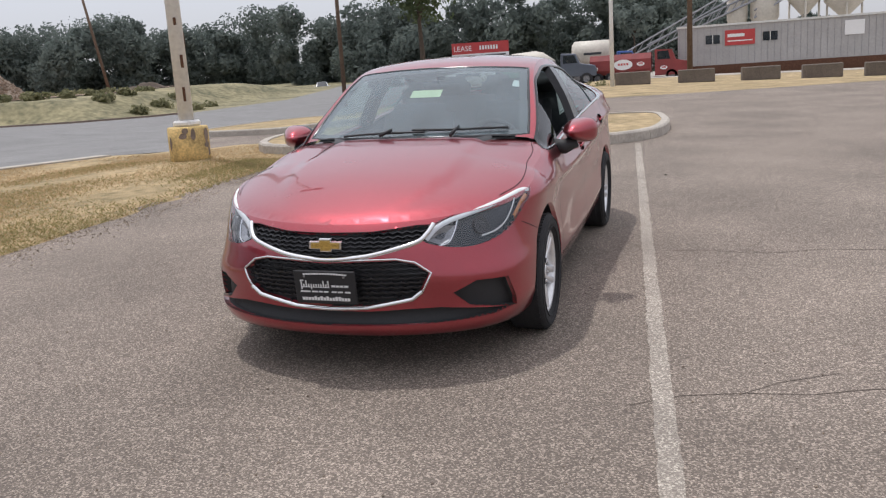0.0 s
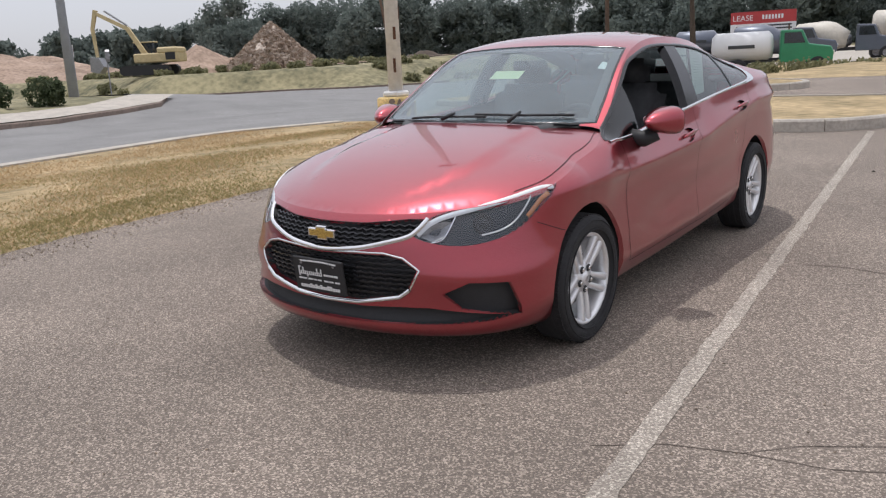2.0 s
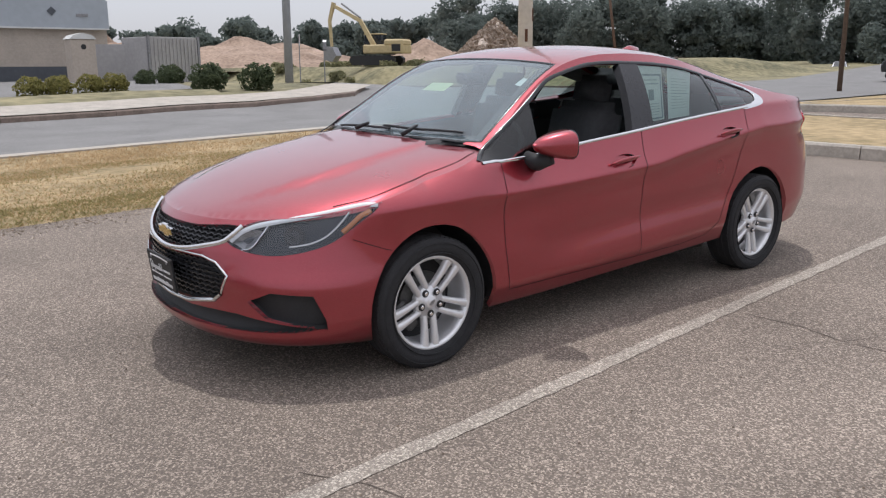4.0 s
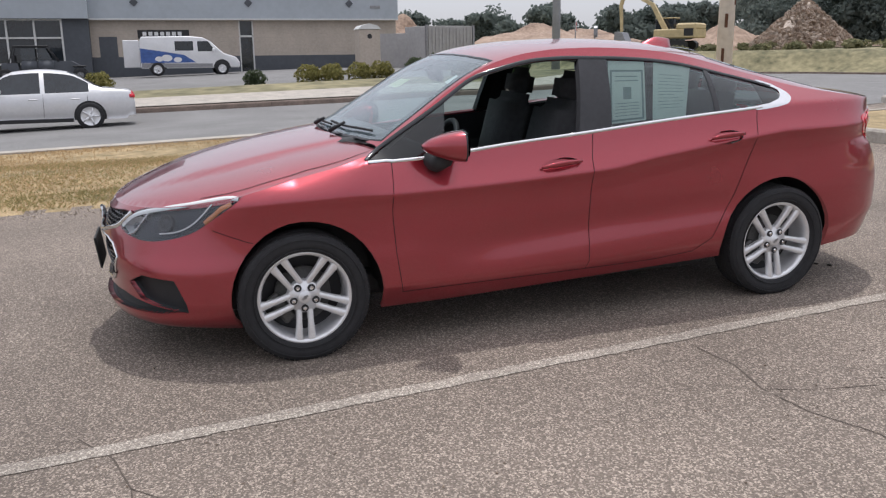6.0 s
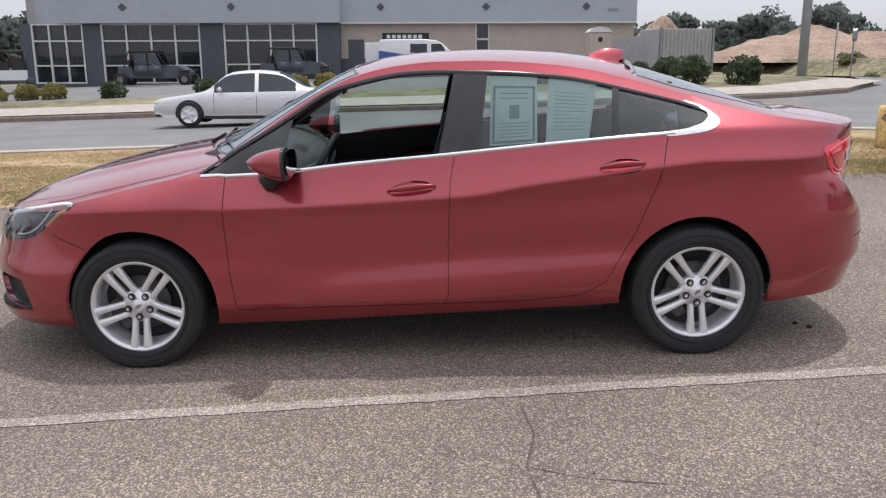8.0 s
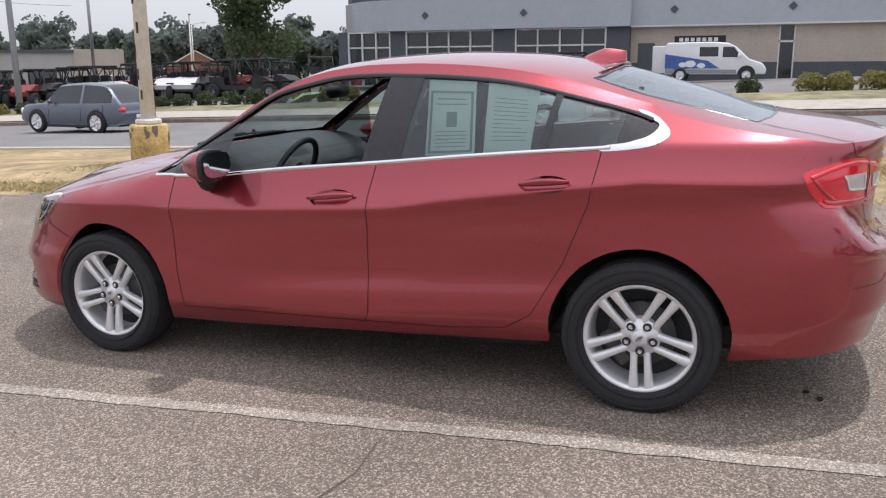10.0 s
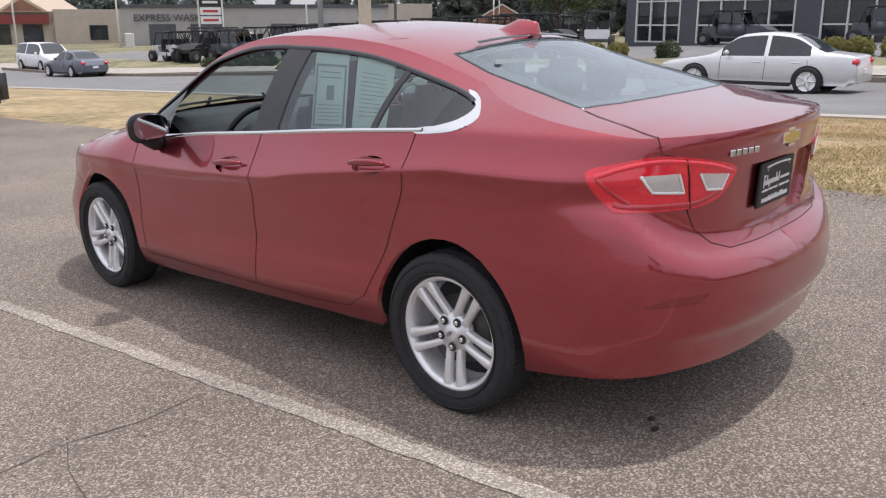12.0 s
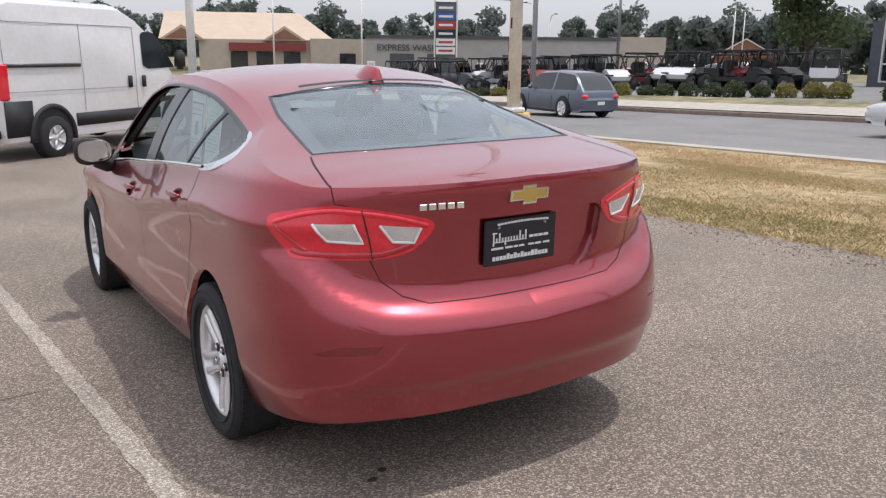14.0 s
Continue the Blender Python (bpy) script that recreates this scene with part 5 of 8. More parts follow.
    c, tilt = Vector((0.36, -0.50, 0.89)), Matrix.Rotation(radians(-28), 3, "X")
    tube(bm, [c + tilt @ Vector((0.185 * math.cos(2 * math.pi * i / n), 0, 0.185 * math.sin(2 * math.pi * i / n))) for i in range(n + 1)], 0.016, 8)
    wheel_o = part("steering_wheel", bm, M["black"], car, "black three-spoke steering wheel", True)
    bm = bmesh.new()
    lathe(bm, [(0.0, 0.02), (0.06, 0.012), (0.07, -0.03)], 20, "y")
    bmesh.ops.transform(bm, matrix=Matrix.Translation(c) @ tilt.to_4x4(), verts=bm.verts)
    for a in (0, math.pi, -math.pi / 2):
        tube(bm, [c + tilt @ Vector((0.05 * math.cos(a), 0, 0.05 * math.sin(a))), c + tilt @ Vector((0.18 * math.cos(a), 0, 0.18 * math.sin(a)))], 0.018, 6)
    tube(bm, [c, c + Vector((0, -0.25, -0.10))], 0.04, 8)
    part("steering_hub", bm, M["dash"], wheel_o)
    def seat(x, y, w):
        bm = bmesh.new()
        box(bm, x - w / 2, x + w / 2, y - 0.30, y + 0.22, 0.42, 0.60, 0.06, 3)
        st = part("seat_cushion", bm, M["cloth"], car, "black cloth seat", True)
        bm = bmesh.new()
        box(bm, -w / 2, w / 2, -0.085, 0.085, 0.0, 0.64, 0.07, 3, m=pose(x, y + 0.18, 0.52, -16))
        part("seat_back", bm, M["cloth"], st, "", True)
        for dx in ([0] if w < 0.7 else [-0.38, 0, 0.38]):
            bm = bmesh.new()
            box(bm, -0.14, 0.14, -0.06, 0.06, 0.0, 0.20, 0.05, 3, m=pose(x + dx, y + 0.365, 1.095, -12))
            for q in (-0.05, 0.05):
                tube(bm, [(x + dx + q, y + 0.365, 1.06), (x + dx + q, y + 0.39, 1.14)], 0.007, 6)
            part("headrest", bm, M["cloth"], st, "", True)
    seat(0.36, -0.10, 0.54)
    seat(-0.36, -0.10, 0.54)
    seat(0.0, 0.88, 1.25)
    bm = bmesh.new()
    box(bm, -0.58, 0.58, 1.33, 1.80, 1.06, 1.09, 0.01)
    part("parcel_shelf", bm, M["dash"], car)
    bm = bmesh.new()
    box(bm, -0.10, 0.10, -0.14, 0.40, 0.42, 0.66, 0.03, 2)
    part("centre_console", bm, M["dash"], car)
    bm = bmesh.new()
    box(bm, -0.12, 0.12, -0.015, 0.015, -0.035, 0.035, 0.014, 2, m=pose(0.02, -0.40, 1.285, 12))
    tube(bm, [(0.02, -0.42, 1.29), (0.02, -0.46, 1.32)], 0.01, 6)
    part("rear_view_mirror", bm, M["black"], car, "", True)
    # papers behind the rear side window
    def paper(pts, host, bars_in, sd=1):
        bm = bmesh.new()
        def w(a, b, o):
            p = [Vector((0.615 + 0.05 * (1.35 - z) / 0.33, y, z)) for y, z in pts]
            q = p[0].lerp(p[1], a).lerp(p[3].lerp(p[2], a), b) + Vector((o, 0, 0))
            return Vector((sd * q.x, q.y, q.z))
        bm.faces.new([bm.verts.new(w(a, b, 0)) for a, b in ((0, 0), (1, 0), (1, 1), (0, 1))])
        sh = part("window_paper", bm, M["paper"], host, "printed sheet taped behind the window")
        for a0, a1, b0, b1 in bars_in:
            bm = bmesh.new()
            bm.faces.new([bm.verts.new(w(a, b, 0.002)) for a, b in ((a0, b0), (a1, b0), (a1, b1), (a0, b1))])
            part("print_bar", bm, M["print"], sh)
    random.seed(5)
    frame_bars = [(0.05, 0.95, 0.14, 0.17), (0.05, 0.95, 0.94, 0.97), (0.05, 0.10, 0.17, 0.94), (0.90, 0.95, 0.17, 0.94), (0.2, 0.8, 0.24, 0.255), (0.18, 0.82, 0.31, 0.325), (0.4, 0.62, 0.42, 0.62)]
    frame_bars += [(0.18, 0.82, 0.68 + 0.05 * k, 0.69 + 0.05 * k) for k in range(5)]
    paper([(0.384, 1.347), (0.604, 1.336), (0.600, 1.025), (0.368, 1.015)], car, frame_bars)
    paper([(0.660, 1.330), (0.890, 1.300), (0.850, 1.032), (0.640, 1.024)], car, [(0.15, random.uniform(0.6, 0.9), 0.2 + 0.06 * k, 0.208 + 0.06 * k) for k in range(11)])
    # windscreen stickers, wipers
    def sticker(x0, x1, y0, y1, m):
        bm = bmesh.new()
        bm.faces.new([bm.verts.new(top(x, y) - Vector((0, -0.004, 0.008))) for x, y in ((x0, y0), (x1, y0), (x1, y1), (x0, y1))])
        part("windscreen_sticker", bm, m, car, "pale sticker inside the glass")
    sticker(-0.115, 0.085, -0.655, -0.575, mat("pale_green_sticker", (0.62, 0.72, 0.42), 0.6, scale=20, vary=0.08))
    sticker(0.515, 0.575, -0.51, -0.445, M["paper"])
    for pts in ([(-0.42, -1.035), (-0.1, -1.05), (0.10, -1.045)], [(0.02, -1.03), (0.3, -1.01), (0.58, -0.93)]):
        bm = bmesh.new()
        run = smooth_loop([(a, b + 0.022) for a, b in pts], 6, False)
        tube(bm, [top(a, b) + Vector((0, -0.01, 0.010)) for a, b in run], 0.007, 6)
        wp = part("wiper", bm, M["black"], car, "black wiper blade at rest", True)
        bm = bmesh.new()
        a, b = run[len(run) // 2]
        tube(bm, [top(a, b) + Vector((0, -0.01, 0.03)), top(pts[0][0] + 0.25, -1.06) + Vector((0, -0.02, 0.018))], 0.008, 6, 0.012)
        part("wiper_arm", bm, M["black"], wp, "", True)
    # plates and badges
    def plate(y, zc, tilt, sgn, x0=0.0):
        m = pose(x0, y, zc, tilt, 0, 0 if sgn < 0 else 180)
        bm = bmesh.new()
        box(bm, -0.155, 0.155, -0.006, 0.006, -0.082, 0.082, 0.004, 1, m=m)
        pl = part("dealer_plate", bm, M["black"], car, "black dealer plate with small white lettering bars")
        random.seed(3)
        rows = [(-0.105 + 0.014 * k, -0.094 + 0.014 * k, 0.062 + 0.004 * math.sin(math.pi * k / 15), 0.069 + 0.004 * math.sin(math.pi * k / 15)) for k in range(16)]
        rows += [(-0.122 + 0.0125 * k, -0.1165 + 0.0125 * k, 0.000 - 0.010 * (k in (0, 4)), 0.017 + 0.017 * (k in (0, 2, 9, 11))) for k in range(12)]
        rows += [(-0.122, 0.022, 0.000, 0.003), (-0.125, -0.106, 0.033, 0.037), (0.034, 0.052, 0.004, 0.013), (0.056, 0.072, 0.004, 0.013), (0.076, 0.094, 0.004, 0.013), (0.098, 0.118, 0.004, 0.013)]
        rows += [(x, x + w, -0.024, -0.017) for x, w in ((-0.128, 0.05), (-0.068, 0.03), (-0.032, 0.018), (-0.008, 0.022), (0.032, 0.024), (0.062, 0.026), (0.098, 0.028))]
        rows += [(-0.122 + 0.0153 * k, -0.110 + 0.0153 * k, -0.064, -0.050 + 0.006 * (k in (4, 6, 8, 11, 12))) for k in range(16)]
        for a0, a1, b0, b1 in rows:
            bm = bmesh.new()
            box(bm, a0, a1, -0.0085, -0.005, b0, b1, m=m)
            part("plate_bar", bm, M["plate_white"], pl)
        for x in (-0.10, 0.10):
            bm = bmesh.new()
            lathe(bm, [(0.006, 0), (0.006, -0.010), (0.0, -0.011)], 10, "y")
            bmesh.ops.transform(bm, matrix=m @ Matrix.Translation((x, 0, 0.055)), verts=bm.verts)
            part("plate_screw", bm, M["steel"], pl)
    plate(-2.304, 0.462, 6, -1)
    plate(2.222, 0.853, 4, 1, 0.012)
    def badge(y, z, tilt, rz, x0=0.0, k=1.0):
        m = pose(x0, y, z, tilt, 0, rz)
        poly = [(-0.085, -0.018), (-0.028, -0.018), (-0.032, -0.032), (0.026, -0.032), (0.030, -0.018), (0.078, -0.018), (0.085, 0.018), (0.028, 0.018), (0.032, 0.032), (-0.026, 0.032), (-0.030, 0.018), (-0.078, 0.018)]
        bm = bmesh.new()
        prism(bm, [(a * k, b * k) for a, b in poly], -0.010, 0.004, "y")
        bmesh.ops.transform(bm, matrix=m, verts=bm.verts)
        b = part("badge", bm, M["chrome"], car, "gold cross-shaped badge with a chrome rim")
        bm = bmesh.new()
        prism(bm, [(a * k * 0.88, b2 * k * 0.78) for a, b2 in poly], -0.0125, 0, "y")
        bmesh.ops.transform(bm, matrix=m, verts=bm.verts)
        part("badge_face", bm, M["gold"], b)
    badge(-2.262, 0.655, 12, 0)
    badge(2.262, 1.018, -4, 180, 0.008)
    for k in range(5):
        bm = bmesh.new()
        box(bm, -0.013, 0.013, -0.006, 0.002, -0.011, 0.011, 0.002, m=pose(0.405 - 0.031 * k, 2.222 + 0.0075 * k, 1.006, 0, 0, 180 - 12))
        part("model_letter", bm, M["chrome"], car, "chrome letter bar")
    for k in range(2):
        bm = bmesh.new()
        box(bm, -0.009, 0.009, -0.006, 0.002, -0.011, 0.011, 0.002, m=pose(-0.385 - 0.024 * k, 2.215 - 0.006 * k, 1.008, 0, 0, 180 + 12))
        part("model_letter", bm, M["chrome"], car, "chrome letter bar")
    return car


make_sedan()

# ---- lot: paint, cracks, islands ----
ribbon("parking_line", [(1.843, -6.0), (0.692, 7.4)], 0.088, 0.0035, M["line"], "worn white parking line on asphalt", 0.35, "road marking")
random.seed(11)


def crack(a, b, w, seed):
    random.seed(seed)
    a, b = Vector(a), Vector(b)
    n = int((b - a).length / 0.25)
    s = Vector((-(b - a).y, (b - a).x)).normalized()
    pts = [a.lerp(b, i / n) + s * random.uniform(-0.05, 0.05) for i in range(n + 1)]
    for k in range(2, n, 5):
        q = pts[k] + (b - a).normalized() * random.uniform(0.15, 0.5) + s * random.choice((-1, 1)) * random.uniform(0.15, 0.45)
        mid = pts[k].lerp(q, 0.5) + Vector((random.uniform(-0.05, 0.05), random.uniform(-0.05, 0.05)))
        if a.x < 12 and abs(q.x) < 7:
            ribbon("asphalt_crack", [tuple(pts[k]), tuple(mid), tuple(q)], w * 0.5, 0.0025, M["seam"], "thin side branch of a crack in the asphalt", 1.6, "crack")
    ribbon("asphalt_crack", [tuple(p) for p in pts], w * 0.7, 0.002, M["seam"], "thin dark crack in the asphalt", 1.6, "crack")


crack((1.36, -2.32), (5.4, -1.05), 0.009, 1)
crack((1.45, 0.40), (9, 1.3), 0.011, 2)
crack((1.3, 8.0), (20, 12.2), 0.03, 4)
for k, (x, y) in enumerate([(0.54, 2.05), (0.48, 2.0), (1.25, 4.1)]):
    bm = bmesh.new()
    bmesh.ops.create_icosphere(bm, subdivisions=2, radius=0.013)
    for v in bm.verts:
        v.co = Vector((v.co.x * 1.5, v.co.y, v.co.z * 0.5)) * (1 + 0.4 * noise.noise(v.co * 60 + Vector((k, 0, 0))))
    ob = link("pebble", bm, M["crack"])
    ob.location = on(x, y, 0.005)
    tagged(ob, "small dark pebble lying on the asphalt", "pebble", "loose pebbles")
ISLE_A = smooth_loop([(-5.4, 6.75), (-3.2, 6.75), (-1.1, 6.93), (0.15, 7.2), (0.85, 8.0), (1.07, 9.2), (1.0, 10.8), (0.6, 12.2), (-1.05, 11.95), (-2.6, 11.6), (-5.2, 11.2), (-6.2, 9.2)], 4)
ISLE_B = smooth_loop([(-12.4, 15.4), (-8, 14.2), (-4.4, 15.1), (-2.6, 16.5), (-2.6, 18.3), (-4, 19.4), (-9, 21), (-13.4, 25.2), (-13.6, 21)], 4)
for nm, lp in (("kerb_island", ISLE_A), ("kerb_island", ISLE_B)):
    kerb(nm, lp + lp[:1], 0.16, 0.17, M["concrete"], "stained concrete kerb round a grass island")
    c = Vector((sum(p[0] for p in lp) / len(lp), sum(p[1] for p in lp) / len(lp)))
    drape("island_grass", [tuple(Vector(p).lerp(c, 0.16 / max(0.5, (Vector(p) - c).length))) for p in lp], 0.15, 0.5, M["dry"], "dry grass inside the kerb island", "grass")
drape("field_edge", [(60, 42.1), (9, 33.1), (2.7, 27.6), (-1.5, 24.4), (-5, 22.6), (-9, 26.1), (-13.9, 26.1), (-19, 60), (70, 60)], 0.0, 1.5, M["dry"], "dry grass strip behind the lot", "grass")
drape("yard", [(70, 60), (-19, 60), (-30, 90), (-20, 110), (90, 110)], 0.02, 3.0, M["concrete"], "dusty pale works yard", "yard")
drape("dealer_lot", [(-25.2, -60), (-25.6, -20), (-25.6, 4), (-27, 9), (-44, 12), (-62, 12), (-62, -60)], 0.02, 1.5, M["road"], "grey asphalt display lot", "parking lot")
drape("clay_ground", [(-58, 58), (-52, 62), (-60, 110), (-150, 110), (-170, 50), (-120, 34), (-86, 52)], 0.03, 3.0, M["clay"], "bare reddish clay on a building site", "earth")
drape("sidewalk_grass", [(x - 2.0, y) for x, y in FAR[:8]] + [(-25.6, 9), (-25.6, 4), (-25.6, -20), (-25.2, -60)], 0.10, 1.0, M["turf"], "thin grass strip behind the sidewalk", "grass")
kerb("back_kerb", [(-39.5, 54), (-44.5, 47), (-50, 46), (-60, 36.5), (-75, 40), (-110, 24)], 0.3, 0.15, M["kerb_dark"], "dark kerb across the junction")


# ---- grass blades ----
def blades(name, poly, n, h, material, label, seed):
    rng = np.random.default_rng(seed)
    P = np.array(poly)
    lo, hi = P.min(0), P.max(0)
    q = rng.uniform(lo, hi, (n * 3, 2))
    hit = np.zeros(len(q), bool)
    for (xi, yi), (xj, yj) in zip(P, np.roll(P, 1, 0)):
        hit ^= ((yi > q[:, 1]) != (yj > q[:, 1])) & (q[:, 0] < (xj - xi) * (q[:, 1] - yi) / (yj - yi + 1e-12) + xi)
    patch = 0.55 + 0.3 * np.sin(q[:, 0] * 1.9 + 2 * np.sin(q[:, 1] * 0.7)) + 0.3 * np.sin(q[:, 1] * 1.3 + 1.5 * np.sin(q[:, 0] * 1.1))
    q = q[hit & (rng.random(len(q)) < patch)][:n]
    m = len(q)
    a, b, l = rng.uniform(0, 6.283, m), rng.uniform(0, 6.283, m), h * rng.uniform(0.5, 1.25, m)
    w, lean = 0.006 + 0.004 * rng.random(m), rng.uniform(0.6, 1.8, m) * l
    z = np.array([terrain(x, y) + 0.01 for x, y in q])
    vs = np.stack([np.stack([q[:, 0] - w * np.cos(a), q[:, 1] - w * np.sin(a), z], 1), np.stack([q[:, 0] + w * np.cos(a), q[:, 1] + w * np.sin(a), z], 1),
                   np.stack([q[:, 0] + lean * np.cos(b), q[:, 1] + lean * np.sin(b), z + l], 1)], 1).reshape(-1, 3)
    me = bpy.data.meshes.new(name)
    me.from_pydata(vs.tolist(), [], np.arange(3 * m).reshape(-1, 3).tolist())
    me.materials.append(material)
    tagged(new(name, me), label, "grass", kind="stuff")


near_edge = [(-3.41, -7), (-3.75, -4), (-3.95, -1.5), (-4.1, 1), (-4.2, 3), (-4.35, 6), (-4.9, 7.6), (-7.5, 9), (-9.5, 9), (-9.5, -7)]
blades("dry_grass_blades", near_edge, 60000, 0.024, M["blade"], "short dry grass blades on the verge", 1)
blades("green_grass_blades", [(-3.35, -8), (-3.75, -4), (-3.95, -1.5), (-4.1, 1), (-4.2, 3), (-4.35, 6), (-5.3, 6), (-5.1, 1), (-4.6, -4), (-4.2, -8)], 20000, 0.034, M["blade_green"], "greener grass along the verge's edge", 2)
blades("green_grass_blades", [(-4.0, -8), (-4.5, 1), (-5.0, 6), (-9.0, 7), (-9.2, -8)], 26000, 0.03, M["blade_green"], "greener tufts scattered over the dry verge", 5)
blades("far_grass_blades", [(-9.5, -9), (-9.5, 9), (-11.6, 7), (-11.7, -9)], 16000, 0.04, M["blade"], "dry grass near the road", 3)


# ---- loose gravel ----
def gravel(name, spots, r0, r1, label, seed):
    rng = np.random.default_rng(seed)
    vs, fs = [], []
    base = np.array([(1, 0, 0), (-1, 0, 0), (0, 1, 0), (0, -1, 0), (0, 0, 0.8), (0, 0, -0.3)])
    tri = [(0, 2, 4), (2, 1, 4), (1, 3, 4), (3, 0, 4), (2, 0, 5), (1, 2, 5), (3, 1, 5), (0, 3, 5)]
    for x, y in spots:
        r, a = rng.uniform(r0, r1), rng.uniform(0, 6.28)
        q = base * rng.uniform(0.6, 1.25, (6, 1)) * r
        c, s = math.cos(a), math.sin(a)
        z = terrain(x, y) + 0.002
        k = len(vs)
        vs += [(x + c * p[0] - s * p[1], y + s * p[0] + c * p[1], z + p[2]) for p in q]
        fs += [tuple(k + i for i in t) for t in tri]
    me = bpy.data.meshes.new(name)
    me.from_pydata(vs, [], fs)
    me.materials.append(M["gravel"])
    tagged(new(name, me), label, "gravel", kind="stuff")


rng_g = np.random.default_rng(31)
gravel("verge_gravel", [(float(np.interp(y, [-8, -4, -1.5, 1, 3, 6], [-3.38, -3.75, -3.95, -4.1, -4.2, -4.35])) + 0.12 + rng_g.normal() * 0.16, y) for y in rng_g.uniform(-8, 6, 2600)], 0.004, 0.013, "loose stones along the verge's edge", 32)
gravel("lot_gravel", [(x, y) for x, y in zip(rng_g.uniform(-3.6, 6, 5000), rng_g.uniform(-7, 6.5, 5000))], 0.003, 0.0075, "loose grit on the asphalt", 33)


# ---- poles ----
def light_pole(x, y, base_h, r, h, seed):
    p = thing("light_pole", Matrix.Translation(on(x, y)), "weathered white light pole on a chipped yellow concrete base", "light pole", "lot light poles")
    bm = bmesh.new()
    lathe(bm, [(0.0, -0.2), (0.33, -0.2), (0.325, base_h - 0.03), (0.305, base_h), (0.0, base_h + 0.004)], 28, "z")
    for v in bm.verts:
        if abs(v.co.x) + abs(v.co.y) > 0.1:
            v.co += Vector((v.co.x, v.co.y, 0)) * 0.04 * noise.noise(v.co * 4 + Vector((seed, 0, 0)))
    base = part("concrete_base", bm, M["yellow"], p, "chipped yellow concrete base", True)
    random.seed(seed)
    for k in range(16):
        a, z = random.uniform(0, 6.28), random.uniform(0.05, base_h - 0.05)
        bm = bmesh.new()
        w, hh = random.uniform(0.03, 0.10), random.uniform(0.04, 0.16)
        n = 9
        ring = []
        for i in range(n):
            b = 2 * math.pi * i / n
            q = 0.6 + 0.4 * random.random()
            aa, zz = a + w / 0.36 * math.cos(b) * q, min(base_h - 0.01, max(0.01, z + hh * math.sin(b) * q))
            ring.append(bm.verts.new((0.333 * math.cos(aa), 0.333 * math.sin(aa), zz)))
        bm.faces.new(ring)
        part("paint_chip", bm, M["kerb_dark"], base)
    bm = bmesh.new()
    box(bm, -0.17, 0.17, -0.17, 0.17, base_h, base_h + 0.10, 0.03)
    part("pole_foot", bm, M["pole"], p)
    bm = bmesh.new()
    tube(bm, [(0, 0, base_h), (0, 0, h)], r, 14, r * 0.72)
    shaft = part("shaft", bm, M["pole"], p, "", True)
    for k in range(7):
        z = 1.0 + 0.42 * k + random.uniform(-0.1, 0.1)
        a = random.uniform(-1.2, 0.6)
        bm = bmesh.new()
        box(bm, r * 0.8, r + 0.003, -0.018 - 0.012 * random.random(), 0.018, z, z + random.uniform(0.08, 0.26), 0.004, m=Matrix.Rotation(a, 4, "Z"))
        part("rust_mark", bm, M["rust"], shaft)
    bm = bmesh.new()
    box(bm, -0.5, 0.5, -0.16, 0.16, h, h + 0.14, 0.04)
    part("lamp_head", bm, M["steel"], p)
    return p


light_pole(-6.5, 6.3, 0.56, 0.125, 9.0, 1)
light_pole(-7.7, -8.3, 0.64, 0.125, 9.0, 2)


def plain_pole(name, x, y, z, r, h, material, label, arm=0.0, way=0.0, r1=None, category="pole", lean=(0, 0)):
    p = thing(name, pose(x, y, z, 0, 0, way), label, category)
    bm = bmesh.new()
    tube(bm, [(0, 0, -0.5), (lean[0], lean[1], h)], r, 12, r1 or r * 0.75)
    part("shaft", bm, material, p, "", True)
    if arm:
        bm = bmesh.new()
        tube(bm, [(0, 0, h - 0.6), (arm * 0.3, 0, h + 0.1), (arm, 0, h + 0.25)], 0.05, 8)
        part("arm", bm, material, p, "", True)
        bm = bmesh.new()
        box(bm, arm - 0.1, arm + 0.5, -0.14, 0.14, h + 0.18, h + 0.32, 0.05, 2)
        part("lamp_head", bm, M["steel"], p, "", True)
    return p


plain_pole("utility_pole", -33.3, 16.2, 0.4, 0.215, 11, M["galvanised"], "thick grey steel utility pole beside bushes")
plain_pole("street_lamp", -3.08, 40.0, -0.1, 0.12, 9, M["pole"], "white lamp post behind the lot", 1.2, 90, category="street lamp")
plain_pole("utility_pole", 0.75, 46.3, -0.1, 0.17, 11, M["wood"], "brown wooden utility pole behind concrete blocks")
plain_pole("utility_pole", -22.8, 49.6, 0.0, 0.16, 11, M["wood"], "dark wooden utility pole before the woods")
plain_pole("utility_pole", -70, 84, 2.0, 0.2, 13, M["wood"], "leaning wooden utility pole by the woods", lean=(-2.0, -0.6))
plain_pole("street_lamp", -25.8, -31.1, -0.5, 0.15, 10, M["galvanised"], "grey steel pole beside the hedge")
plain_pole("street_lamp", -39.3, -39.2, 0.0, 0.11, 9, M["steel"], "dark lot lamp post")
plain_pole("street_lamp", -14.1, -53.4, -1.4, 0.30, 12, M["pole"], "pale utility pole beyond the van", 0)
for k, (x, y, h) in enumerate([(-50, -62, 7), (-70, -55, 7.5), (-66, -80, 7), (-90, -70, 8), (-28, -75, 8), (-36, -72, 8)]):
    plain_pole("street_lamp", x, y, -1.0, 0.09, h, M["pole"], "pale street lamp with a curved arm", 1.4, 40 * k, category="street lamp")
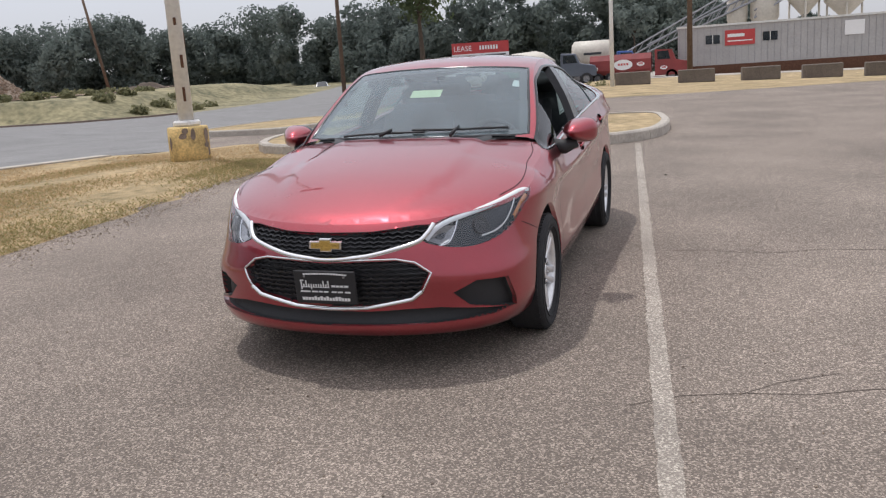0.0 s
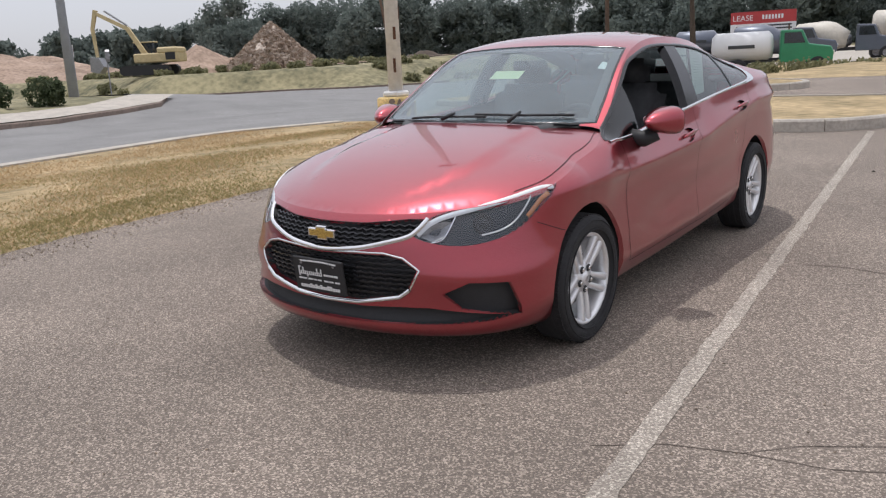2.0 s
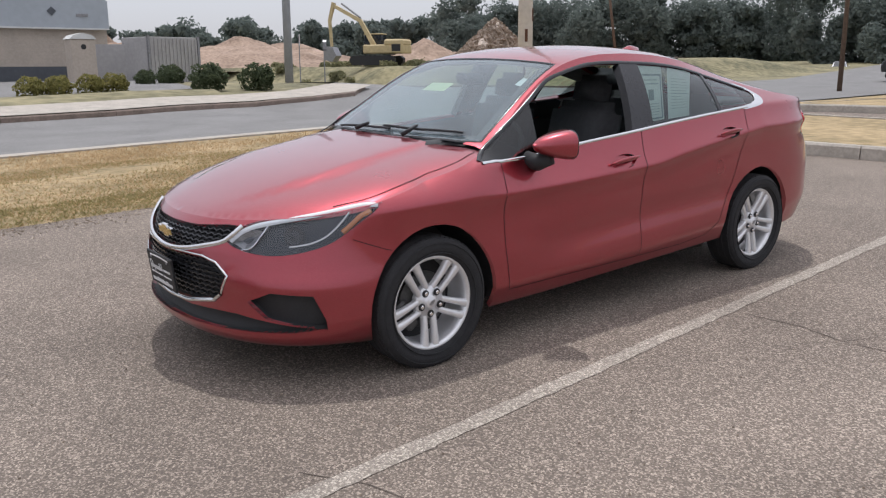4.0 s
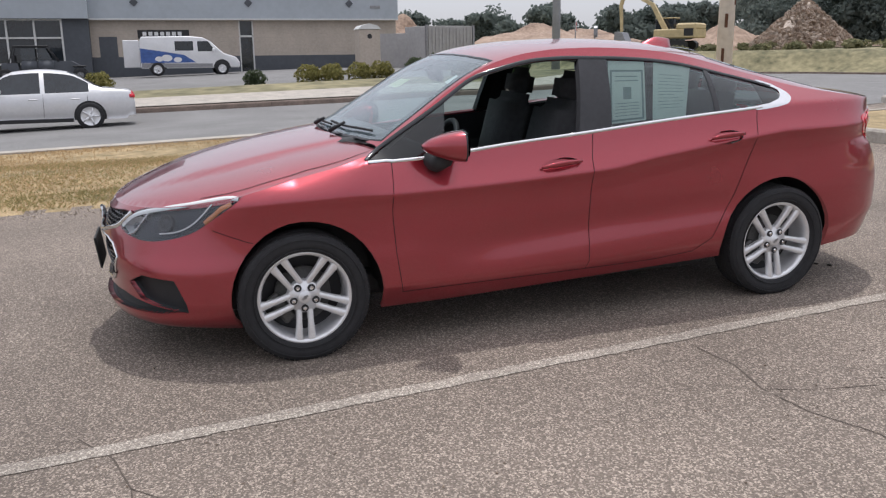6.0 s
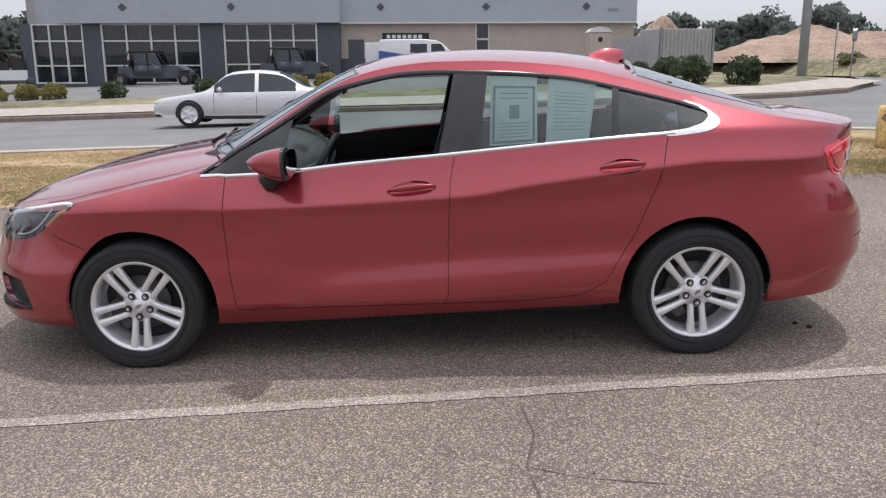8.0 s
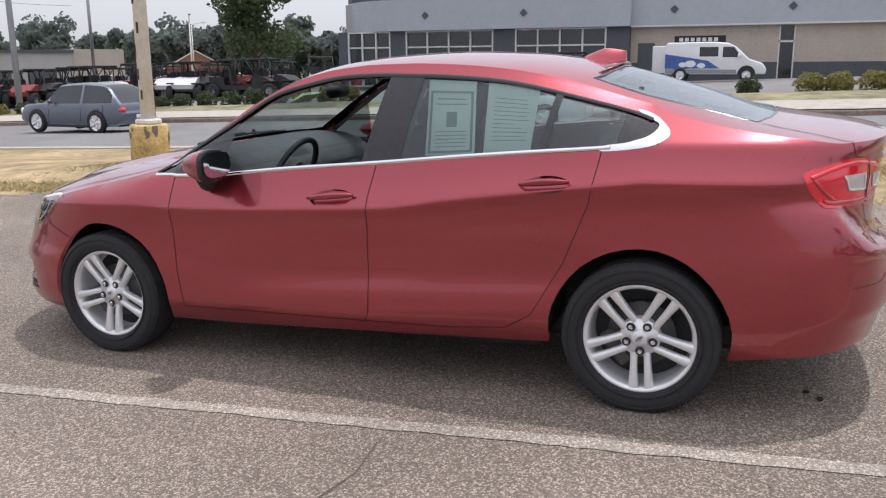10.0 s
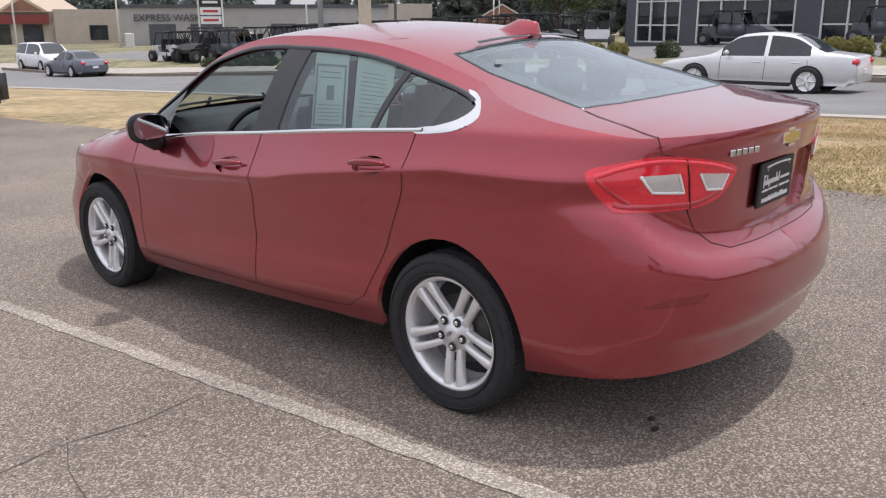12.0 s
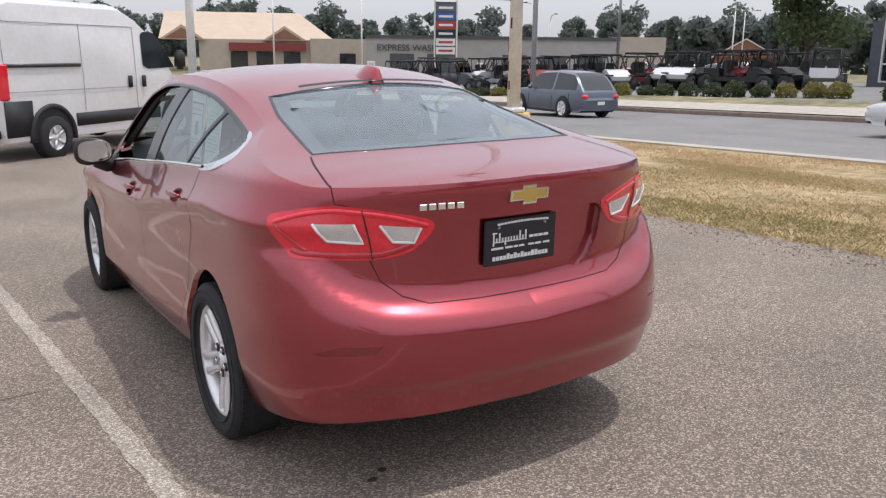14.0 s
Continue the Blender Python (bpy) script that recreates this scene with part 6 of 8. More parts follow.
# wires along the road
for k, (a, b, s) in enumerate([((-14, -53, 8.5), (-45, -110, 9), 0.8), ((-14, -53, 9.2), (-90, -90, 10), 1.2), ((-14, -53, 9.9), (-20, -140, 10), 1.0), ((-70, 84, 14), (-22.8, 49.6, 10.5), 1.2), ((-22.8, 49.6, 10.5), (0.75, 46.3, 10.3), 0.8)]):
    bm = bmesh.new()
    A, B = Vector(a), Vector(b)
    tube(bm, [A.lerp(B, i / 24) - Vector((0, 0, s * 4 * (i / 24) * (1 - i / 24))) for i in range(25)], 0.02, 5)
    tagged(link("overhead_wire", bm, M["black"]), "thin black wire hung between poles", "wire", "overhead wires")


def road_sign(x, y, z, h, kind):
    p = thing("road_sign", pose(x, y, z, 0, 0, 60), "red and white do-not-enter sign on a post" if kind else "back of a road sign on a thin post", "road sign")
    bm = bmesh.new()
    box(bm, -0.03, 0.03, -0.03, 0.03, -0.2, h, 0.01)
    part("post", bm, M["steel"], p)
    bm = bmesh.new()
    if kind:
        box(bm, 0.03, 0.045, -0.32, 0.32, h - 0.66, h, 0.02)
    else:
        box(bm, 0.03, 0.045, -0.28, 0.28, h - 0.56, h, 0.1)
    pl = part("sign_plate", bm, M["plate_white"] if kind else M["steel"], p)
    if kind:
        bm = bmesh.new()
        lathe(bm, [(0.0, 0.052), (0.28, 0.052), (0.28, 0.046)], 28, "x", (0, 0, h - 0.33))
        part("red_disc", bm, M["red_sign"], pl)
        bm = bmesh.new()
        box(bm, 0.052, 0.057, -0.20, 0.20, h - 0.37, h - 0.29)
        part("white_bar", bm, M["plate_white"], pl)


road_sign(-41.8, 21.5, 0.3, 3.05, True)
road_sign(-35.0, 19.2, 0.3, 2.5, False)


# ---- bushes and trees ----
def leaf_ball(vs, fs, c, r, n, size, rng, squash=0.85, hollow=0.55):
    """n leaf clumps, four-cornered, spread through the outer part of a lumpy ball."""
    def unit(a):
        return a / (np.linalg.norm(a, axis=1, keepdims=True) + 1e-9)
    d = unit(rng.normal(size=(n, 3)))
    lump = 1 + 0.14 * np.sin(d[:, 0] * 5 + c[0]) * np.cos(d[:, 1] * 6 + c[1]) + 0.08 * np.sin(d[:, 2] * 9 + c[2])
    q = r * (hollow + (1 - hollow) * rng.random(n) ** 0.5) * lump
    p = np.array(c) + d * q[:, None] * np.array((1, 1, squash))
    u = unit(np.cross(d + rng.normal(size=(n, 3)) * 0.6, rng.normal(size=(n, 3))))
    v = unit(np.cross(u, d + rng.normal(size=(n, 3)) * 0.7))
    s = (size * rng.uniform(0.6, 1.3, n))[:, None]
    k = len(vs)
    vs += np.stack([p - u * s, p + v * s * 0.55, p + u * s, p - v * s * 0.55], 1).reshape(-1, 3).tolist()
    fs += (k + np.arange(4 * n).reshape(-1, 4)).tolist()


def leaf_mesh(name, vs, fs, material):
    me = bpy.data.meshes.new(name)
    me.from_pydata(vs, [], fs)
    me.materials.append(material)
    return me


def bush_kind(r, n, material, seed, squash=0.8):
    rng = np.random.default_rng(seed)
    vs, fs = [], []
    leaf_ball(vs, fs, (0, 0, r * squash * 0.75), r * 0.95, n, r * 0.11, rng, squash, 0.75)
    for k in range(5):
        a = rng.uniform(0, 6.28)
        leaf_ball(vs, fs, (r * 0.45 * math.cos(a), r * 0.45 * math.sin(a), r * 0.7), r * 0.55, n // 6, r * 0.10, rng, 0.9, 0.6)
    return leaf_mesh("bush", vs, fs, material)


BUSH = [bush_kind(1.0, 900, M["bush"], s) for s in (1, 2)]
BUSH_Y = [bush_kind(1.0, 900, M["bush_yellow"], s) for s in (3, 4)]


def bush(x, y, r, yellow=False, z=None, tall=1.0):
    ob = new("bush", random.choice(BUSH_Y if yellow else BUSH))
    ob.matrix_world = pose(x, y, (terrain(x, y) if z is None else z) - 0.05, 0, 0, random.uniform(0, 360)) @ Matrix.Diagonal((r, r, r * tall, 1))
    tagged(ob, "golden-leaved low shrub in a bed" if yellow else "clipped round green shrub in a bed", "shrub", "roadside shrubs")


random.seed(4)
bush(-26.8, 9.3, 0.74, tall=1.0)
bush(-26.6, 11.2, 0.72, tall=1.0)
for x, y, r in ((-32.2, 9.9, 0.6), (-31.2, 9.4, 0.45), (-31.0, 8.4, 0.45), (-30.6, 10.6, 0.4)):
    bush(x, y, r)
bush(-26.6, 1.1, 0.42)
for x, y in ((-26.4, 3.0), (-26.5, 3.9), (-26.4, 4.9), (-26.6, 5.8)):
    bush(x, y, 0.5, True)
for x, y in ((-27.0, -4.2), (-27.0, -5.3), (-27.1, -6.2)):
    bush(x, y, 0.52, True)
for x, y in ((-27.0, -7.6), (-27.0, -8.7), (-27.1, -12.2)):
    bush(x, y, 0.5)
for k in range(22):
    t = k / 21
    x, y = -27.6 + 5.0 * t + random.uniform(-0.2, 0.2), -14.6 - 22.0 * t
    bush(x, y, random.uniform(0.40, 0.52), k in (0, 1, 2, 9, 15, 16), tall=1.0)


def tree(name, x, y, z, h, r, n, material, label, seed, leaf=0.16, trunk=0.16, low=0.3, group=""):
    rng = np.random.default_rng(seed)
    tr = thing(name, Matrix.Translation((x, y, z)), label, "tree", group)
    bm = bmesh.new()
    top_p = Vector((rng.uniform(-0.3, 0.3), rng.uniform(-0.3, 0.3), h * 0.85))
    pts = [Vector((0, 0, -0.3)), Vector((0.05, 0, h * 0.2)), top_p.lerp(Vector((0, 0, h * 0.2)), 0.5), top_p]
    tube(bm, pts, trunk, 8, trunk * 0.25)
    ends = []
    for k in range(9):
        a, b = 2 * math.pi * k / 9 + rng.uniform(-0.3, 0.3), h * rng.uniform(low, 0.75)
        e = Vector((r * 0.75 * math.cos(a) * rng.uniform(0.5, 1), r * 0.75 * math.sin(a) * rng.uniform(0.5, 1), b + h * rng.uniform(0.08, 0.25)))
        s = Vector((0, 0, b))
        tube(bm, [s, s.lerp(e, 0.5) + Vector((0, 0, 0.1 * r)), e], trunk * 0.4, 6, trunk * 0.1)
        ends.append(e)
    part("trunk", bm, M["bark"], tr, "", True)
    vs, fs = [], []
    for e in ends + [top_p, top_p * 0.9, top_p * 0.75]:
        leaf_ball(vs, fs, tuple(e), r * rng.uniform(0.32, 0.5), n // 12, leaf, rng, 0.8, 0.25)
    ob = new("crown", leaf_mesh("crown", vs, fs, material))
    ob.parent = tr
    return tr


def woods(name, spots, material, label, seed, per=300, leaf=0.55):
    """A far belt of trees: many crowns and trunks in one mass."""
    rng = np.random.default_rng(seed)
    vs, fs = [], []
    for x, y, z, h, r in spots:
        for k in range(9):
            a = rng.uniform(0, 6.28)
            q = rng.uniform(0.1, 0.75) * r
            up = rng.uniform(0.3, 0.86) if k < 6 else rng.uniform(0.06, 0.3)
            leaf_ball(vs, fs, (x + q * math.cos(a), y + q * math.sin(a), z + h * up), r * rng.uniform(0.38, 0.66), per // 6, leaf * rng.uniform(0.7, 1.2), rng, 0.9, 0.3)
    tagged(new(name, leaf_mesh(name, vs, fs, material)), label, "woods", kind="stuff")


def belt(a, b, n, h0, h1, z, depth, seed):
    rng = np.random.default_rng(seed)
    A, B = np.array(a, float), np.array(b, float)
    s = np.array((-(B - A)[1], (B - A)[0]))
    s /= np.linalg.norm(s)
    out = []
    for k in range(n):
        p = A + (B - A) * (k + rng.uniform(-0.4, 0.4)) / n + s * rng.uniform(0, depth)
        h = rng.uniform(h0, h1)
        out.append((p[0], p[1], z, h, h * rng.uniform(0.28, 0.42)))
    return out


# distant belts and trees share the leaf colour paled and blued for haze
woods("tree_belt", belt((-118, 92), (-70, 138), 40, 10, 15.5, 1.0, 14, 1), M["leaf_hazed"], "green woods behind the building site, leaf colour paled for haze", 1, 2400, 0.36)
woods("tree_belt", belt((-60, 112), (10, 128), 44, 9.5, 15, 0.0, 16, 2), M["leaf_hazed"], "green woods beyond the road, leaf colour paled for haze", 2, 2400, 0.36)
woods("tree_belt", belt((10, 135), (90, 130), 30, 5, 9, 0.0, 16, 3), M["leaf_hazed"], "trees behind the works, leaf colour paled for haze", 3, 700, 0.55)
woods("far_tree_line", belt((-260, 40), (-120, 120), 60, 9, 15, 0.0, 20, 4), M["leaf_hazed"], "far low tree line", 4, 1000, 0.75)
woods("far_tree_line", belt((-150, -190), (-260, 40), 70, 10, 18, -1.0, 40, 5), M["leaf_hazed"], "far wooded rise", 5, 1000, 0.8)
woods("far_tree_line", belt((40, -260), (-150, -190), 60, 9, 17, -1.0, 40, 6), M["leaf_hazed"], "far trees behind the shops", 6, 1000, 0.8)
woods("tree_belt", belt((-92, -92), (-112, -20), 26, 6, 9.5, -0.5, 14, 7), M["leaf_hazed"], "trees behind the display lot", 7, 700, 0.6)
tree("tree", -88, -59, -0.6, 12.0, 6.2, 5000, M["leaf"], "large round leafy tree behind the display lot", 21, 0.32, 0.35, 0.22)
tree("tree", -96, -42, -0.4, 8.5, 4.0, 2600, M["leaf"], "leafy tree behind the dealership", 22, 0.3, 0.25, 0.25)
tree("tree", -74, -30, 0.0, 9.5, 2.6, 1800, M["leaf"], "slim leafy tree beside the dealership", 23, 0.26, 0.2, 0.25)
tree("tree", -16.0, 47.2, -0.1, 9.5, 4.2, 2600, M["leaf"], "tree with a forked dark trunk by the lot", 24, 0.2, 0.26, 0.55)
tree("tree", 11.5, 31.5, 0.0, 7.6, 3.4, 3600, M["leaf"], "leafy tree leaning over the lot's edge", 25, 0.15, 0.2, 0.5)
tree("tree", -6, 92, 0.0, 8.0, 2.4, 700, M["leaf_hazed"], "thin tree behind the works", 26, 0.3, 0.16, 0.4)
tree("tree", -1, 96, 0.0, 9.0, 2.6, 700, M["leaf_hazed"], "thin tree behind the works", 27, 0.3, 0.16, 0.4)
woods("weeds", [(-42 - 70 * k / 60, 60 + 5 * math.sin(k * 2.1) - 0.05 * k, terrain(-42 - 70 * k / 60, 60) - 0.15, 0.35, 0.95) for k in range(60)], M["weed"], "rough weeds along the junction's far side", 8, 260, 0.22)
woods("weeds", [(x, y, terrain(x, y) - 0.15, 0.35, 0.9) for x, y in [(-60 - 60 * k / 40, 44 + 6 * math.sin(k * 1.7) + 0.2 * k) for k in range(40)]], M["weed"], "rough weeds before the clay heaps", 9, 260, 0.25)
woods("weeds", [(-15 + 12 * k / 14, 43 + 1.5 * math.sin(k * 1.9), -0.1, 0.5, 0.7) for k in range(14)], M["weed"], "weeds beside the parked trucks", 10, 160, 0.13)


# ---- heaps on the building site ----
def heap(name, x, y, z, r, h, material, label, seed, sx=1.0, rocks=0):
    ob = thing(name, Matrix.Translation((x, y, z)), label, "earth heap")
    bm = bmesh.new()
    bmesh.ops.create_grid(bm, x_segments=46, y_segments=46, size=1.0)
    for v in bm.verts:
        d = min(1.0, v.co.length)
        a = math.atan2(v.co.y, v.co.x)
        k = max(0, 1 - d) ** 1.05
        n = noise.fractal(Vector((v.co.x * 3, v.co.y * 3, seed)), 1.0, 2.0, 5)
        v.co = Vector((v.co.x * r * sx * (1 + 0.1 * math.sin(3 * a + seed)), v.co.y * r, h * k * (1 + 0.20 * n) + 0.09 * h * n * (d < 0.95) - 0.3))
    part("mound", bm, material, ob, "", True)
    if rocks:
        rng = np.random.default_rng(seed)
        vs, fs = [], []
        for _ in range(rocks):
            d, a = rng.random() ** 0.6, rng.uniform(0, 6.28)
            p = Vector((r * sx * d * math.cos(a), r * d * math.sin(a), h * max(0, 1 - d) ** 1.05 + rng.uniform(-0.1, 0.15)))
            s = rng.uniform(0.08, 0.26)
            m = Euler(rng.uniform(0, 6, 3)).to_matrix()
            k = len(vs)
            vs += [tuple(p + m @ Vector((i * s, j * s * 0.6, q * s * 0.5))) for i in (-1, 1) for j in (-1, 1) for q in (-1, 1)]
            fs += [tuple(k + i for i in f) for f in ((0, 1, 3, 2), (4, 6, 7, 5), (0, 4, 5, 1), (2, 3, 7, 6), (0, 2, 6, 4), (1, 5, 7, 3))]
        me = bpy.data.meshes.new("rubble")
        me.from_pydata(vs, [], fs)
        me.materials.append(leafy("broken_stone", (0.36, 0.27, 0.20), (0.62, 0.53, 0.45)))
        o2 = new("rubble", me)
        o2.parent = ob
        o2["kind"] = "stuff"


heap("rubble_heap", -66.6, 59.4, 1.6, 5.5, 4.9, M["rubble"], "steep grey-brown heap of broken rubble", 3, 1.0, 4200)
heap("clay_heap", -76, 57, 1.8, 6.5, 3.2, M["clay"], "low reddish clay heap", 5)
heap("clay_heap", -104, 47, 1.4, 16, 4.6, M["clay"], "long heap of reddish clay", 7, 1.2)
heap("clay_heap", -111, 30, 0.8, 10, 6.3, M["clay"], "steep reddish clay heap behind the fence", 9, 1.0)
heap("clay_heap", -122, 62, 1.6, 18, 4.2, M["clay"], "broad low bank of reddish clay", 11, 1.3)
heap("brush_heap", -56, 72, 1.6, 4, 1.6, M["bark"], "dark heap of felled brush", 13, 1.6)

# ---- vehicles in the distance ----
def roller(parent, x, y, r, w, rim=0.62, material=None, name="wheel"):
    bm = bmesh.new()
    lathe(bm, [(r * rim, -w / 2), (r * 0.94, -w / 2), (r, -w * 0.35), (r, w * 0.35), (r * 0.94, w / 2), (r * rim, w / 2)], 24, "x", (x, y, r))
    wh = part(name, bm, M["tyre"], parent, "", True)
    s = 1 if x > 0 else -1
    bm = bmesh.new()
    lathe(bm, [(r * rim, s * w * 0.40), (r * rim * 0.9, s * w * 0.30), (r * rim * 0.35, s * w * 0.26), (r * rim * 0.25, s * w * 0.42), (0.0, s * w * 0.44)], 20, "x", (x, y, r))
    for k in range(5):
        a = 2 * math.pi * k / 5
        c, sn = math.cos(a), math.sin(a)
        tube(bm, [(x + s * w * 0.38, y + r * 0.15 * c, r + r * 0.15 * sn), (x + s * w * 0.40, y + r * rim * 0.92 * c, r + r * rim * 0.92 * sn)], r * 0.07, 5)
    part("rim", bm, material or M["alloy"], wh, "", True)


def quad(bm, *p):
    bm.faces.new([bm.verts.new(v) for v in p])


def road_car(name, m, L, W, H, belt_z, hood_z, cab, paint, label, tail_z=None, category="car", group="", wb=None, tyre_r=0.33):
    """A car seen far off: one lofted skin, cut into body and panes, with lamps and wheels. Front to -y."""
    car = thing(name, m, label, category, group)
    h, w, tz = L / 2, W / 2, tail_z or belt_z
    b0, t0, t1, b1 = cab
    b1 = min(b1, h - 0.14)
    top_k = [(-h, 0.58), (-h + 0.05, 0.68), (-h + 0.25, hood_z - 0.05), (-h + 0.6, hood_z), (b0, belt_z + 0.02), (t0, H - 0.05), ((t0 + t1) / 2, H), (t1, H - 0.06), (b1, tz + 0.03), (h - 0.06, tz - 0.06), (h, 0.68)]
    roof_z = curve(*top_k)
    mid = (t0 + t1) / 2 + 0.05
    ys = sorted(set([round(v, 3) for v in list(np.linspace(-h, -h + 0.3, 5)) + list(np.linspace(-h + 0.45, b0 - 0.1, 4)) + list(np.linspace(b0, t0, 6)) + list(np.linspace(t0 + 0.12, mid - 0.05, 4)) + list(np.linspace(mid + 0.05, t1 - 0.10, 4))
                     + list(np.linspace(t1, b1, 6)) + list(np.linspace(max(b1 + 0.05, h - 0.3), h, 5))]))
    G = []
    for y in ys:
        wy = w * (1 - 0.17 * (abs(y) / h) ** 7)
        zr = roof_z(y)
        zb = min(belt_z + 0.04 * y / h, zr - 0.02)
        k = max(0.0, (zr - zb) / (H - belt_z))
        wt = wy * 0.90 + (w * 0.70 - wy * 0.90) * min(1.0, k)
        low = 0.24 if abs(y) < h - 0.2 else 0.32
        half = [(wy * 0.90, low), (wy * 0.985, low + 0.12), (wy, 0.52), (wy * 0.995, min(0.68, zb - 0.10)), (wy * 0.97, zb - 0.05), (wy * 0.93, zb), (wt, zr - 0.075 * min(1, k)), (wt * 0.86, zr - 0.018 * min(1, k)), (wt * 0.45, zr + 0.004), (0.0, zr + 0.008)]
        G.append([(x, y, z) for x, z in half] + [(-x, y, z) for x, z in half[-2::-1]])
    n = len(G[0])
    kinds = {}
    for i in range(len(ys) - 1):
        yc = (ys[i] + ys[i + 1]) / 2
        for j in range(n - 1):
            jj = min(j, n - 2 - j)
            kind = "body"
            if jj == 5 and b0 + 0.38 * (t0 - b0) < yc < b1 - 0.38 * (b1 - t1) and abs(yc - mid) > 0.045:
                kind = ("left" if j < 9 else "right") + ("_front" if yc < mid else "_rear")
            elif jj >= 7 and b0 < yc < t0:
                kind = "windscreen"
            elif jj >= 7 and t1 + 0.04 < yc < b1 - 0.02:
                kind = "rear_window"
            kinds.setdefault(kind, []).append((i, j))
    for kind, cells in kinds.items():
        vs, fs, idx = [], [], {}
        for i, j in cells:
            f = []
            for q in ((i, j), (i, j + 1), (i + 1, j + 1), (i + 1, j)):
                if q not in idx:
                    idx[q] = len(vs)
                    vs.append(G[q[0]][q[1]])
                f.append(idx[q])
            fs.append(f[::-1])
        if kind == "body":
            for i in (0, len(ys) - 1):
                fs.append([idx[(i, j)] for j in range(n)][::1 if i else -1])
            for i in range(len(ys) - 1):
                fs.append([idx[(i, 0)], idx[(i, n - 1)], idx[(i + 1, n - 1)], idx[(i + 1, 0)]][::-1])
        nm = "body" if kind == "body" else kind if "w" in kind[:1] or kind == "rear_window" else "side_window"
        me = bpy.data.meshes.new(nm)
        me.from_pydata(vs, [], fs)
        me.materials.append(paint if kind == "body" else M["dark_glass"])
        me.polygons.foreach_set("use_smooth", [len(p.vertices) == 4 for p in me.polygons])
        new(nm, me).parent = car
    wbv = wb or L * 0.58
    r = tyre_r
    for s in (1, -1):
        for y in (-wbv / 2 - 0.05, wbv / 2 - 0.05):
            roller(car, s * (w - 0.045), y, r, 0.20, 0.70)
            bm = bmesh.new()
            lathe(bm, [(r * 0.9, s * (w + 0.004)), (r + 0.045, s * (w + 0.004)), (r + 0.05, s * (w - 0.05))], 24, "x", (0, y, r))
            for v in bm.verts:
                v.co.z = max(v.co.z, 0.25)
            part("wheel_arch", bm, M["black"], car)
        for bx0, bx1, by0, by1, bz0, bz1, nm, mt in ((0.50, 0.86, -h - 0.005, -h + 0.22, 0.60, hood_z - 0.13, "headlight", M["plate_white"]), (0.60, 0.87, h - 0.16, h + 0.006, 0.72, tz - 0.10, "tail_light", TAIL_RED)):
            bm = bmesh.new()
            box(bm, min(s * w * bx0, s * w * bx1), max(s * w * bx0, s * w * bx1), by0, by1, bz0, max(bz0 + 0.08, bz1), 0.035, 2)
            part(nm, bm, mt, car, "", True)
        bm = bmesh.new()
        box(bm, s * (w + 0.07) - 0.085, s * (w + 0.07) + 0.085, b0 + 0.42, b0 + 0.54, belt_z + 0.0, belt_z + 0.14, 0.035, 2)
        part("wing_mirror", bm, paint, car, "", True)
        for y in (mid - 0.22, min(b1 - 0.5, mid + 0.72)):
            bm = bmesh.new()
            box(bm, s * (w * 0.985) - 0.02, s * (w * 0.985) + 0.02, y - 0.10, y + 0.10, belt_z - 0.16, belt_z - 0.125, 0.012)
            part("door_handle", bm, paint, car)
    for s in (1, -1):
        for y in (b0 + 0.30, mid, min(b1 - 0.15, mid + 1.0)):
            bm = bmesh.new()
            tube(bm, [(s * w * 0.985, y - 0.02, 0.34), (s * w * 1.001, y, 0.54), (s * w * 0.997, y, 0.70), (s * w * 0.955, y, belt_z - 0.02)], 0.007, 4)
            part("door_gap", bm, M["black"], car)
        bm = bmesh.new()
        box(bm, s * w * 0.95 - 0.04, s * w * 0.95 + 0.04, -wbv / 2 + 0.34, wbv / 2 - 0.44, 0.20, 0.29, 0.015)
        part("sill", bm, M["black"], car)
    for x0, y0, y1, z0, z1, nm, mt in ((0.52, -h - 0.014, -h + 0.05, 0.36, 0.54, "grille", M["black"]), (0.70, -h - 0.01, -h + 0.12, 0.26, 0.33, "lower_grille", M["black"])):
        bm = bmesh.new()
        box(bm, -w * x0, w * x0, y0, y1, z0, z1, 0.02)
        part(nm, bm, mt, car)
    bm = bmesh.new()
    box(bm, -0.16, 0.16, h - 0.03, h + 0.012, 0.52, 0.64, 0.005)
    part("number_plate", bm, M["plate_white"], car)
    return car


def ground_pose(x, y, way, dz=0.0):
    return pose(x, y, terrain(x, y) + dz, 0, 0, way)


# headings: 0 faces -y (north along the road)
road_car("silver_sedan", ground_pose(-18.7, -5.2, 3, 0.02), 4.85, 1.82, 1.47, 0.90, 0.80, (-1.10, -0.35, 0.90, 1.68), M["silver"], "silver-white sedan driving on the road", 0.98, group="traffic")
road_car("grey_suv", ground_pose(-18.9, -20.4, -3, 0.02), 4.70, 1.86, 1.68, 0.99, 0.96, (-1.15, -0.40, 1.55, 2.22), M["slate"], "slate-grey sport utility vehicle driving on the road", group="traffic", category="sport utility vehicle", tyre_r=0.375)
road_car("white_minivan", ground_pose(-20.5, -52.0, 180, 0.02), 5.05, 1.98, 1.75, 1.05, 0.95, (-1.6, -0.75, 2.1, 2.35), M["white"], "white minivan driving on the road", group="traffic", category="minivan")
road_car("silver_minivan", pose(-49.6, 102.7, 0.1, 0, 0, 25), 5.0, 1.95, 1.75, 1.05, 0.95, (-1.6, -0.75, 2.1, 2.35), M["silver"], "silver minivan far up the road", group="traffic", category="minivan")
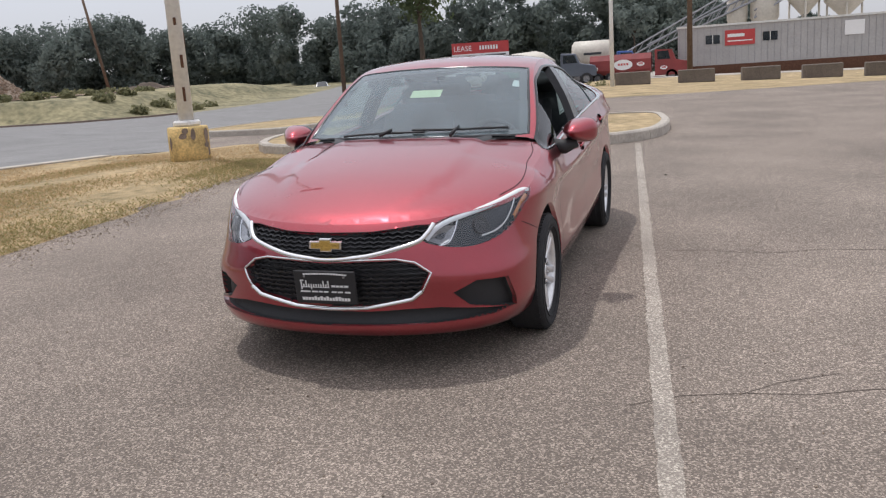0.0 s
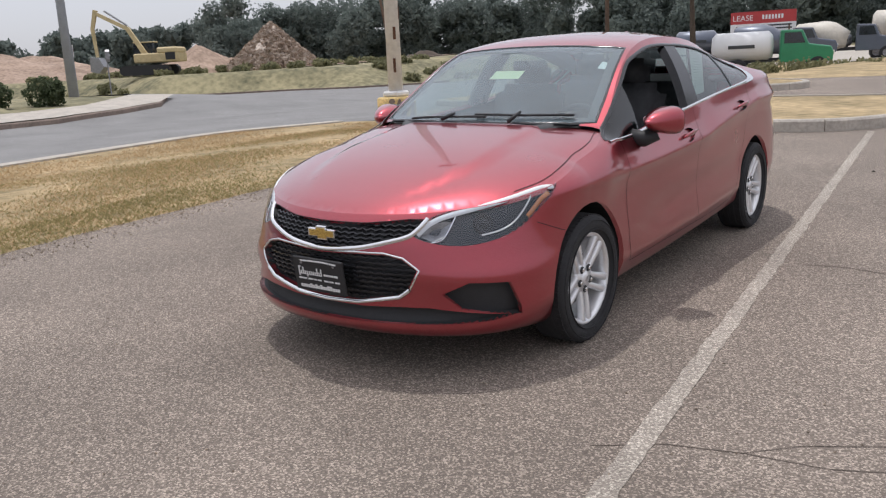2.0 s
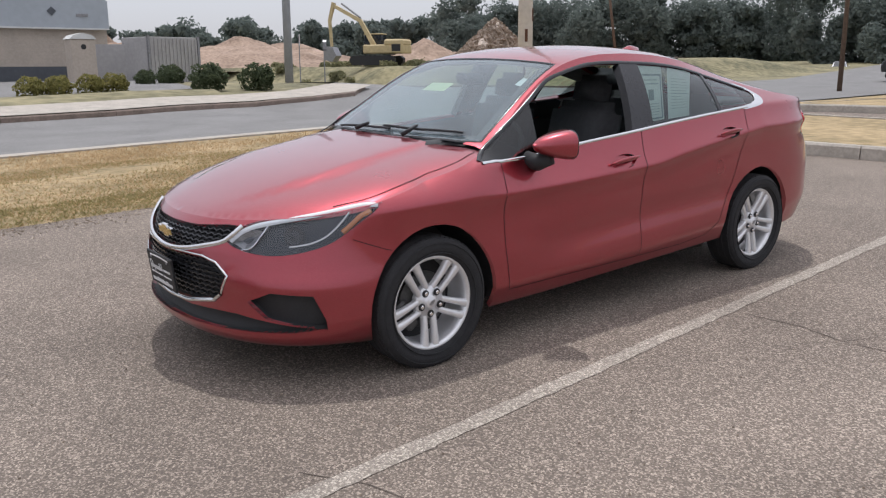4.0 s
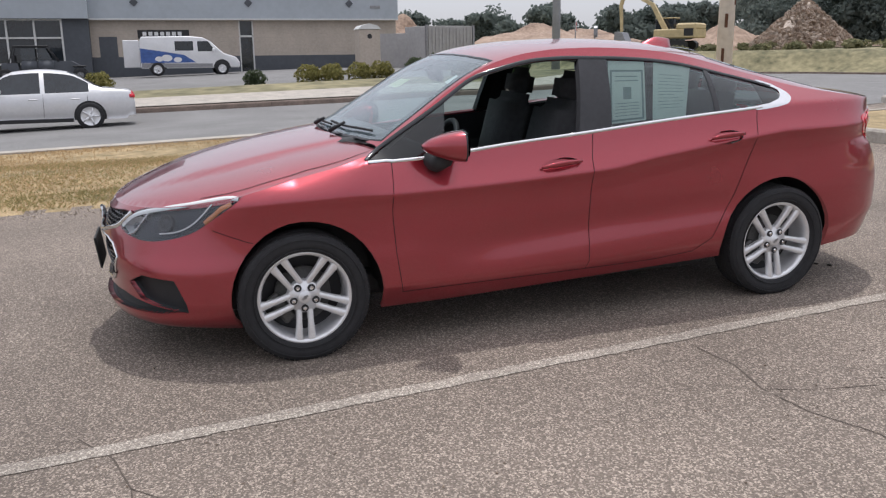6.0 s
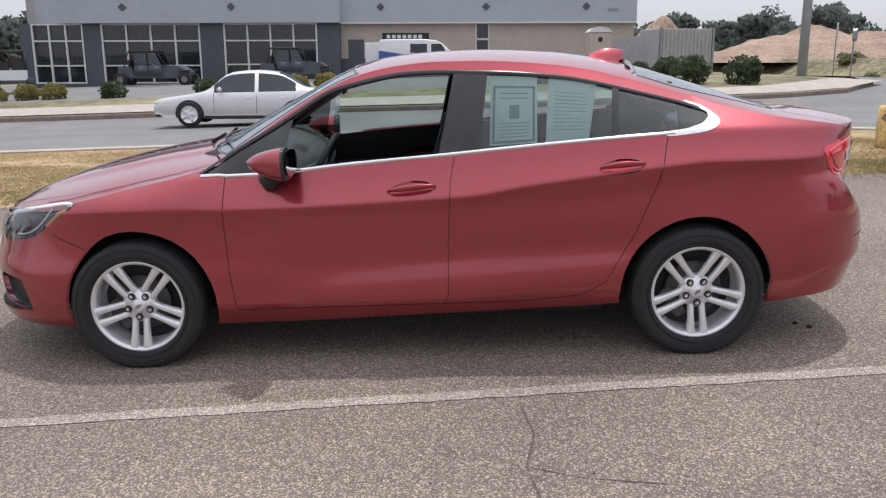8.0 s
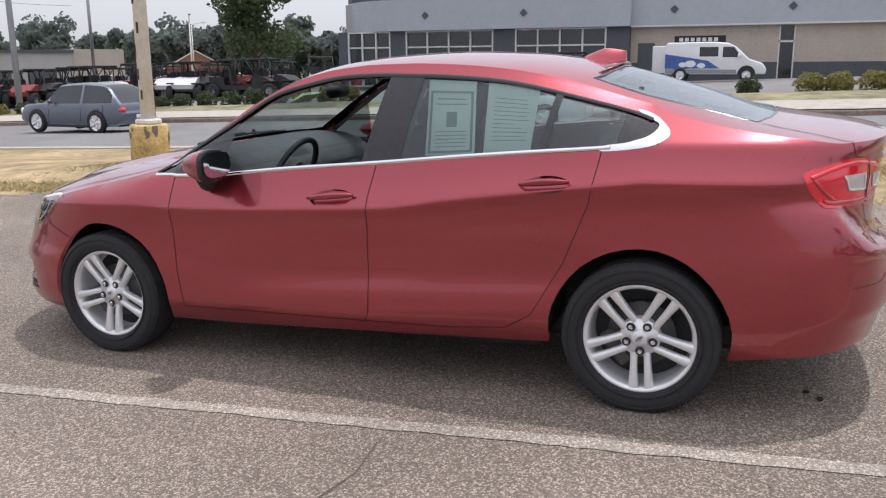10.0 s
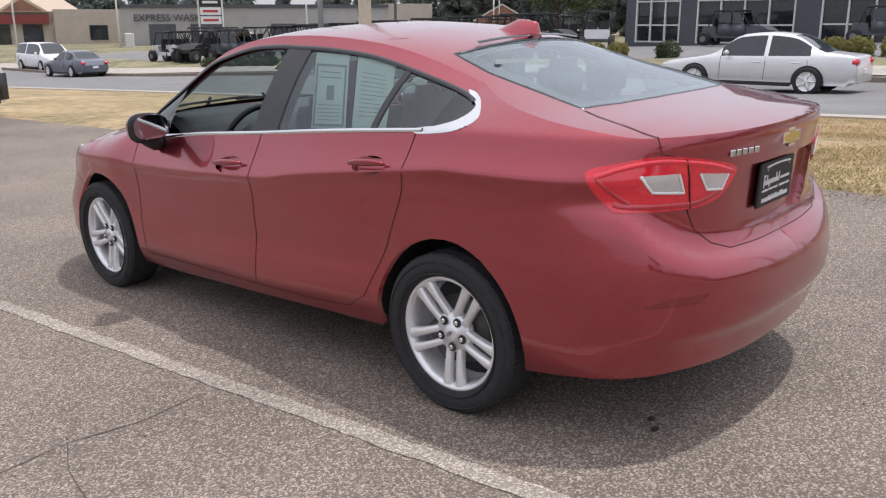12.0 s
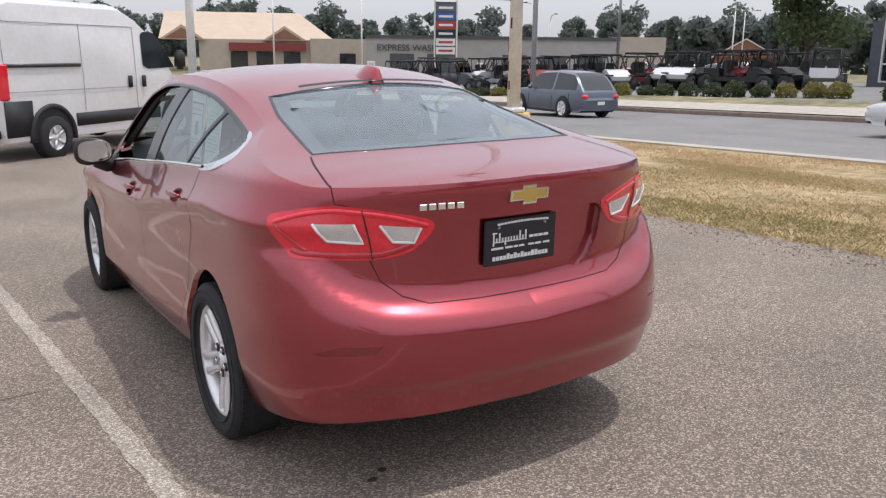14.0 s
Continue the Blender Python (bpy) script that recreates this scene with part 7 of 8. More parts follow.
road_car("dark_car", ground_pose(-18.9, -44.5, 2, 0.02), 4.6, 1.8, 1.45, 0.93, 0.80, (-0.75, -0.15, 1.0, 1.75), M["slate"], "dark car far down the road", 0.98, group="traffic")


def cargo_van(m, L=5.41, W=2.05, H=2.60):
    """High white van, front to -y."""
    v = thing("cargo_van", m, "white high-roofed cargo van parked on asphalt", "van")
    h, w = L / 2, W / 2
    prof = [(-h + 0.06, 0.32), (-h, 0.55), (-h + 0.06, 0.95), (-h + 0.30, 1.16), (-h + 0.95, 1.36), (-h + 1.75, 2.22), (-h + 2.05, 2.42), (-h + 2.5, H), (h - 0.35, H), (h - 0.10, H - 0.08), (h - 0.02, H - 0.35), (h, 0.55), (h - 0.05, 0.34)]
    bm = bmesh.new()
    cols = []
    for fx in (-1, -0.98, -0.9, -0.7, 0, 0.7, 0.9, 0.98, 1):
        col = []
        for y, z in prof:
            k = abs(fx)
            drop = 0.0 if z < 1.3 else 0.05 * (k ** 6) * 2.2
            nx = fx * w * (1 - 0.05 * max(0, (z - 1.3)) / 1.2)
            yy = y + (0.10 * k ** 4 if y < -h + 0.5 else 0)
            col.append(bm.verts.new((nx, yy, z - drop)))
        cols.append(col)
    n = len(prof)
    for a, b in zip(cols, cols[1:]):
        for k in range(n):
            bm.faces.new((a[k], a[(k + 1) % n], b[(k + 1) % n], b[k]))
    bm.faces.new(cols[0][::-1])
    bm.faces.new(cols[-1])
    body = part("body", bm, M["white"], v, "white body", True)
    mod = body.modifiers.new("soft", "BEVEL")
    mod.width, mod.segments, mod.limit_method = 0.05, 3, "ANGLE"
    wbase = 3.45
    yf = -h + 0.95
    for s in (1, -1):
        for y in (yf, yf + wbase):
            bm = bmesh.new()
            n2 = 26
            ring = [(0.47 * math.cos(2 * math.pi * k / n2), 0.47 * math.sin(2 * math.pi * k / n2)) for k in range(n2)]
            bm.faces.new([bm.verts.new((s * (w + 0.004), y + a, max(0.30, 0.38 + b))) for a, b in ring])
            part("wheel_arch", bm, M["black"], v)
            roller(v, s * (w - 0.045), y, 0.355, 0.24, 0.58, M["alloy"])
            bm = bmesh.new()
            tube(bm, [(s * (w + 0.004), y + 0.49 * math.cos(q), 0.38 + 0.49 * math.sin(q)) for q in np.linspace(-0.15, math.pi + 0.15, 18)], 0.045, 6)
            part("arch_flare", bm, M["black"], v, "", True)
        wide = lambda z: w * (1 - 0.05 * max(0, z - 1.3) / 1.2)
        def slab(nm, y0, y1, z0, z1, t, mt, bev=0.006):
            bm = bmesh.new()
            box(bm, s * (wide(z0) + t / 2) - t, s * (wide(z0) + t / 2) + t, y0, y1, z0, z1, bev, 2)
            part(nm, bm, mt, v, "", True)
        slab("side_cladding", yf + 0.56, yf + wbase - 0.56, 0.50, 0.72, 0.012, M["black"])
        slab("rear_cladding", yf + wbase + 0.42, h - 0.02, 0.42, 0.98, 0.012, M["black"])
        slab("front_cladding", -h + 0.08, yf - 0.45, 0.36, 0.85, 0.012, M["black"])
        slab("slide_rail", h - 1.78, h - 0.13, 1.50, 1.545, 0.012, M["black"])
        slab("rail_edge", h - 1.80, h - 0.11, 1.548, 1.56, 0.008, M["steel"], 0.002)
        bm = bmesh.new()
        bm.faces.new([bm.verts.new((s * (wide(z) + 0.006), y, z)) for y, z in ((h - 4.45, 1.46), (h - 3.62, 1.44), (h - 3.46, 1.50), (h - 3.46, 2.06), (h - 3.54, 2.12), (h - 3.80, 2.12), (h - 4.0, 2.02))])
        part("door_window", bm, M["dark_glass"], v)
        for y, za, zb in ((h - 1.82, 0.75, 2.2), (h - 3.24, 0.5, 2.2), (h - 0.10, 0.6, 2.3)):
            bm = bmesh.new()
            tube(bm, [(s * (wide(z) + 0.001), y, z) for z in np.linspace(za, zb, 8)], 0.004, 4)
            part("panel_gap", bm, M["steel"], v)
        for z in (1.12, 2.20):
            bm = bmesh.new()
            tube(bm, [(s * (wide(z) + 0.001), y, z) for y in (h - 0.05, h - 1.8, h - 3.24)], 0.005, 4)
            part("panel_gap", bm, M["steel"], v)
        for y in (h - 3.50, h - 3.10):
            slab("door_handle", y, y + 0.09, 1.10, 1.32, 0.022, M["black"], 0.012)
        bm = bmesh.new()
        box(bm, s * (w + 0.16) - 0.11, s * (w + 0.16) + 0.11, h - 4.50, h - 4.34, 1.42, 1.80, 0.05, 2)
        part("wing_mirror", bm, M["black"], v, "", True)
        bm = bmesh.new()
        box(bm, s * (w - 0.06) - 0.075, s * (w - 0.06) + 0.075, h - 0.16, h + 0.012, 1.00, 1.55, 0.02)
        part("tail_light", bm, TAIL_RED, v)
        bm = bmesh.new()
        box(bm, s * (w - 0.25) - 0.2, s * (w - 0.25) + 0.2, -h + 0.16, -h + 0.32, 0.86, 1.10, 0.05, 2)
        part("headlight", bm, M["plate_white"], v, "", True)
    bm = bmesh.new()
    box(bm, -w * 0.9, w * 0.9, h - 0.04, h + 0.10, 0.40, 0.56, 0.03)
    part("rear_bumper", bm, M["black"], v)
    bm = bmesh.new()
    quad(bm, *[(x * 0.97, y, z) for x, y, z in ((-w * 0.9, -h + 0.99, 1.42), (w * 0.9, -h + 0.99, 1.42), (w * 0.84, -h + 1.70, 2.20), (-w * 0.84, -h + 1.70, 2.20))])
    ws = part("windscreen", bm, M["dark_glass"], v)
    ws.location = (0, -0.03, 0.03)
    return v


cargo_van(ground_pose(-0.67, -12.65, -49.1))


def small_van(m):
    """White and blue panel van, front to -y, rear doors open."""
    v = thing("panel_van", m, "small white panel van with a blue wrap, rear doors open", "van")
    h, w = 2.3, 0.92
    prof = [(-h, 0.35), (-h - 0.02, 0.62), (-h + 0.15, 0.86), (-h + 0.75, 1.06), (-h + 1.35, 1.62), (-h + 1.7, 1.80), (-h + 2.4, 1.86), (h - 0.1, 1.84), (h, 1.6), (h, 0.35)]
    bm = bmesh.new()
    prism(bm, prof, -w, w)
    b = part("body", bm, M["white"], v, "", True)
    mod = b.modifiers.new("soft", "BEVEL")
    mod.width, mod.segments, mod.limit_method = 0.07, 3, "ANGLE"
    for s in (1, -1):
        for y in (-h + 0.85, h - 0.75):
            bm = bmesh.new()
            lathe(bm, [(0.0, s * (w + 0.004)), (0.40, s * (w + 0.004))], 24, "x", (0, y, 0.36))
            for q in bm.verts:
                q.co.z = max(q.co.z, 0.34)
            part("wheel_arch", bm, M["black"], v)
            roller(v, s * (w - 0.045), y, 0.32, 0.2)
        for pts, nm, mt in (([(-h + 1.12, 1.14), (-h + 1.95, 1.14), (-h + 1.95, 1.62), (-h + 1.45, 1.62)], "door_window", M["dark_glass"]), ([(-h + 2.15, 1.18), (-h + 3.0, 1.18), (-h + 3.0, 1.62), (-h + 2.15, 1.62)], "side_window", M["dark_glass"]),
                            ([(-h + 2.05, 0.62), (h - 0.02, 0.62), (h - 0.02, 1.30), (h - 1.2, 1.12), (-h + 2.6, 0.98)], "blue_wrap", M["blue"]), ([(-h + 1.3, 0.40), (h - 0.05, 0.40), (h - 0.05, 0.61), (-h + 1.3, 0.56)], "lower_wrap", M["steel"])):
            bm = bmesh.new()
            bm.faces.new([bm.verts.new((s * (w + 0.006), y, z)) for y, z in pts])
            part(nm, bm, mt, v)
        for y, z, r in ((h - 1.2, 0.84, 0.16), (h - 0.85, 0.80, 0.12), (-h + 2.9, 0.76, 0.12)):
            bm = bmesh.new()
            bm.faces.new([bm.verts.new((s * (w + 0.009), y + 1.6 * r * math.cos(k), z + r * math.sin(k))) for k in np.linspace(0, 5.9, 14)])
            part("cloud_print", bm, M["plate_white"], v)
        bm = bmesh.new()
        box(bm, s * (w + 0.10) - 0.08, s * (w + 0.10) + 0.08, -h + 1.15, -h + 1.28, 1.10, 1.28, 0.03)
        part("wing_mirror", bm, M["white"], v)
    bm = bmesh.new()
    box(bm, w - 0.02, w + 0.03, h, h + 0.75, 0.40, 1.72, 0.02, m=None)
    d = part("rear_door", bm, M["white"], v)
    bm = bmesh.new()
    box(bm, w + 0.028, w + 0.036, h + 0.12, h + 0.65, 1.10, 1.60, 0.002)
    part("rear_door_window", bm, M["dark_glass"], d)


small_van(ground_pose(-39.2, -0.8, 180 + 2, 0.03))


# ---- side-by-side off-roaders on display ----
def make_utv(paint, label, seats=1):
    u = thing("off_road_buggy", Matrix(), label, "off-road vehicle", "buggies on display")
    L = 1.55 + 0.35 * (seats - 1)
    bm = bmesh.new()
    prism(bm, [(-L, 0.55), (-L - 0.05, 0.75), (-L + 0.5, 1.05), (-0.55, 1.10), (-0.5, 0.62), (0.5 + 0.3 * seats, 0.62), (0.55 + 0.3 * seats, 1.0), (L, 1.02), (L + 0.03, 0.6), (L - 0.5, 0.42), (-L + 0.5, 0.40)], -0.58, 0.58)
    part("body", bm, paint, u)
    for s in (1, -1):
        for y in (-L + 0.15, L - 0.15):
            roller(u, s * 0.66, y, 0.36, 0.28, 0.5, M["steel"])
        bm = bmesh.new()
        tube(bm, [(s * 0.62, -0.75, 1.05), (s * 0.55, -0.25, 1.78), (s * 0.55, 0.7 + 0.3 * seats, 1.80), (s * 0.62, 0.95 + 0.3 * seats, 1.0)], 0.035, 6)
        part("roll_bar", bm, M["black"], u, "", True)
        bm = bmesh.new()
        tube(bm, [(s * 0.58, 0.2, 1.79), (s * 0.62, 0.3, 0.7)], 0.03, 6)
        part("roll_bar", bm, M["black"], u, "", True)
        bm = bmesh.new()
        box(bm, s * 0.60 - 0.16, s * 0.60 + 0.16, -L - 0.15, -L + 0.5, 0.78, 0.84, 0.02)
        part("mudguard", bm, M["black"], u)
    if seats > 1:
        for s in (1, -1):
            for y0, y1 in ((-0.52, 0.22), (0.25, 1.0)):
                bm = bmesh.new()
                box(bm, s * 0.63 - 0.03, s * 0.63 + 0.03, y0, y1, 0.55, 1.12, 0.05, 2)
                part("door", bm, paint, u, "", True)
                bm = bmesh.new()
                quad(bm, *[(s * (0.645 - 0.05 * (z - 1.12)), y, z) for y, z in ((y0 + 0.04, 1.14), (y1 - 0.03, 1.14), (y1 - 0.03, 1.72), (y0 + (0.30 if y0 < 0 else 0.05), 1.72))])
                part("door_window", bm, M["dark_glass"], u)
    for y in (-0.25, 0.7 + 0.3 * seats):
        bm = bmesh.new()
        tube(bm, [(-0.55, y, 1.79), (0.55, y, 1.79)], 0.035, 6)
        part("cross_bar", bm, M["black"], u, "", True)
    bm = bmesh.new()
    box(bm, -0.58, 0.58, -0.3, 0.72 + 0.3 * seats, 1.82, 1.87, 0.02)
    part("roof", bm, M["black"], u)
    for k in range(seats):
        for s in (0.28, -0.28):
            bm = bmesh.new()
            box(bm, s - 0.24, s + 0.24, 0.05 + 0.8 * k, 0.55 + 0.8 * k, 0.62, 0.80, 0.05)
            box(bm, s - 0.24, s + 0.24, 0.48 + 0.8 * k, 0.60 + 0.8 * k, 0.75, 1.40, 0.05)
            part("seat", bm, M["cloth"], u)
    return u


UTV = [make_utv(M["black"], "black off-road buggy with a roll cage"), make_utv(M["charcoal"], "dark grey off-road buggy with a roof", 2), make_utv(M["silver"], "pale off-road buggy with a black cage"), make_utv(M["red_dull"], "dark red off-road buggy with a black cage")]
spots = [(1, -39.6, -14.7, 178, 0.2), (1, -39.2, -7.4, 183, 0.3), (2, -33.0, -19.0, -60, 0), (0, -31.5, -22.5, 200, 0)]
random.seed(8)
for k in range(20):
    t = k / 19
    spots.append((random.choice((0, 0, 1, 2, 0, 3)), -32.0 + 7.0 * t + random.uniform(-1.2, 1.2), -21.5 - 24 * t, random.choice((80, 100, 170, 190)) + random.uniform(-12, 12), 0))
for k in range(14):
    spots.append((random.choice((0, 1, 0, 3)), -38.5 + 7 * k / 13 + random.uniform(-1, 1), -25 - 26 * k / 13, random.uniform(70, 110), 0))
used = set()
for i, x, y, a, dz in spots:
    m = ground_pose(x, y, a, 0.02) @ Matrix.Scale(0.95 if dz else 1.0, 4)
    if i in used:
        copy_thing(UTV[i], m)
    else:
        UTV[i].matrix_world = m
        used.add(i)
for k in range(6):
    road_car("parked_car", ground_pose(-46 - 3 * k, -34 - 5 * k, 80, 0.02), 4.6, 1.8, 1.5, 0.93, 0.82, (-0.8, -0.2, 1.1, 1.8), (M["silver"], M["slate"], M["white"])[k % 3], "car parked among the display vehicles", 0.98, group="parked cars")

# ---- dealership across the road; its front wall stands at x = -44 ----
def dealership():
    d = thing("dealership", Matrix(), "low showroom with tan block wall, charcoal bays and blue-grey fascia", "building")
    X, zf = -44.0, 3.5

    def wall(nm, y0, y1, z0, z1, mt, x0=X - 0.4, x1=X, label=""):
        bm = bmesh.new()
        box(bm, x0, x1, y0, y1, z0, z1)
        return part(nm, bm, mt, d, label)
    # tan wing with door
    for y0, y1 in ((-5.6, 2.03), (2.82, 11.0)):
        wall("block_wall", y0, y1, 1.55, zf, M["block"])
        wall("dado_wall", y0, y1, 0.0, 1.55, M["charcoal"], X - 0.42, X + 0.03)
        for k in range(9):
            bm = bmesh.new()
            box(bm, X - 0.02, X + 0.006, y0, y1, 1.72 + 0.2 * k, 1.735 + 0.2 * k)
            part("mortar_course", bm, M["concrete"], d)
    wall("wall_over_door", 2.03, 2.82, 3.42, zf, M["block"])
    bm = bmesh.new()
    box(bm, X - 0.2, X - 0.12, 2.03, 2.82, 0.55, 3.42)
    door = part("door", bm, M["dark_glass"], d, "dark glass door with a transom")
    for y0, y1, z0, z1 in ((2.03, 2.10, 0.5, 3.42), (2.75, 2.82, 0.5, 3.42), (2.03, 2.82, 2.55, 2.65), (2.03, 2.82, 0.5, 0.62)):
        bm = bmesh.new()
        box(bm, X - 0.22, X + 0.02, y0, y1, z0, z1)
        part("door_frame", bm, M["frame"], door)
    bm = bmesh.new()
    box(bm, X - 0.03, X + 0.01, -5.2, -4.3, 0.5, 2.6)
    part("side_door", bm, M["charcoal"], d)
    # fascia
    bm = bmesh.new()
    box(bm, X - 1.2, X + 0.35, -5.6, 11.05, zf, 4.95)
    part("fascia", bm, M["fascia"], d)
    bm = bmesh.new()
    box(bm, X + 0.35, X + 0.38, -5.6, 11.05, zf - 0.05, zf + 0.03)
    part("fascia_trim", bm, M["frame"], d)
    for k in range(34):
        bm = bmesh.new()
        y = -5.3 + 0.48 * k
        box(bm, X + 0.1, X + 0.16, y, y + 0.06, 4.95, 5.6)
        part("roof_rib", bm, M["fascia2"], d)
    bm = bmesh.new()
    box(bm, X - 1.0, X + 0.1, -5.6, 11.05, 4.95, 5.6)
    part("roof_edge", bm, M["fascia2"], d)
    for y in (-11.5, -3.3, 2.6, 8.2, -1.0 - 16.5):
        bm = bmesh.new()
        box(bm, -0.02, 0.02, -0.16, 0.16, -0.16, 0.16, m=Matrix.Translation((X + (0.38 if y > -5.6 else 1.02), y, 4.35)) @ Matrix.Rotation(radians(45), 4, "X"))
        part("diamond_mark", bm, M["charcoal"], d)
    bm = bmesh.new()
    box(bm, X + 0.36, X + 0.39, 9.4, 10.0, 4.1, 4.25)
    part("number_bar", bm, M["steel"], d)
    # charcoal bays with windows
    X2 = X + 0.6
    bays = [(-22.8, -20.0, 0.2), (-18.9, -13.45, 0.2), (-12.05, -6.9, 0.25)]
    edges = [-23.5, -22.8, -20.0, -18.9, -13.45, -12.05, -6.9, -5.6]
    for y0, y1 in zip(edges[::2], edges[1::2]):
        wall("charcoal_pier", y0, y1, -0.6, zf, M["charcoal"], X - 0.5, X2)
    for y0, y1, z0 in bays:
        bm = bmesh.new()
        box(bm, X2 - 0.16, X2 - 0.12, y0, y1, z0, zf)
        win = part("show_window", bm, M["dark_glass"], d, "dark showroom glazing")
        n = 4 if y1 - y0 > 4 else 3
        for k in range(n + 1):
            y = y0 + (y1 - y0) * k / n
            bm = bmesh.new()
            box(bm, X2 - 0.14, X2 + 0.01, y - 0.045, y + 0.045, z0, zf)
            part("mullion", bm, M["frame"], win)
        for z in (z0 + 0.05, z0 + 1.0, zf - 0.95, zf - 0.05):
            bm = bmesh.new()
            box(bm, X2 - 0.14, X2 + 0.012, y0, y1, z - 0.04, z + 0.04)
            part("transom", bm, M["frame"], win)
        wall("plinth", y0, y1, -0.6, z0, M["charcoal"], X - 0.5, X2)
    bm = bmesh.new()
    n = 10
    poly = [(X - 14, -5.55), (X + 0.98, -5.55)] + [(X + 0.98 - 5 * (1 - math.cos(math.pi / 2 * k / n)), -19.5 - 5 * math.sin(math.pi / 2 * k / n)) for k in range(n + 1)] + [(X - 14, -24.5)]
    prism(bm, poly, zf, 5.3, "z")
    part("bay_fascia", bm, M["fascia"], d, "rounded grey fascia")
    bm = bmesh.new()
    prism(bm, [(x - 0.4 if x > X else x, y) for x, y in poly], 5.3, 8.0, "z")
    part("upper_storey", bm, M["charcoal"], d)
    for y0 in (-20.5, -17.5, -14.5, -11.5, -8.5):
        bm = bmesh.new()
        box(bm, X + 0.55, X + 0.60, y0, y0 + 2.5, 5.6, 7.2)
        part("upper_window", bm, M["dark_glass"], d)
    wall("main_block", -23.5, 11.0, -0.6, 5.2, M["block_grey"], X - 14, X - 0.5)
    bm = bmesh.new()
    box(bm, X, X + 0.03, -3.25, -0.6, 2.5, 2.95)
    banner = part("wall_banner", bm, M["black"], d)
    for k in range(7):
        bm = bmesh.new()
        box(bm, X + 0.03, X + 0.05, -3.0 + 0.30 * k, -2.8 + 0.30 * k, 2.65, 2.85)
        part("sign_bar", bm, M["plate_white"], banner)


dealership()


def toilet_cabin():
    c = thing("toilet_cabin", pose(-38.2, 7.95, 0.66), "brown portable toilet cabin beside a wall", "portable toilet")
    bm = bmesh.new()
    box(bm, -0.55, 0.55, -0.55, 0.55, 0, 2.1, 0.04)
    part("cabin", bm, M["block"], c)
    bm = bmesh.new()
    prism(bm, [(-0.6, 2.1), (0.6, 2.1), (0.4, 2.28), (0.0, 2.38), (-0.4, 2.28)], -0.6, 0.6)
    part("roof", bm, M["frame"], c)
    bm = bmesh.new()
    lathe(bm, [(0.0, 0.57), (0.12, 0.57), (0.12, 0.55)], 16, "x", (0, 0, 1.75))
    part("round_mark", bm, M["black"], c)


toilet_cabin()


def fence_and_shed():
    f = thing("timber_fence", Matrix(), "grey weathered vertical board fence", "fence")
    for k in range(22):
        t = k / 21
        bm = bmesh.new()
        box(bm, -0.11, 0.11, -0.02, 0.02, 0, 2.0, 0.005, m=pose(-40.4 + 1.3 * t, 8.9 + 2.3 * t, 0.6, 0, 0, 60))
        part("board", bm, M["block_grey"], f)
    s = thing("steel_container", pose(-38.9, 12.0, 0.62, 0, 0, 12), "grey steel storage container with an open end", "container")
    bm = bmesh.new()
    box(bm, -1.2, 1.2, -1.4, 1.4, 0, 2.3, 0.02)
    part("shell", bm, M["block_grey"], s)
    for y in (-1.4, 1.4):
        bm = bmesh.new()
        box(bm, 1.15, 1.28, y - 0.06, y + 0.06, 0, 2.35)
        part("corner_post", bm, M["steel"], s)
    for k in range(13):
        bm = bmesh.new()
        box(bm, 1.2, 1.24, -1.3 + 0.21 * k, -1.2 + 0.21 * k, 0.1, 2.2)
        part("wall_rib", bm, M["block_grey"], s)


fence_and_shed()


def excavator(m):
    e = thing("excavator", m, "yellow tracked excavator with its arm raised", "excavator")
    for s in (1, -1):
        bm = bmesh.new()
        prism(bm, [(-2.3, 0.35), (-2.0, 0.05), (2.0, 0.05), (2.3, 0.35), (2.3, 0.7), (2.0, 0.95), (-2.0, 0.95), (-2.3, 0.7)], s * 1.3 - 0.32, s * 1.3 + 0.32)
        part("track", bm, M["black"], e)
    bm = bmesh.new()
    box(bm, -1.35, 1.35, -1.0, 3.1, 1.15, 2.0, 0.1)
    box(bm, -1.35, 1.35, 1.2, 3.1, 1.9, 2.5, 0.15)
    part("house", bm, M["cat"], e)
    bm = bmesh.new()
    box(bm, -1.37, 1.37, 2.0, 2.9, 1.35, 2.0, 0.01)
    part("dark_mark", bm, M["black"], e)
    bm = bmesh.new()
    box(bm, -1.3, -0.1, -1.5, 0.5, 1.2, 3.05, 0.12)
    part("cab", bm, M["dark_glass"], e)
    bm = bmesh.new()
    box(bm, -1.3, -0.1, -1.5, 0.5, 3.0, 3.1, 0.03)
    part("cab_roof", bm, M["cat"], e)
    bm = bmesh.new()
    tube(bm, [(0.3, -0.2, 1.9), (0.3, -1.6, 4.3), (0.3, -4.6, 5.9)], 0.30, 4, 0.22)
    part("boom", bm, M["cat"], e)
    bm = bmesh.new()
    tube(bm, [(0.3, -4.4, 6.1), (0.3, -4.9, 4.4), (0.3, -4.75, 1.9)], 0.24, 4, 0.16)
    part("stick", bm, M["cat"], e)
    bm = bmesh.new()
    prism(bm, [(-5.2, 1.9), (-4.4, 1.8), (-4.0, 1.0), (-4.5, 0.4), (-5.3, 0.6)], -0.35, 0.95)
    part("bucket", bm, M["steel"], e)
    bm = bmesh.new()
    tube(bm, [(0.3, -1.6, 4.6), (0.3, -3.6, 6.0)], 0.09, 6)
    part("ram", bm, M["steel"], e)


excavator(pose(-66.2, 43.6, 1.6, 0, 0, -56))


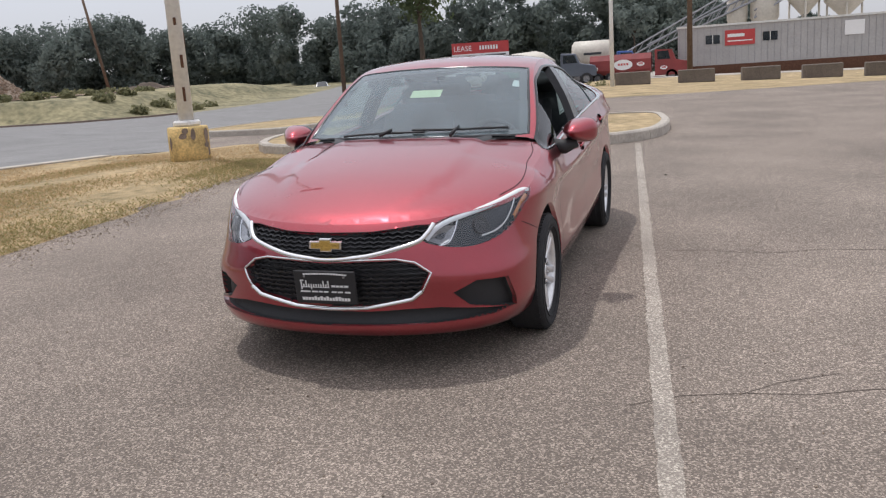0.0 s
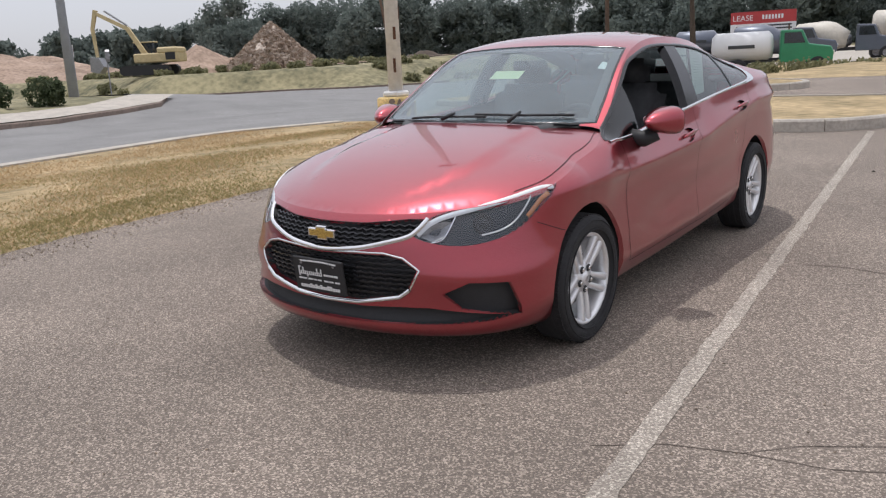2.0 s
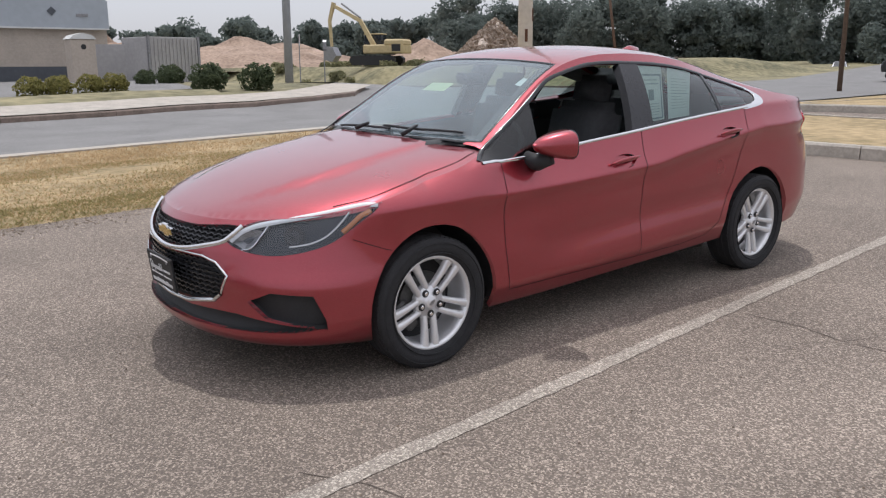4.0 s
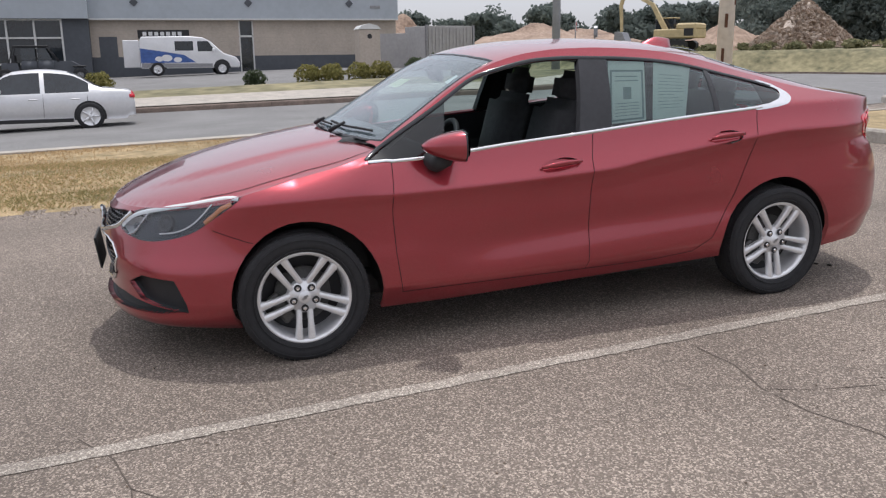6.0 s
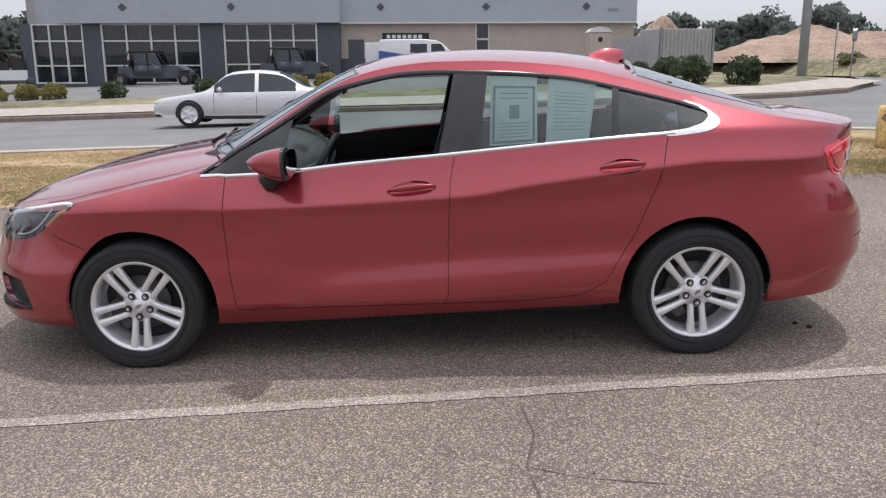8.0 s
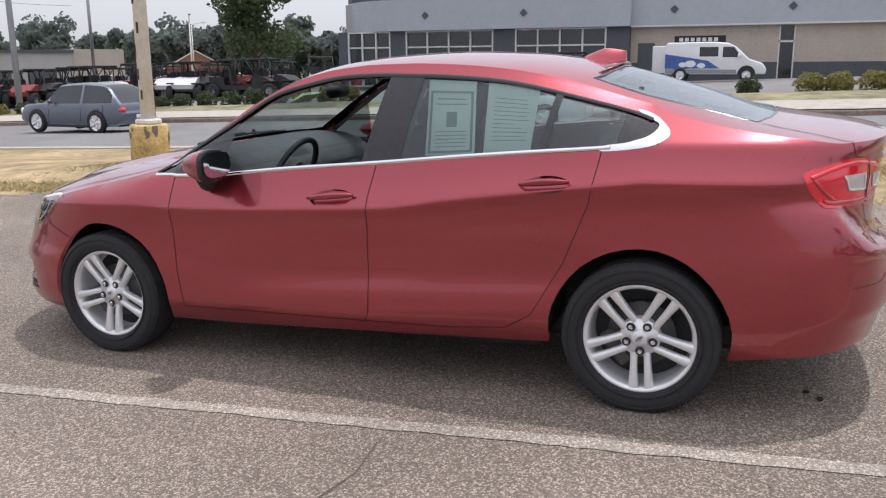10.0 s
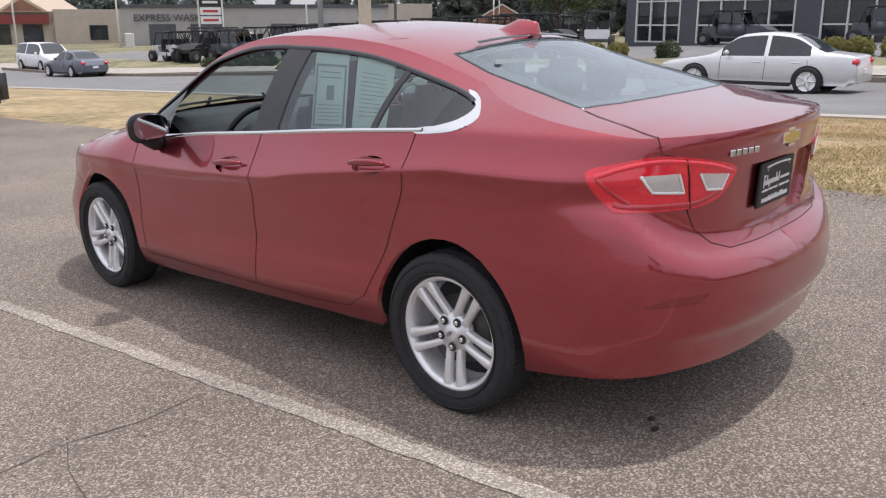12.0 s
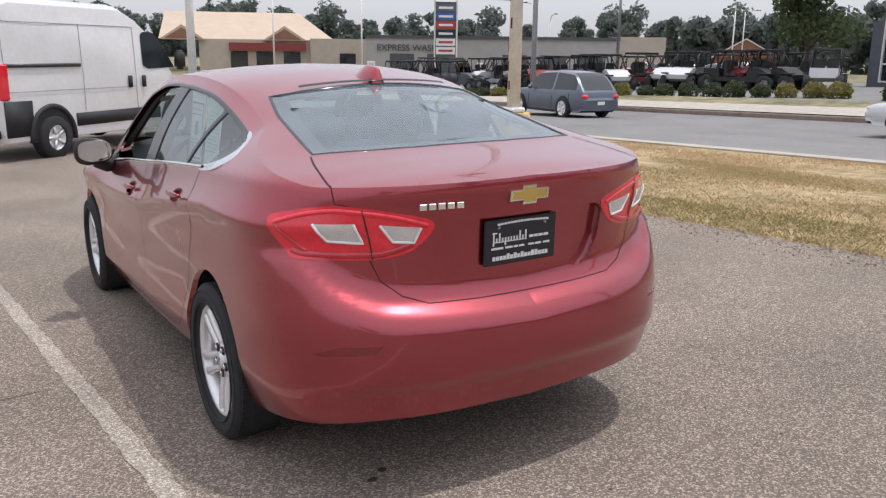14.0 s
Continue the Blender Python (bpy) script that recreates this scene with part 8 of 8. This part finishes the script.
# ---- works yard behind the lot ----
def concrete_block(x, y, a):
    b = thing("concrete_block", pose(x, y, terrain(x, y) - 0.02, 0, 0, a), "dark weathered concrete barrier block on dry grass", "concrete block", "row of barrier blocks")
    bm = bmesh.new()
    box(bm, -0.95, 0.95, -0.35, 0.35, 0, 0.72, 0.04)
    part("block", bm, M["barrier"], b)
    bm = bmesh.new()
    for q in (-0.3, 0.3):
        tube(bm, [(q - 0.1, 0, 0.7), (q - 0.1, 0, 0.78), (q + 0.1, 0, 0.78), (q + 0.1, 0, 0.7)], 0.015, 5)
    part("lifting_eye", bm, M["rust"], b)


for x, y in ((-2.2, 42.1), (1.15, 42.3), (4.4, 42.2), (7.35, 41.9), (10.2, 41.3)):
    concrete_block(x, y, random.uniform(-6, 6))


def works_truck(name, m, label, cab, load, tank_len, tank_r, tank_z):
    """Truck with a bonnet and a round tank behind it, front to -y."""
    t = thing(name, m, label, "truck")
    bm = bmesh.new()
    box(bm, -0.45, 0.45, -3.2, 4.0, 0.75, 1.0)
    part("chassis", bm, M["black"], t)
    bm = bmesh.new()
    prism(bm, [(-3.6, 0.7), (-3.65, 1.2), (-3.5, 1.55), (-2.3, 1.75), (-1.95, 2.55), (-0.75, 2.6), (-0.7, 0.7)], -1.05, 1.05)
    c = part("cab", bm, cab, t)
    mod = c.modifiers.new("soft", "BEVEL")
    mod.width, mod.segments = 0.08, 2
    for s in (1, -1):
        bm = bmesh.new()
        quad(bm, *[(s * 1.06, y, z) for y, z in ((-2.1, 1.8), (-0.95, 1.8), (-0.95, 2.42), (-1.85, 2.42))])
        part("cab_window", bm, M["dark_glass"], c)
        for y in (-2.8, 1.6, 2.8):
            roller(t, s * 0.92, y, 0.5, 0.3, 0.55, M["steel"])
        bm = bmesh.new()
        box(bm, s * 0.8 - 0.15, s * 0.8 + 0.15, -3.69, -3.55, 1.05, 1.3, 0.03)
        part("headlight", bm, M["plate_white"], c)
    bm = bmesh.new()
    quad(bm, (-0.9, -2.30, 1.80), (0.9, -2.30, 1.80), (0.85, -2.0, 2.48), (-0.85, -2.0, 2.48))
    part("windscreen", bm, M["dark_glass"], c)
    bm = bmesh.new()
    y0 = -0.4
    lathe(bm, [(0.0, y0), (tank_r * 0.7, y0 + 0.05), (tank_r, y0 + 0.3), (tank_r, y0 + tank_len - 0.3), (tank_r * 0.7, y0 + tank_len - 0.05), (0.0, y0 + tank_len)], 24, "y", (0, 0, tank_z))
    part("tank", bm, load, t, "", True)
    for s in (1, -1):
        bm = bmesh.new()
        box(bm, s * (tank_r + 0.005) - 0.01, s * (tank_r + 0.005) + 0.01, y0 + tank_len * 0.3, y0 + tank_len * 0.72, tank_z - 0.08, tank_z + 0.12)
        part("lettering_bar", bm, M["ink"], t)
    return t


works_truck("tank_truck", pose(-11.9, 48.6, -0.35, 0, 0, 106), "green truck with a white tank parked on grass", M["green"], M["plate_white"], 3.6, 0.9, 1.7)
works_truck("heavy_truck", pose(-23.6, 65.6, 0.1, 0, 0, -68), "black heavy truck parked by the woods", M["gloss_black"], M["slate"], 3.4, 0.9, 1.9)
works_truck("heavy_truck", pose(-6.5, 70.0, 0.0, 0, 0, 100), "dark blue heavy truck in the yard", M["blue"], M["tank"], 3.6, 1.15, 2.5)


def mixer(x, y, a, drum, label):
    t = works_truck("concrete_mixer", pose(x, y, 0.0, 0, 0, a), label, M["slate"], M["steel"], 0.8, 0.5, 1.5)
    bm = bmesh.new()
    lathe(bm, [(0.0, -0.2), (0.8, -0.1), (1.3, 1.2), (1.3, 2.0), (0.6, 4.2), (0.45, 4.3)], 24, "y")
    bmesh.ops.transform(bm, matrix=Matrix.Translation((0, 0, 1.5)) @ Matrix.Rotation(radians(14), 4, "X") @ Matrix.Scale(0.85, 4), verts=bm.verts)
    part("drum", bm, drum, t, "", True)


mixer(-14.5, 62.5, 110, M["slate"], "dark green concrete mixer in the yard")
mixer(-10.5, 64.5, 95, M["tank"], "cream concrete mixer in the yard")


def red_tanker():
    t = thing("red_fuel_tanker", pose(-3.6, 66.1, -0.1, 0, 0, 90), "faded red fuel tanker with white oval marks", "tanker truck")
    bm = bmesh.new()
    prism(bm, [(-0.95, 0.75), (-1.2, 1.1), (-1.2, 1.9), (-0.9, 2.35), (0.9, 2.35), (1.2, 1.9), (1.2, 1.1), (0.95, 0.75)], -1.0, 3.9, "y")
    part("tank", bm, M["red_dull"], t)
    bm = bmesh.new()
    prism(bm, [(-3.9, 0.5), (-3.9, 1.5), (-2.9, 1.7), (-2.6, 2.5), (-1.3, 2.55), (-1.3, 0.5)], -1.1, 1.1)
    part("cab", bm, M["red_dull"], t)
    for s in (1, -1):
        bm = bmesh.new()
        quad(bm, *[(s * 1.11, y, z) for y, z in ((-2.5, 1.75), (-1.5, 1.75), (-1.5, 2.4), (-2.35, 2.4))])
        part("cab_window", bm, M["dark_glass"], t)
        for y, w in ((1.2, 0.75), (-0.2, 0.3), (-2.0, 0.28)):
            bm = bmesh.new()
            bm.faces.new([bm.verts.new((s * 1.22, y + w * math.cos(k), 1.5 + w * 0.55 * math.sin(k) - (0.4 if y < -1 else 0))) for k in np.linspace(0, 6.0, 20)])
            o = part("oval_mark", bm, M["plate_white"], t)
            bm = bmesh.new()
            for q in (-0.45, -0.15, 0.15, 0.45):
                box(bm, s * 1.225 - 0.004, s * 1.225 + 0.004, y + q * w - 0.05 * w * 2, y + q * w + 0.05 * w * 2, 1.45 - (0.4 if y < -1 else 0), 1.62 - (0.4 if y < -1 else 0))
            part("mark_bars", bm, M["red_sign"], o)
        for y in (-2.6, 2.2, 3.3):
            roller(t, s * 0.95, y, 0.48, 0.3, 0.55, M["steel"])


red_tanker()


def site_office():
    o = thing("site_office", pose(0, 68.0, 0.0), "long grey site office trailer with a red sign", "trailer")
    bm = bmesh.new()
    box(bm, -0.6, 19.0, 0, 3.2, 0.9, 4.0)
    part("wall", bm, M["block_grey"], o)
    bm = bmesh.new()
    box(bm, -0.7, 19.1, -0.1, 3.3, 4.0, 4.15)
    part("roof", bm, M["frame"], o)
    bm = bmesh.new()
    box(bm, -0.6, 19.0, -0.03, 0.2, -0.6, 0.9)
    part("skirt", bm, M["rust"], o)
    for k in range(40):
        bm = bmesh.new()
        box(bm, -0.5 + 0.49 * k, -0.47 + 0.49 * k, -0.02, 0.0, 0.9, 4.0)
        part("wall_rib", bm, M["steel"], o)
    for x in (1.6, 6.0, 15.5):
        bm = bmesh.new()
        box(bm, x, x + 1.1, -0.05, 0.0, 2.6, 3.3)
        w = part("window", bm, M["dark_glass"], o)
        bm = bmesh.new()
        box(bm, x + 0.52, x + 0.58, -0.06, -0.04, 2.6, 3.3)
        part("window_bar", bm, M["frame"], w)
    bm = bmesh.new()
    box(bm, 3.1, 5.4, -0.08, -0.02, 2.4, 3.6)
    s = part("sign_board", bm, M["red_sign"], o)
    for x0, x1, z0, z1 in ((3.3, 4.6, 3.05, 3.3), (3.3, 5.2, 2.7, 2.78)):
        bm = bmesh.new()
        box(bm, x0, x1, -0.1, -0.08, z0, z1)
        part("sign_bar", bm, M["plate_white"], s)
    bm = bmesh.new()
    box(bm, 12.0, 13.4, -0.08, -0.02, 2.6, 3.7)
    part("white_board", bm, M["plate_white"], o)
    # conveyors and hoppers behind it
    p = thing("conveyor_plant", pose(0, 82, 0), "grey gravel conveyors and hoppers on steel legs", "plant machinery")
    for x0, z0, x1, z1 in ((-6, 2.0, 9, 9.5), (-4, 2.5, 8, 7.5), (6, 5, 16, 11), (2, 5.0, 12, 9.0)):
        bm = bmesh.new()
        for dz in (0, 0.7):
            tube(bm, [(x0, 0, z0 + dz), (x1, 0, z1 + dz)], 0.09, 5)
        for k in range(16):
            t = k / 15
            tube(bm, [(x0 + (x1 - x0) * t, 0, z0 + (z1 - z0) * t), (x0 + (x1 - x0) * min(1, t + 0.05), 0, z0 + (z1 - z0) * min(1, t + 0.05) + 0.7)], 0.05, 4)
        part("conveyor", bm, M["steel"], p)
    for x, z, w in ((7, 6.0, 2.2), (10.5, 7.5, 2.6), (14, 7.0, 3.0), (4.5, 6, 1.6)):
        bm = bmesh.new()
        lathe(bm, [(0.3, z - 2.5), (w * 0.6, z - 1), (w * 0.6, z + 1.5), (w * 0.4, z + 2.0), (0, z + 2.0)], 16, "z", (x, 1, 0))
        for a in range(4):
            tube(bm, [(x + w * 0.5 * math.cos(a * 1.57), 1 + w * 0.5 * math.sin(a * 1.57), 0), (x + w * 0.5 * math.cos(a * 1.57), 1 + w * 0.5 * math.sin(a * 1.57), z)], 0.1, 5)
        part("hopper", bm, M["tank"], p, "", True)


site_office()


def billboard():
    b = thing("lease_sign", pose(-17.2, 66.8, 0.0, 0, 0, 8), "red and white lease sign board on posts", "sign")
    for x in (-2.0, 2.0):
        bm = bmesh.new()
        tube(bm, [(x, 0, 0), (x, 0, 3.0)], 0.1, 6)
        part("post", bm, M["wood"], b)
    bm = bmesh.new()
    box(bm, -2.5, 2.5, -0.06, 0.06, 3.2, 4.15)
    part("red_panel", bm, M["red_sign"], b)
    bm = bmesh.new()
    box(bm, -2.5, 2.5, -0.06, 0.06, 2.0, 3.2)
    w = part("white_panel", bm, M["plate_white"], b)
    cu = bpy.data.curves.new("words", "FONT")
    cu.body, cu.size = "LEASE", 0.62
    t = new("words", cu)
    t.parent, t.matrix_basis = b, pose(-2.35, -0.07, 3.45, 90)
    cu.materials.append(M["plate_white"])
    for k in range(7):
        bm = bmesh.new()
        box(bm, -0.05 + 0.24 * k, 0.10 + 0.24 * k, -0.075, -0.06, 3.5, 3.85)
        part("number_bar", bm, M["plate_white"], b)
    for k in range(4):
        bm = bmesh.new()
        box(bm, 0.4, 2.2, -0.075, -0.06, 2.2 + 0.25 * k, 2.32 + 0.25 * k)
        part("text_bar", bm, M["ink"], w)


billboard()


# ---- shops beyond the road ----
def car_wash():
    d = Vector((-61.2 + 39.2, -62.5 + 77.9, 0)).normalized()
    a = math.degrees(math.atan2(d.y, d.x))
    b = thing("car_wash", pose(-61.2, -62.5, -1.4, 0, 0, a + 180), "long grey block car wash with dark bays", "building")
    # local x runs along the front, which faces +y
    L = 26.7
    bm = bmesh.new()
    box(bm, 0, L, -9, 0, 0, 4.3)
    w = part("wall", bm, M["block_grey"], b)
    bm = bmesh.new()
    box(bm, -5.0, 0, -9.5, -0.2, 0, 4.7)
    part("end_block", bm, M["block"], b)
    bm = bmesh.new()
    box(bm, -0.2, L, -9.2, 0.2, 4.3, 4.6)
    part("coping", bm, M["charcoal"], b)
    for x in (1.5, 5.5, 9.5, 17.5, 21.5):
        bm = bmesh.new()
        box(bm, x, x + 2.6, -0.3, 0.06, 0, 2.7)
        part("bay_door", bm, M["charcoal"], b)
    cu = bpy.data.curves.new("words", "FONT")
    cu.body, cu.size, cu.extrude = "EXPRESS WASH", 0.95, 0.04
    t = new("words", cu)
    t.parent, t.matrix_basis = b, pose(L - 1.2, 0.12, 3.0, 90, 0, 180)
    cu.materials.append(M["charcoal"])
    t["label"] = "dark raised letters"
    for x in (14.0, 25.0):
        bm = bmesh.new()
        box(bm, x, x + 0.7, 5, 6, 0, 1.9, 0.05)
        part("pay_kiosk", bm, M["frame"], b)


car_wash()


def tan_shop():
    d = Vector((-44.7 + 29.7, -89.6 + 95.7, 0)).normalized()
    a = math.degrees(math.atan2(d.y, d.x))
    b = thing("tan_shop", pose(-44.7, -89.6, -1.3, 0, 0, a + 180), "tan block shop with gabled metal roofs and a red awning band", "building")
    bm = bmesh.new()
    box(bm, -2.8, 19.2, -10, 0, 0, 4.0)
    part("wall", bm, M["block"], b)
    bm = bmesh.new()
    box(bm, -3.1, 6.2, -10, 0.5, 0, 4.2)
    part("side_wall", bm, M["block"], b)
    bm = bmesh.new()
    ev = [bm.verts.new(p) for p in ((3.2, -16, 4.0), (24, -16, 4.0), (24, -1.6, 4.0), (3.2, -1.6, 4.0), (7.5, -8, 7.4), (24, -8, 7.4))]
    for f in ((0, 1, 5, 4), (2, 3, 4, 5), (1, 2, 5), (3, 0, 4), (3, 2, 1, 0)):
        bm.faces.new([ev[i] for i in f])
    part("roof", bm, M["roof_tan"], b)
    for x in (21.0, 9.2):
        bm = bmesh.new()
        prism(bm, [(x - 2.6, 3.9), (x + 2.6, 3.9), (x, 5.6)], -5.0, 0.6, "y")
        gb = part("gable", bm, M["roof_tan"], b)
        bm = bmesh.new()
        prism(bm, [(x - 2.0, 4.0), (x + 2.0, 4.0), (x, 5.25)], 0.58, 0.64, "y")
        part("gable_face", bm, M["brick"], gb)
    bm = bmesh.new()
    box(bm, 6.7, 15.7, 0.0, 0.7, 2.7, 3.6)
    part("red_band", bm, M["red_dull"], b)
    for x in (13.6, 10.6, 7.4):
        bm = bmesh.new()
        box(bm, x, x + 2.0, -0.1, 0.06, 0, 2.6)
        part("shop_window", bm, M["dark_glass"], b)
    bm = bmesh.new()
    box(bm, 0.8, 2.7, 0.45, 0.56, 0.9, 2.5)
    part("window", bm, M["dark_glass"], b)


tan_shop()


def pylon():
    p = thing("pylon_sign", pose(-43.1, -67.7, -0.9, 0, 0, 57.8 + 90), "tall roadside pylon with stacked coloured sign panels", "sign")
    for s in (-1.05, 1.05):
        bm = bmesh.new()
        tube(bm, [(s, 0, 0), (s, 0, 7.6)], 0.12, 8)
        part("leg", bm, M["pole"], p)
    bm = bmesh.new()
    box(bm, -1.0, 1.0, -0.15, 0.15, 1.6, 7.2)
    part("board", bm, M["charcoal"], p)
    for k, mt in enumerate((M["plate_white"], M["plate_white"], M["black"], M["red_sign"], M["blue"], M["slate"])):
        z = 2.2 + 0.82 * k
        for s in (1, -1):
            bm = bmesh.new()
            box(bm, -0.95, 0.95, s * 0.16 - 0.02, s * 0.16 + 0.02, z, z + 0.70)
            q = part("sign_panel", bm, mt, p)
            bm = bmesh.new()
            box(bm, -0.7, 0.7, s * 0.185 - 0.01, s * 0.185 + 0.01, z + 0.24, z + 0.46)
            part("sign_bar", bm, M["red_sign"] if k in (0, 1) else M["plate_white"], q)


pylon()


def gable_house(x, y, z, a):
    h = thing("gabled_house", pose(x, y, z, 0, 0, a), "small brick house with a dark gabled roof", "house")
    bm = bmesh.new()
    box(bm, -4, 4, -5, 5, 0, 2.6)
    part("wall", bm, M["brick"], h)
    bm = bmesh.new()
    prism(bm, [(-4.4, 2.5), (4.4, 2.5), (0, 5.0)], -5.3, 5.3, "y")
    part("roof", bm, M["brick"], h)
    for s in (-1, 1):
        bm = bmesh.new()
        tube(bm, [(s * 4.5, 5.35, 2.45), (0, 5.35, 5.0)], 0.12, 4)
        part("barge_board", bm, M["frame"], h)
    for x0 in (-2.5, 1.2):
        bm = bmesh.new()
        box(bm, x0, x0 + 1.2, 5.0, 5.06, 1.0, 2.1)
        part("window", bm, M["dark_glass"], h)


gable_house(-100, -77, -1.2, -55)
gable_house(-118, -62, -1.2, -70)


# ---- overhead cables, small boards by the far road ----
def cable(a, b, sag, r=0.025):
    a, b = Vector(a), Vector(b)
    bm = bmesh.new()
    tube(bm, [a.lerp(b, k / 20) - Vector((0, 0, sag * 4 * (k / 20) * (1 - k / 20))) for k in range(21)], r, 5)
    ob = link("overhead_cable", bm, M["black"])
    tagged(ob, "thin black cable strung between utility poles", "cable", "overhead cables")


for dz in (0.0, 0.7, 1.5):
    cable((-14.1, -53.4, 9.2 + dz), (-62, -80, 7.6 + dz), 0.9)
    cable((-14.1, -53.4, 9.2 + dz), (22, -46, 9.6 + dz), 0.8)


def board(x, y, w, h, z0, a, face, bars, label):
    s = thing("roadside_board", ground_pose(x, y, a), label, "sign")
    bm = bmesh.new()
    box(bm, -w / 2, w / 2, -0.03, 0.03, z0, z0 + h, 0.01)
    p = part("panel", bm, face, s)
    for q in (-w * 0.42, w * 0.42):
        bm = bmesh.new()
        tube(bm, [(q, 0.05, -0.1), (q, 0.05, z0 + h)], 0.03, 6)
        part("post", bm, M["steel"], s)
    for k in range(3):
        bm = bmesh.new()
        box(bm, -w * 0.36, w * (0.36 - 0.1 * (k % 2)), 0.028, 0.036, z0 + h * (0.16 + 0.26 * k), z0 + h * (0.30 + 0.26 * k))
        box(bm, -w * 0.36, w * (0.36 - 0.1 * (k % 2)), -0.036, -0.028, z0 + h * (0.16 + 0.26 * k), z0 + h * (0.30 + 0.26 * k))
        part("text_bar", bm, bars, p)


board(-19.4, -61.2, 1.3, 0.9, 0.35, 20, M["yellow"], M["ink"], "yellow roadside board with dark lettering bars")
board(-18.6, -65.4, 1.0, 1.0, 0.3, 20, M["plate_white"], M["ink"], "white roadside board with black lettering bars")
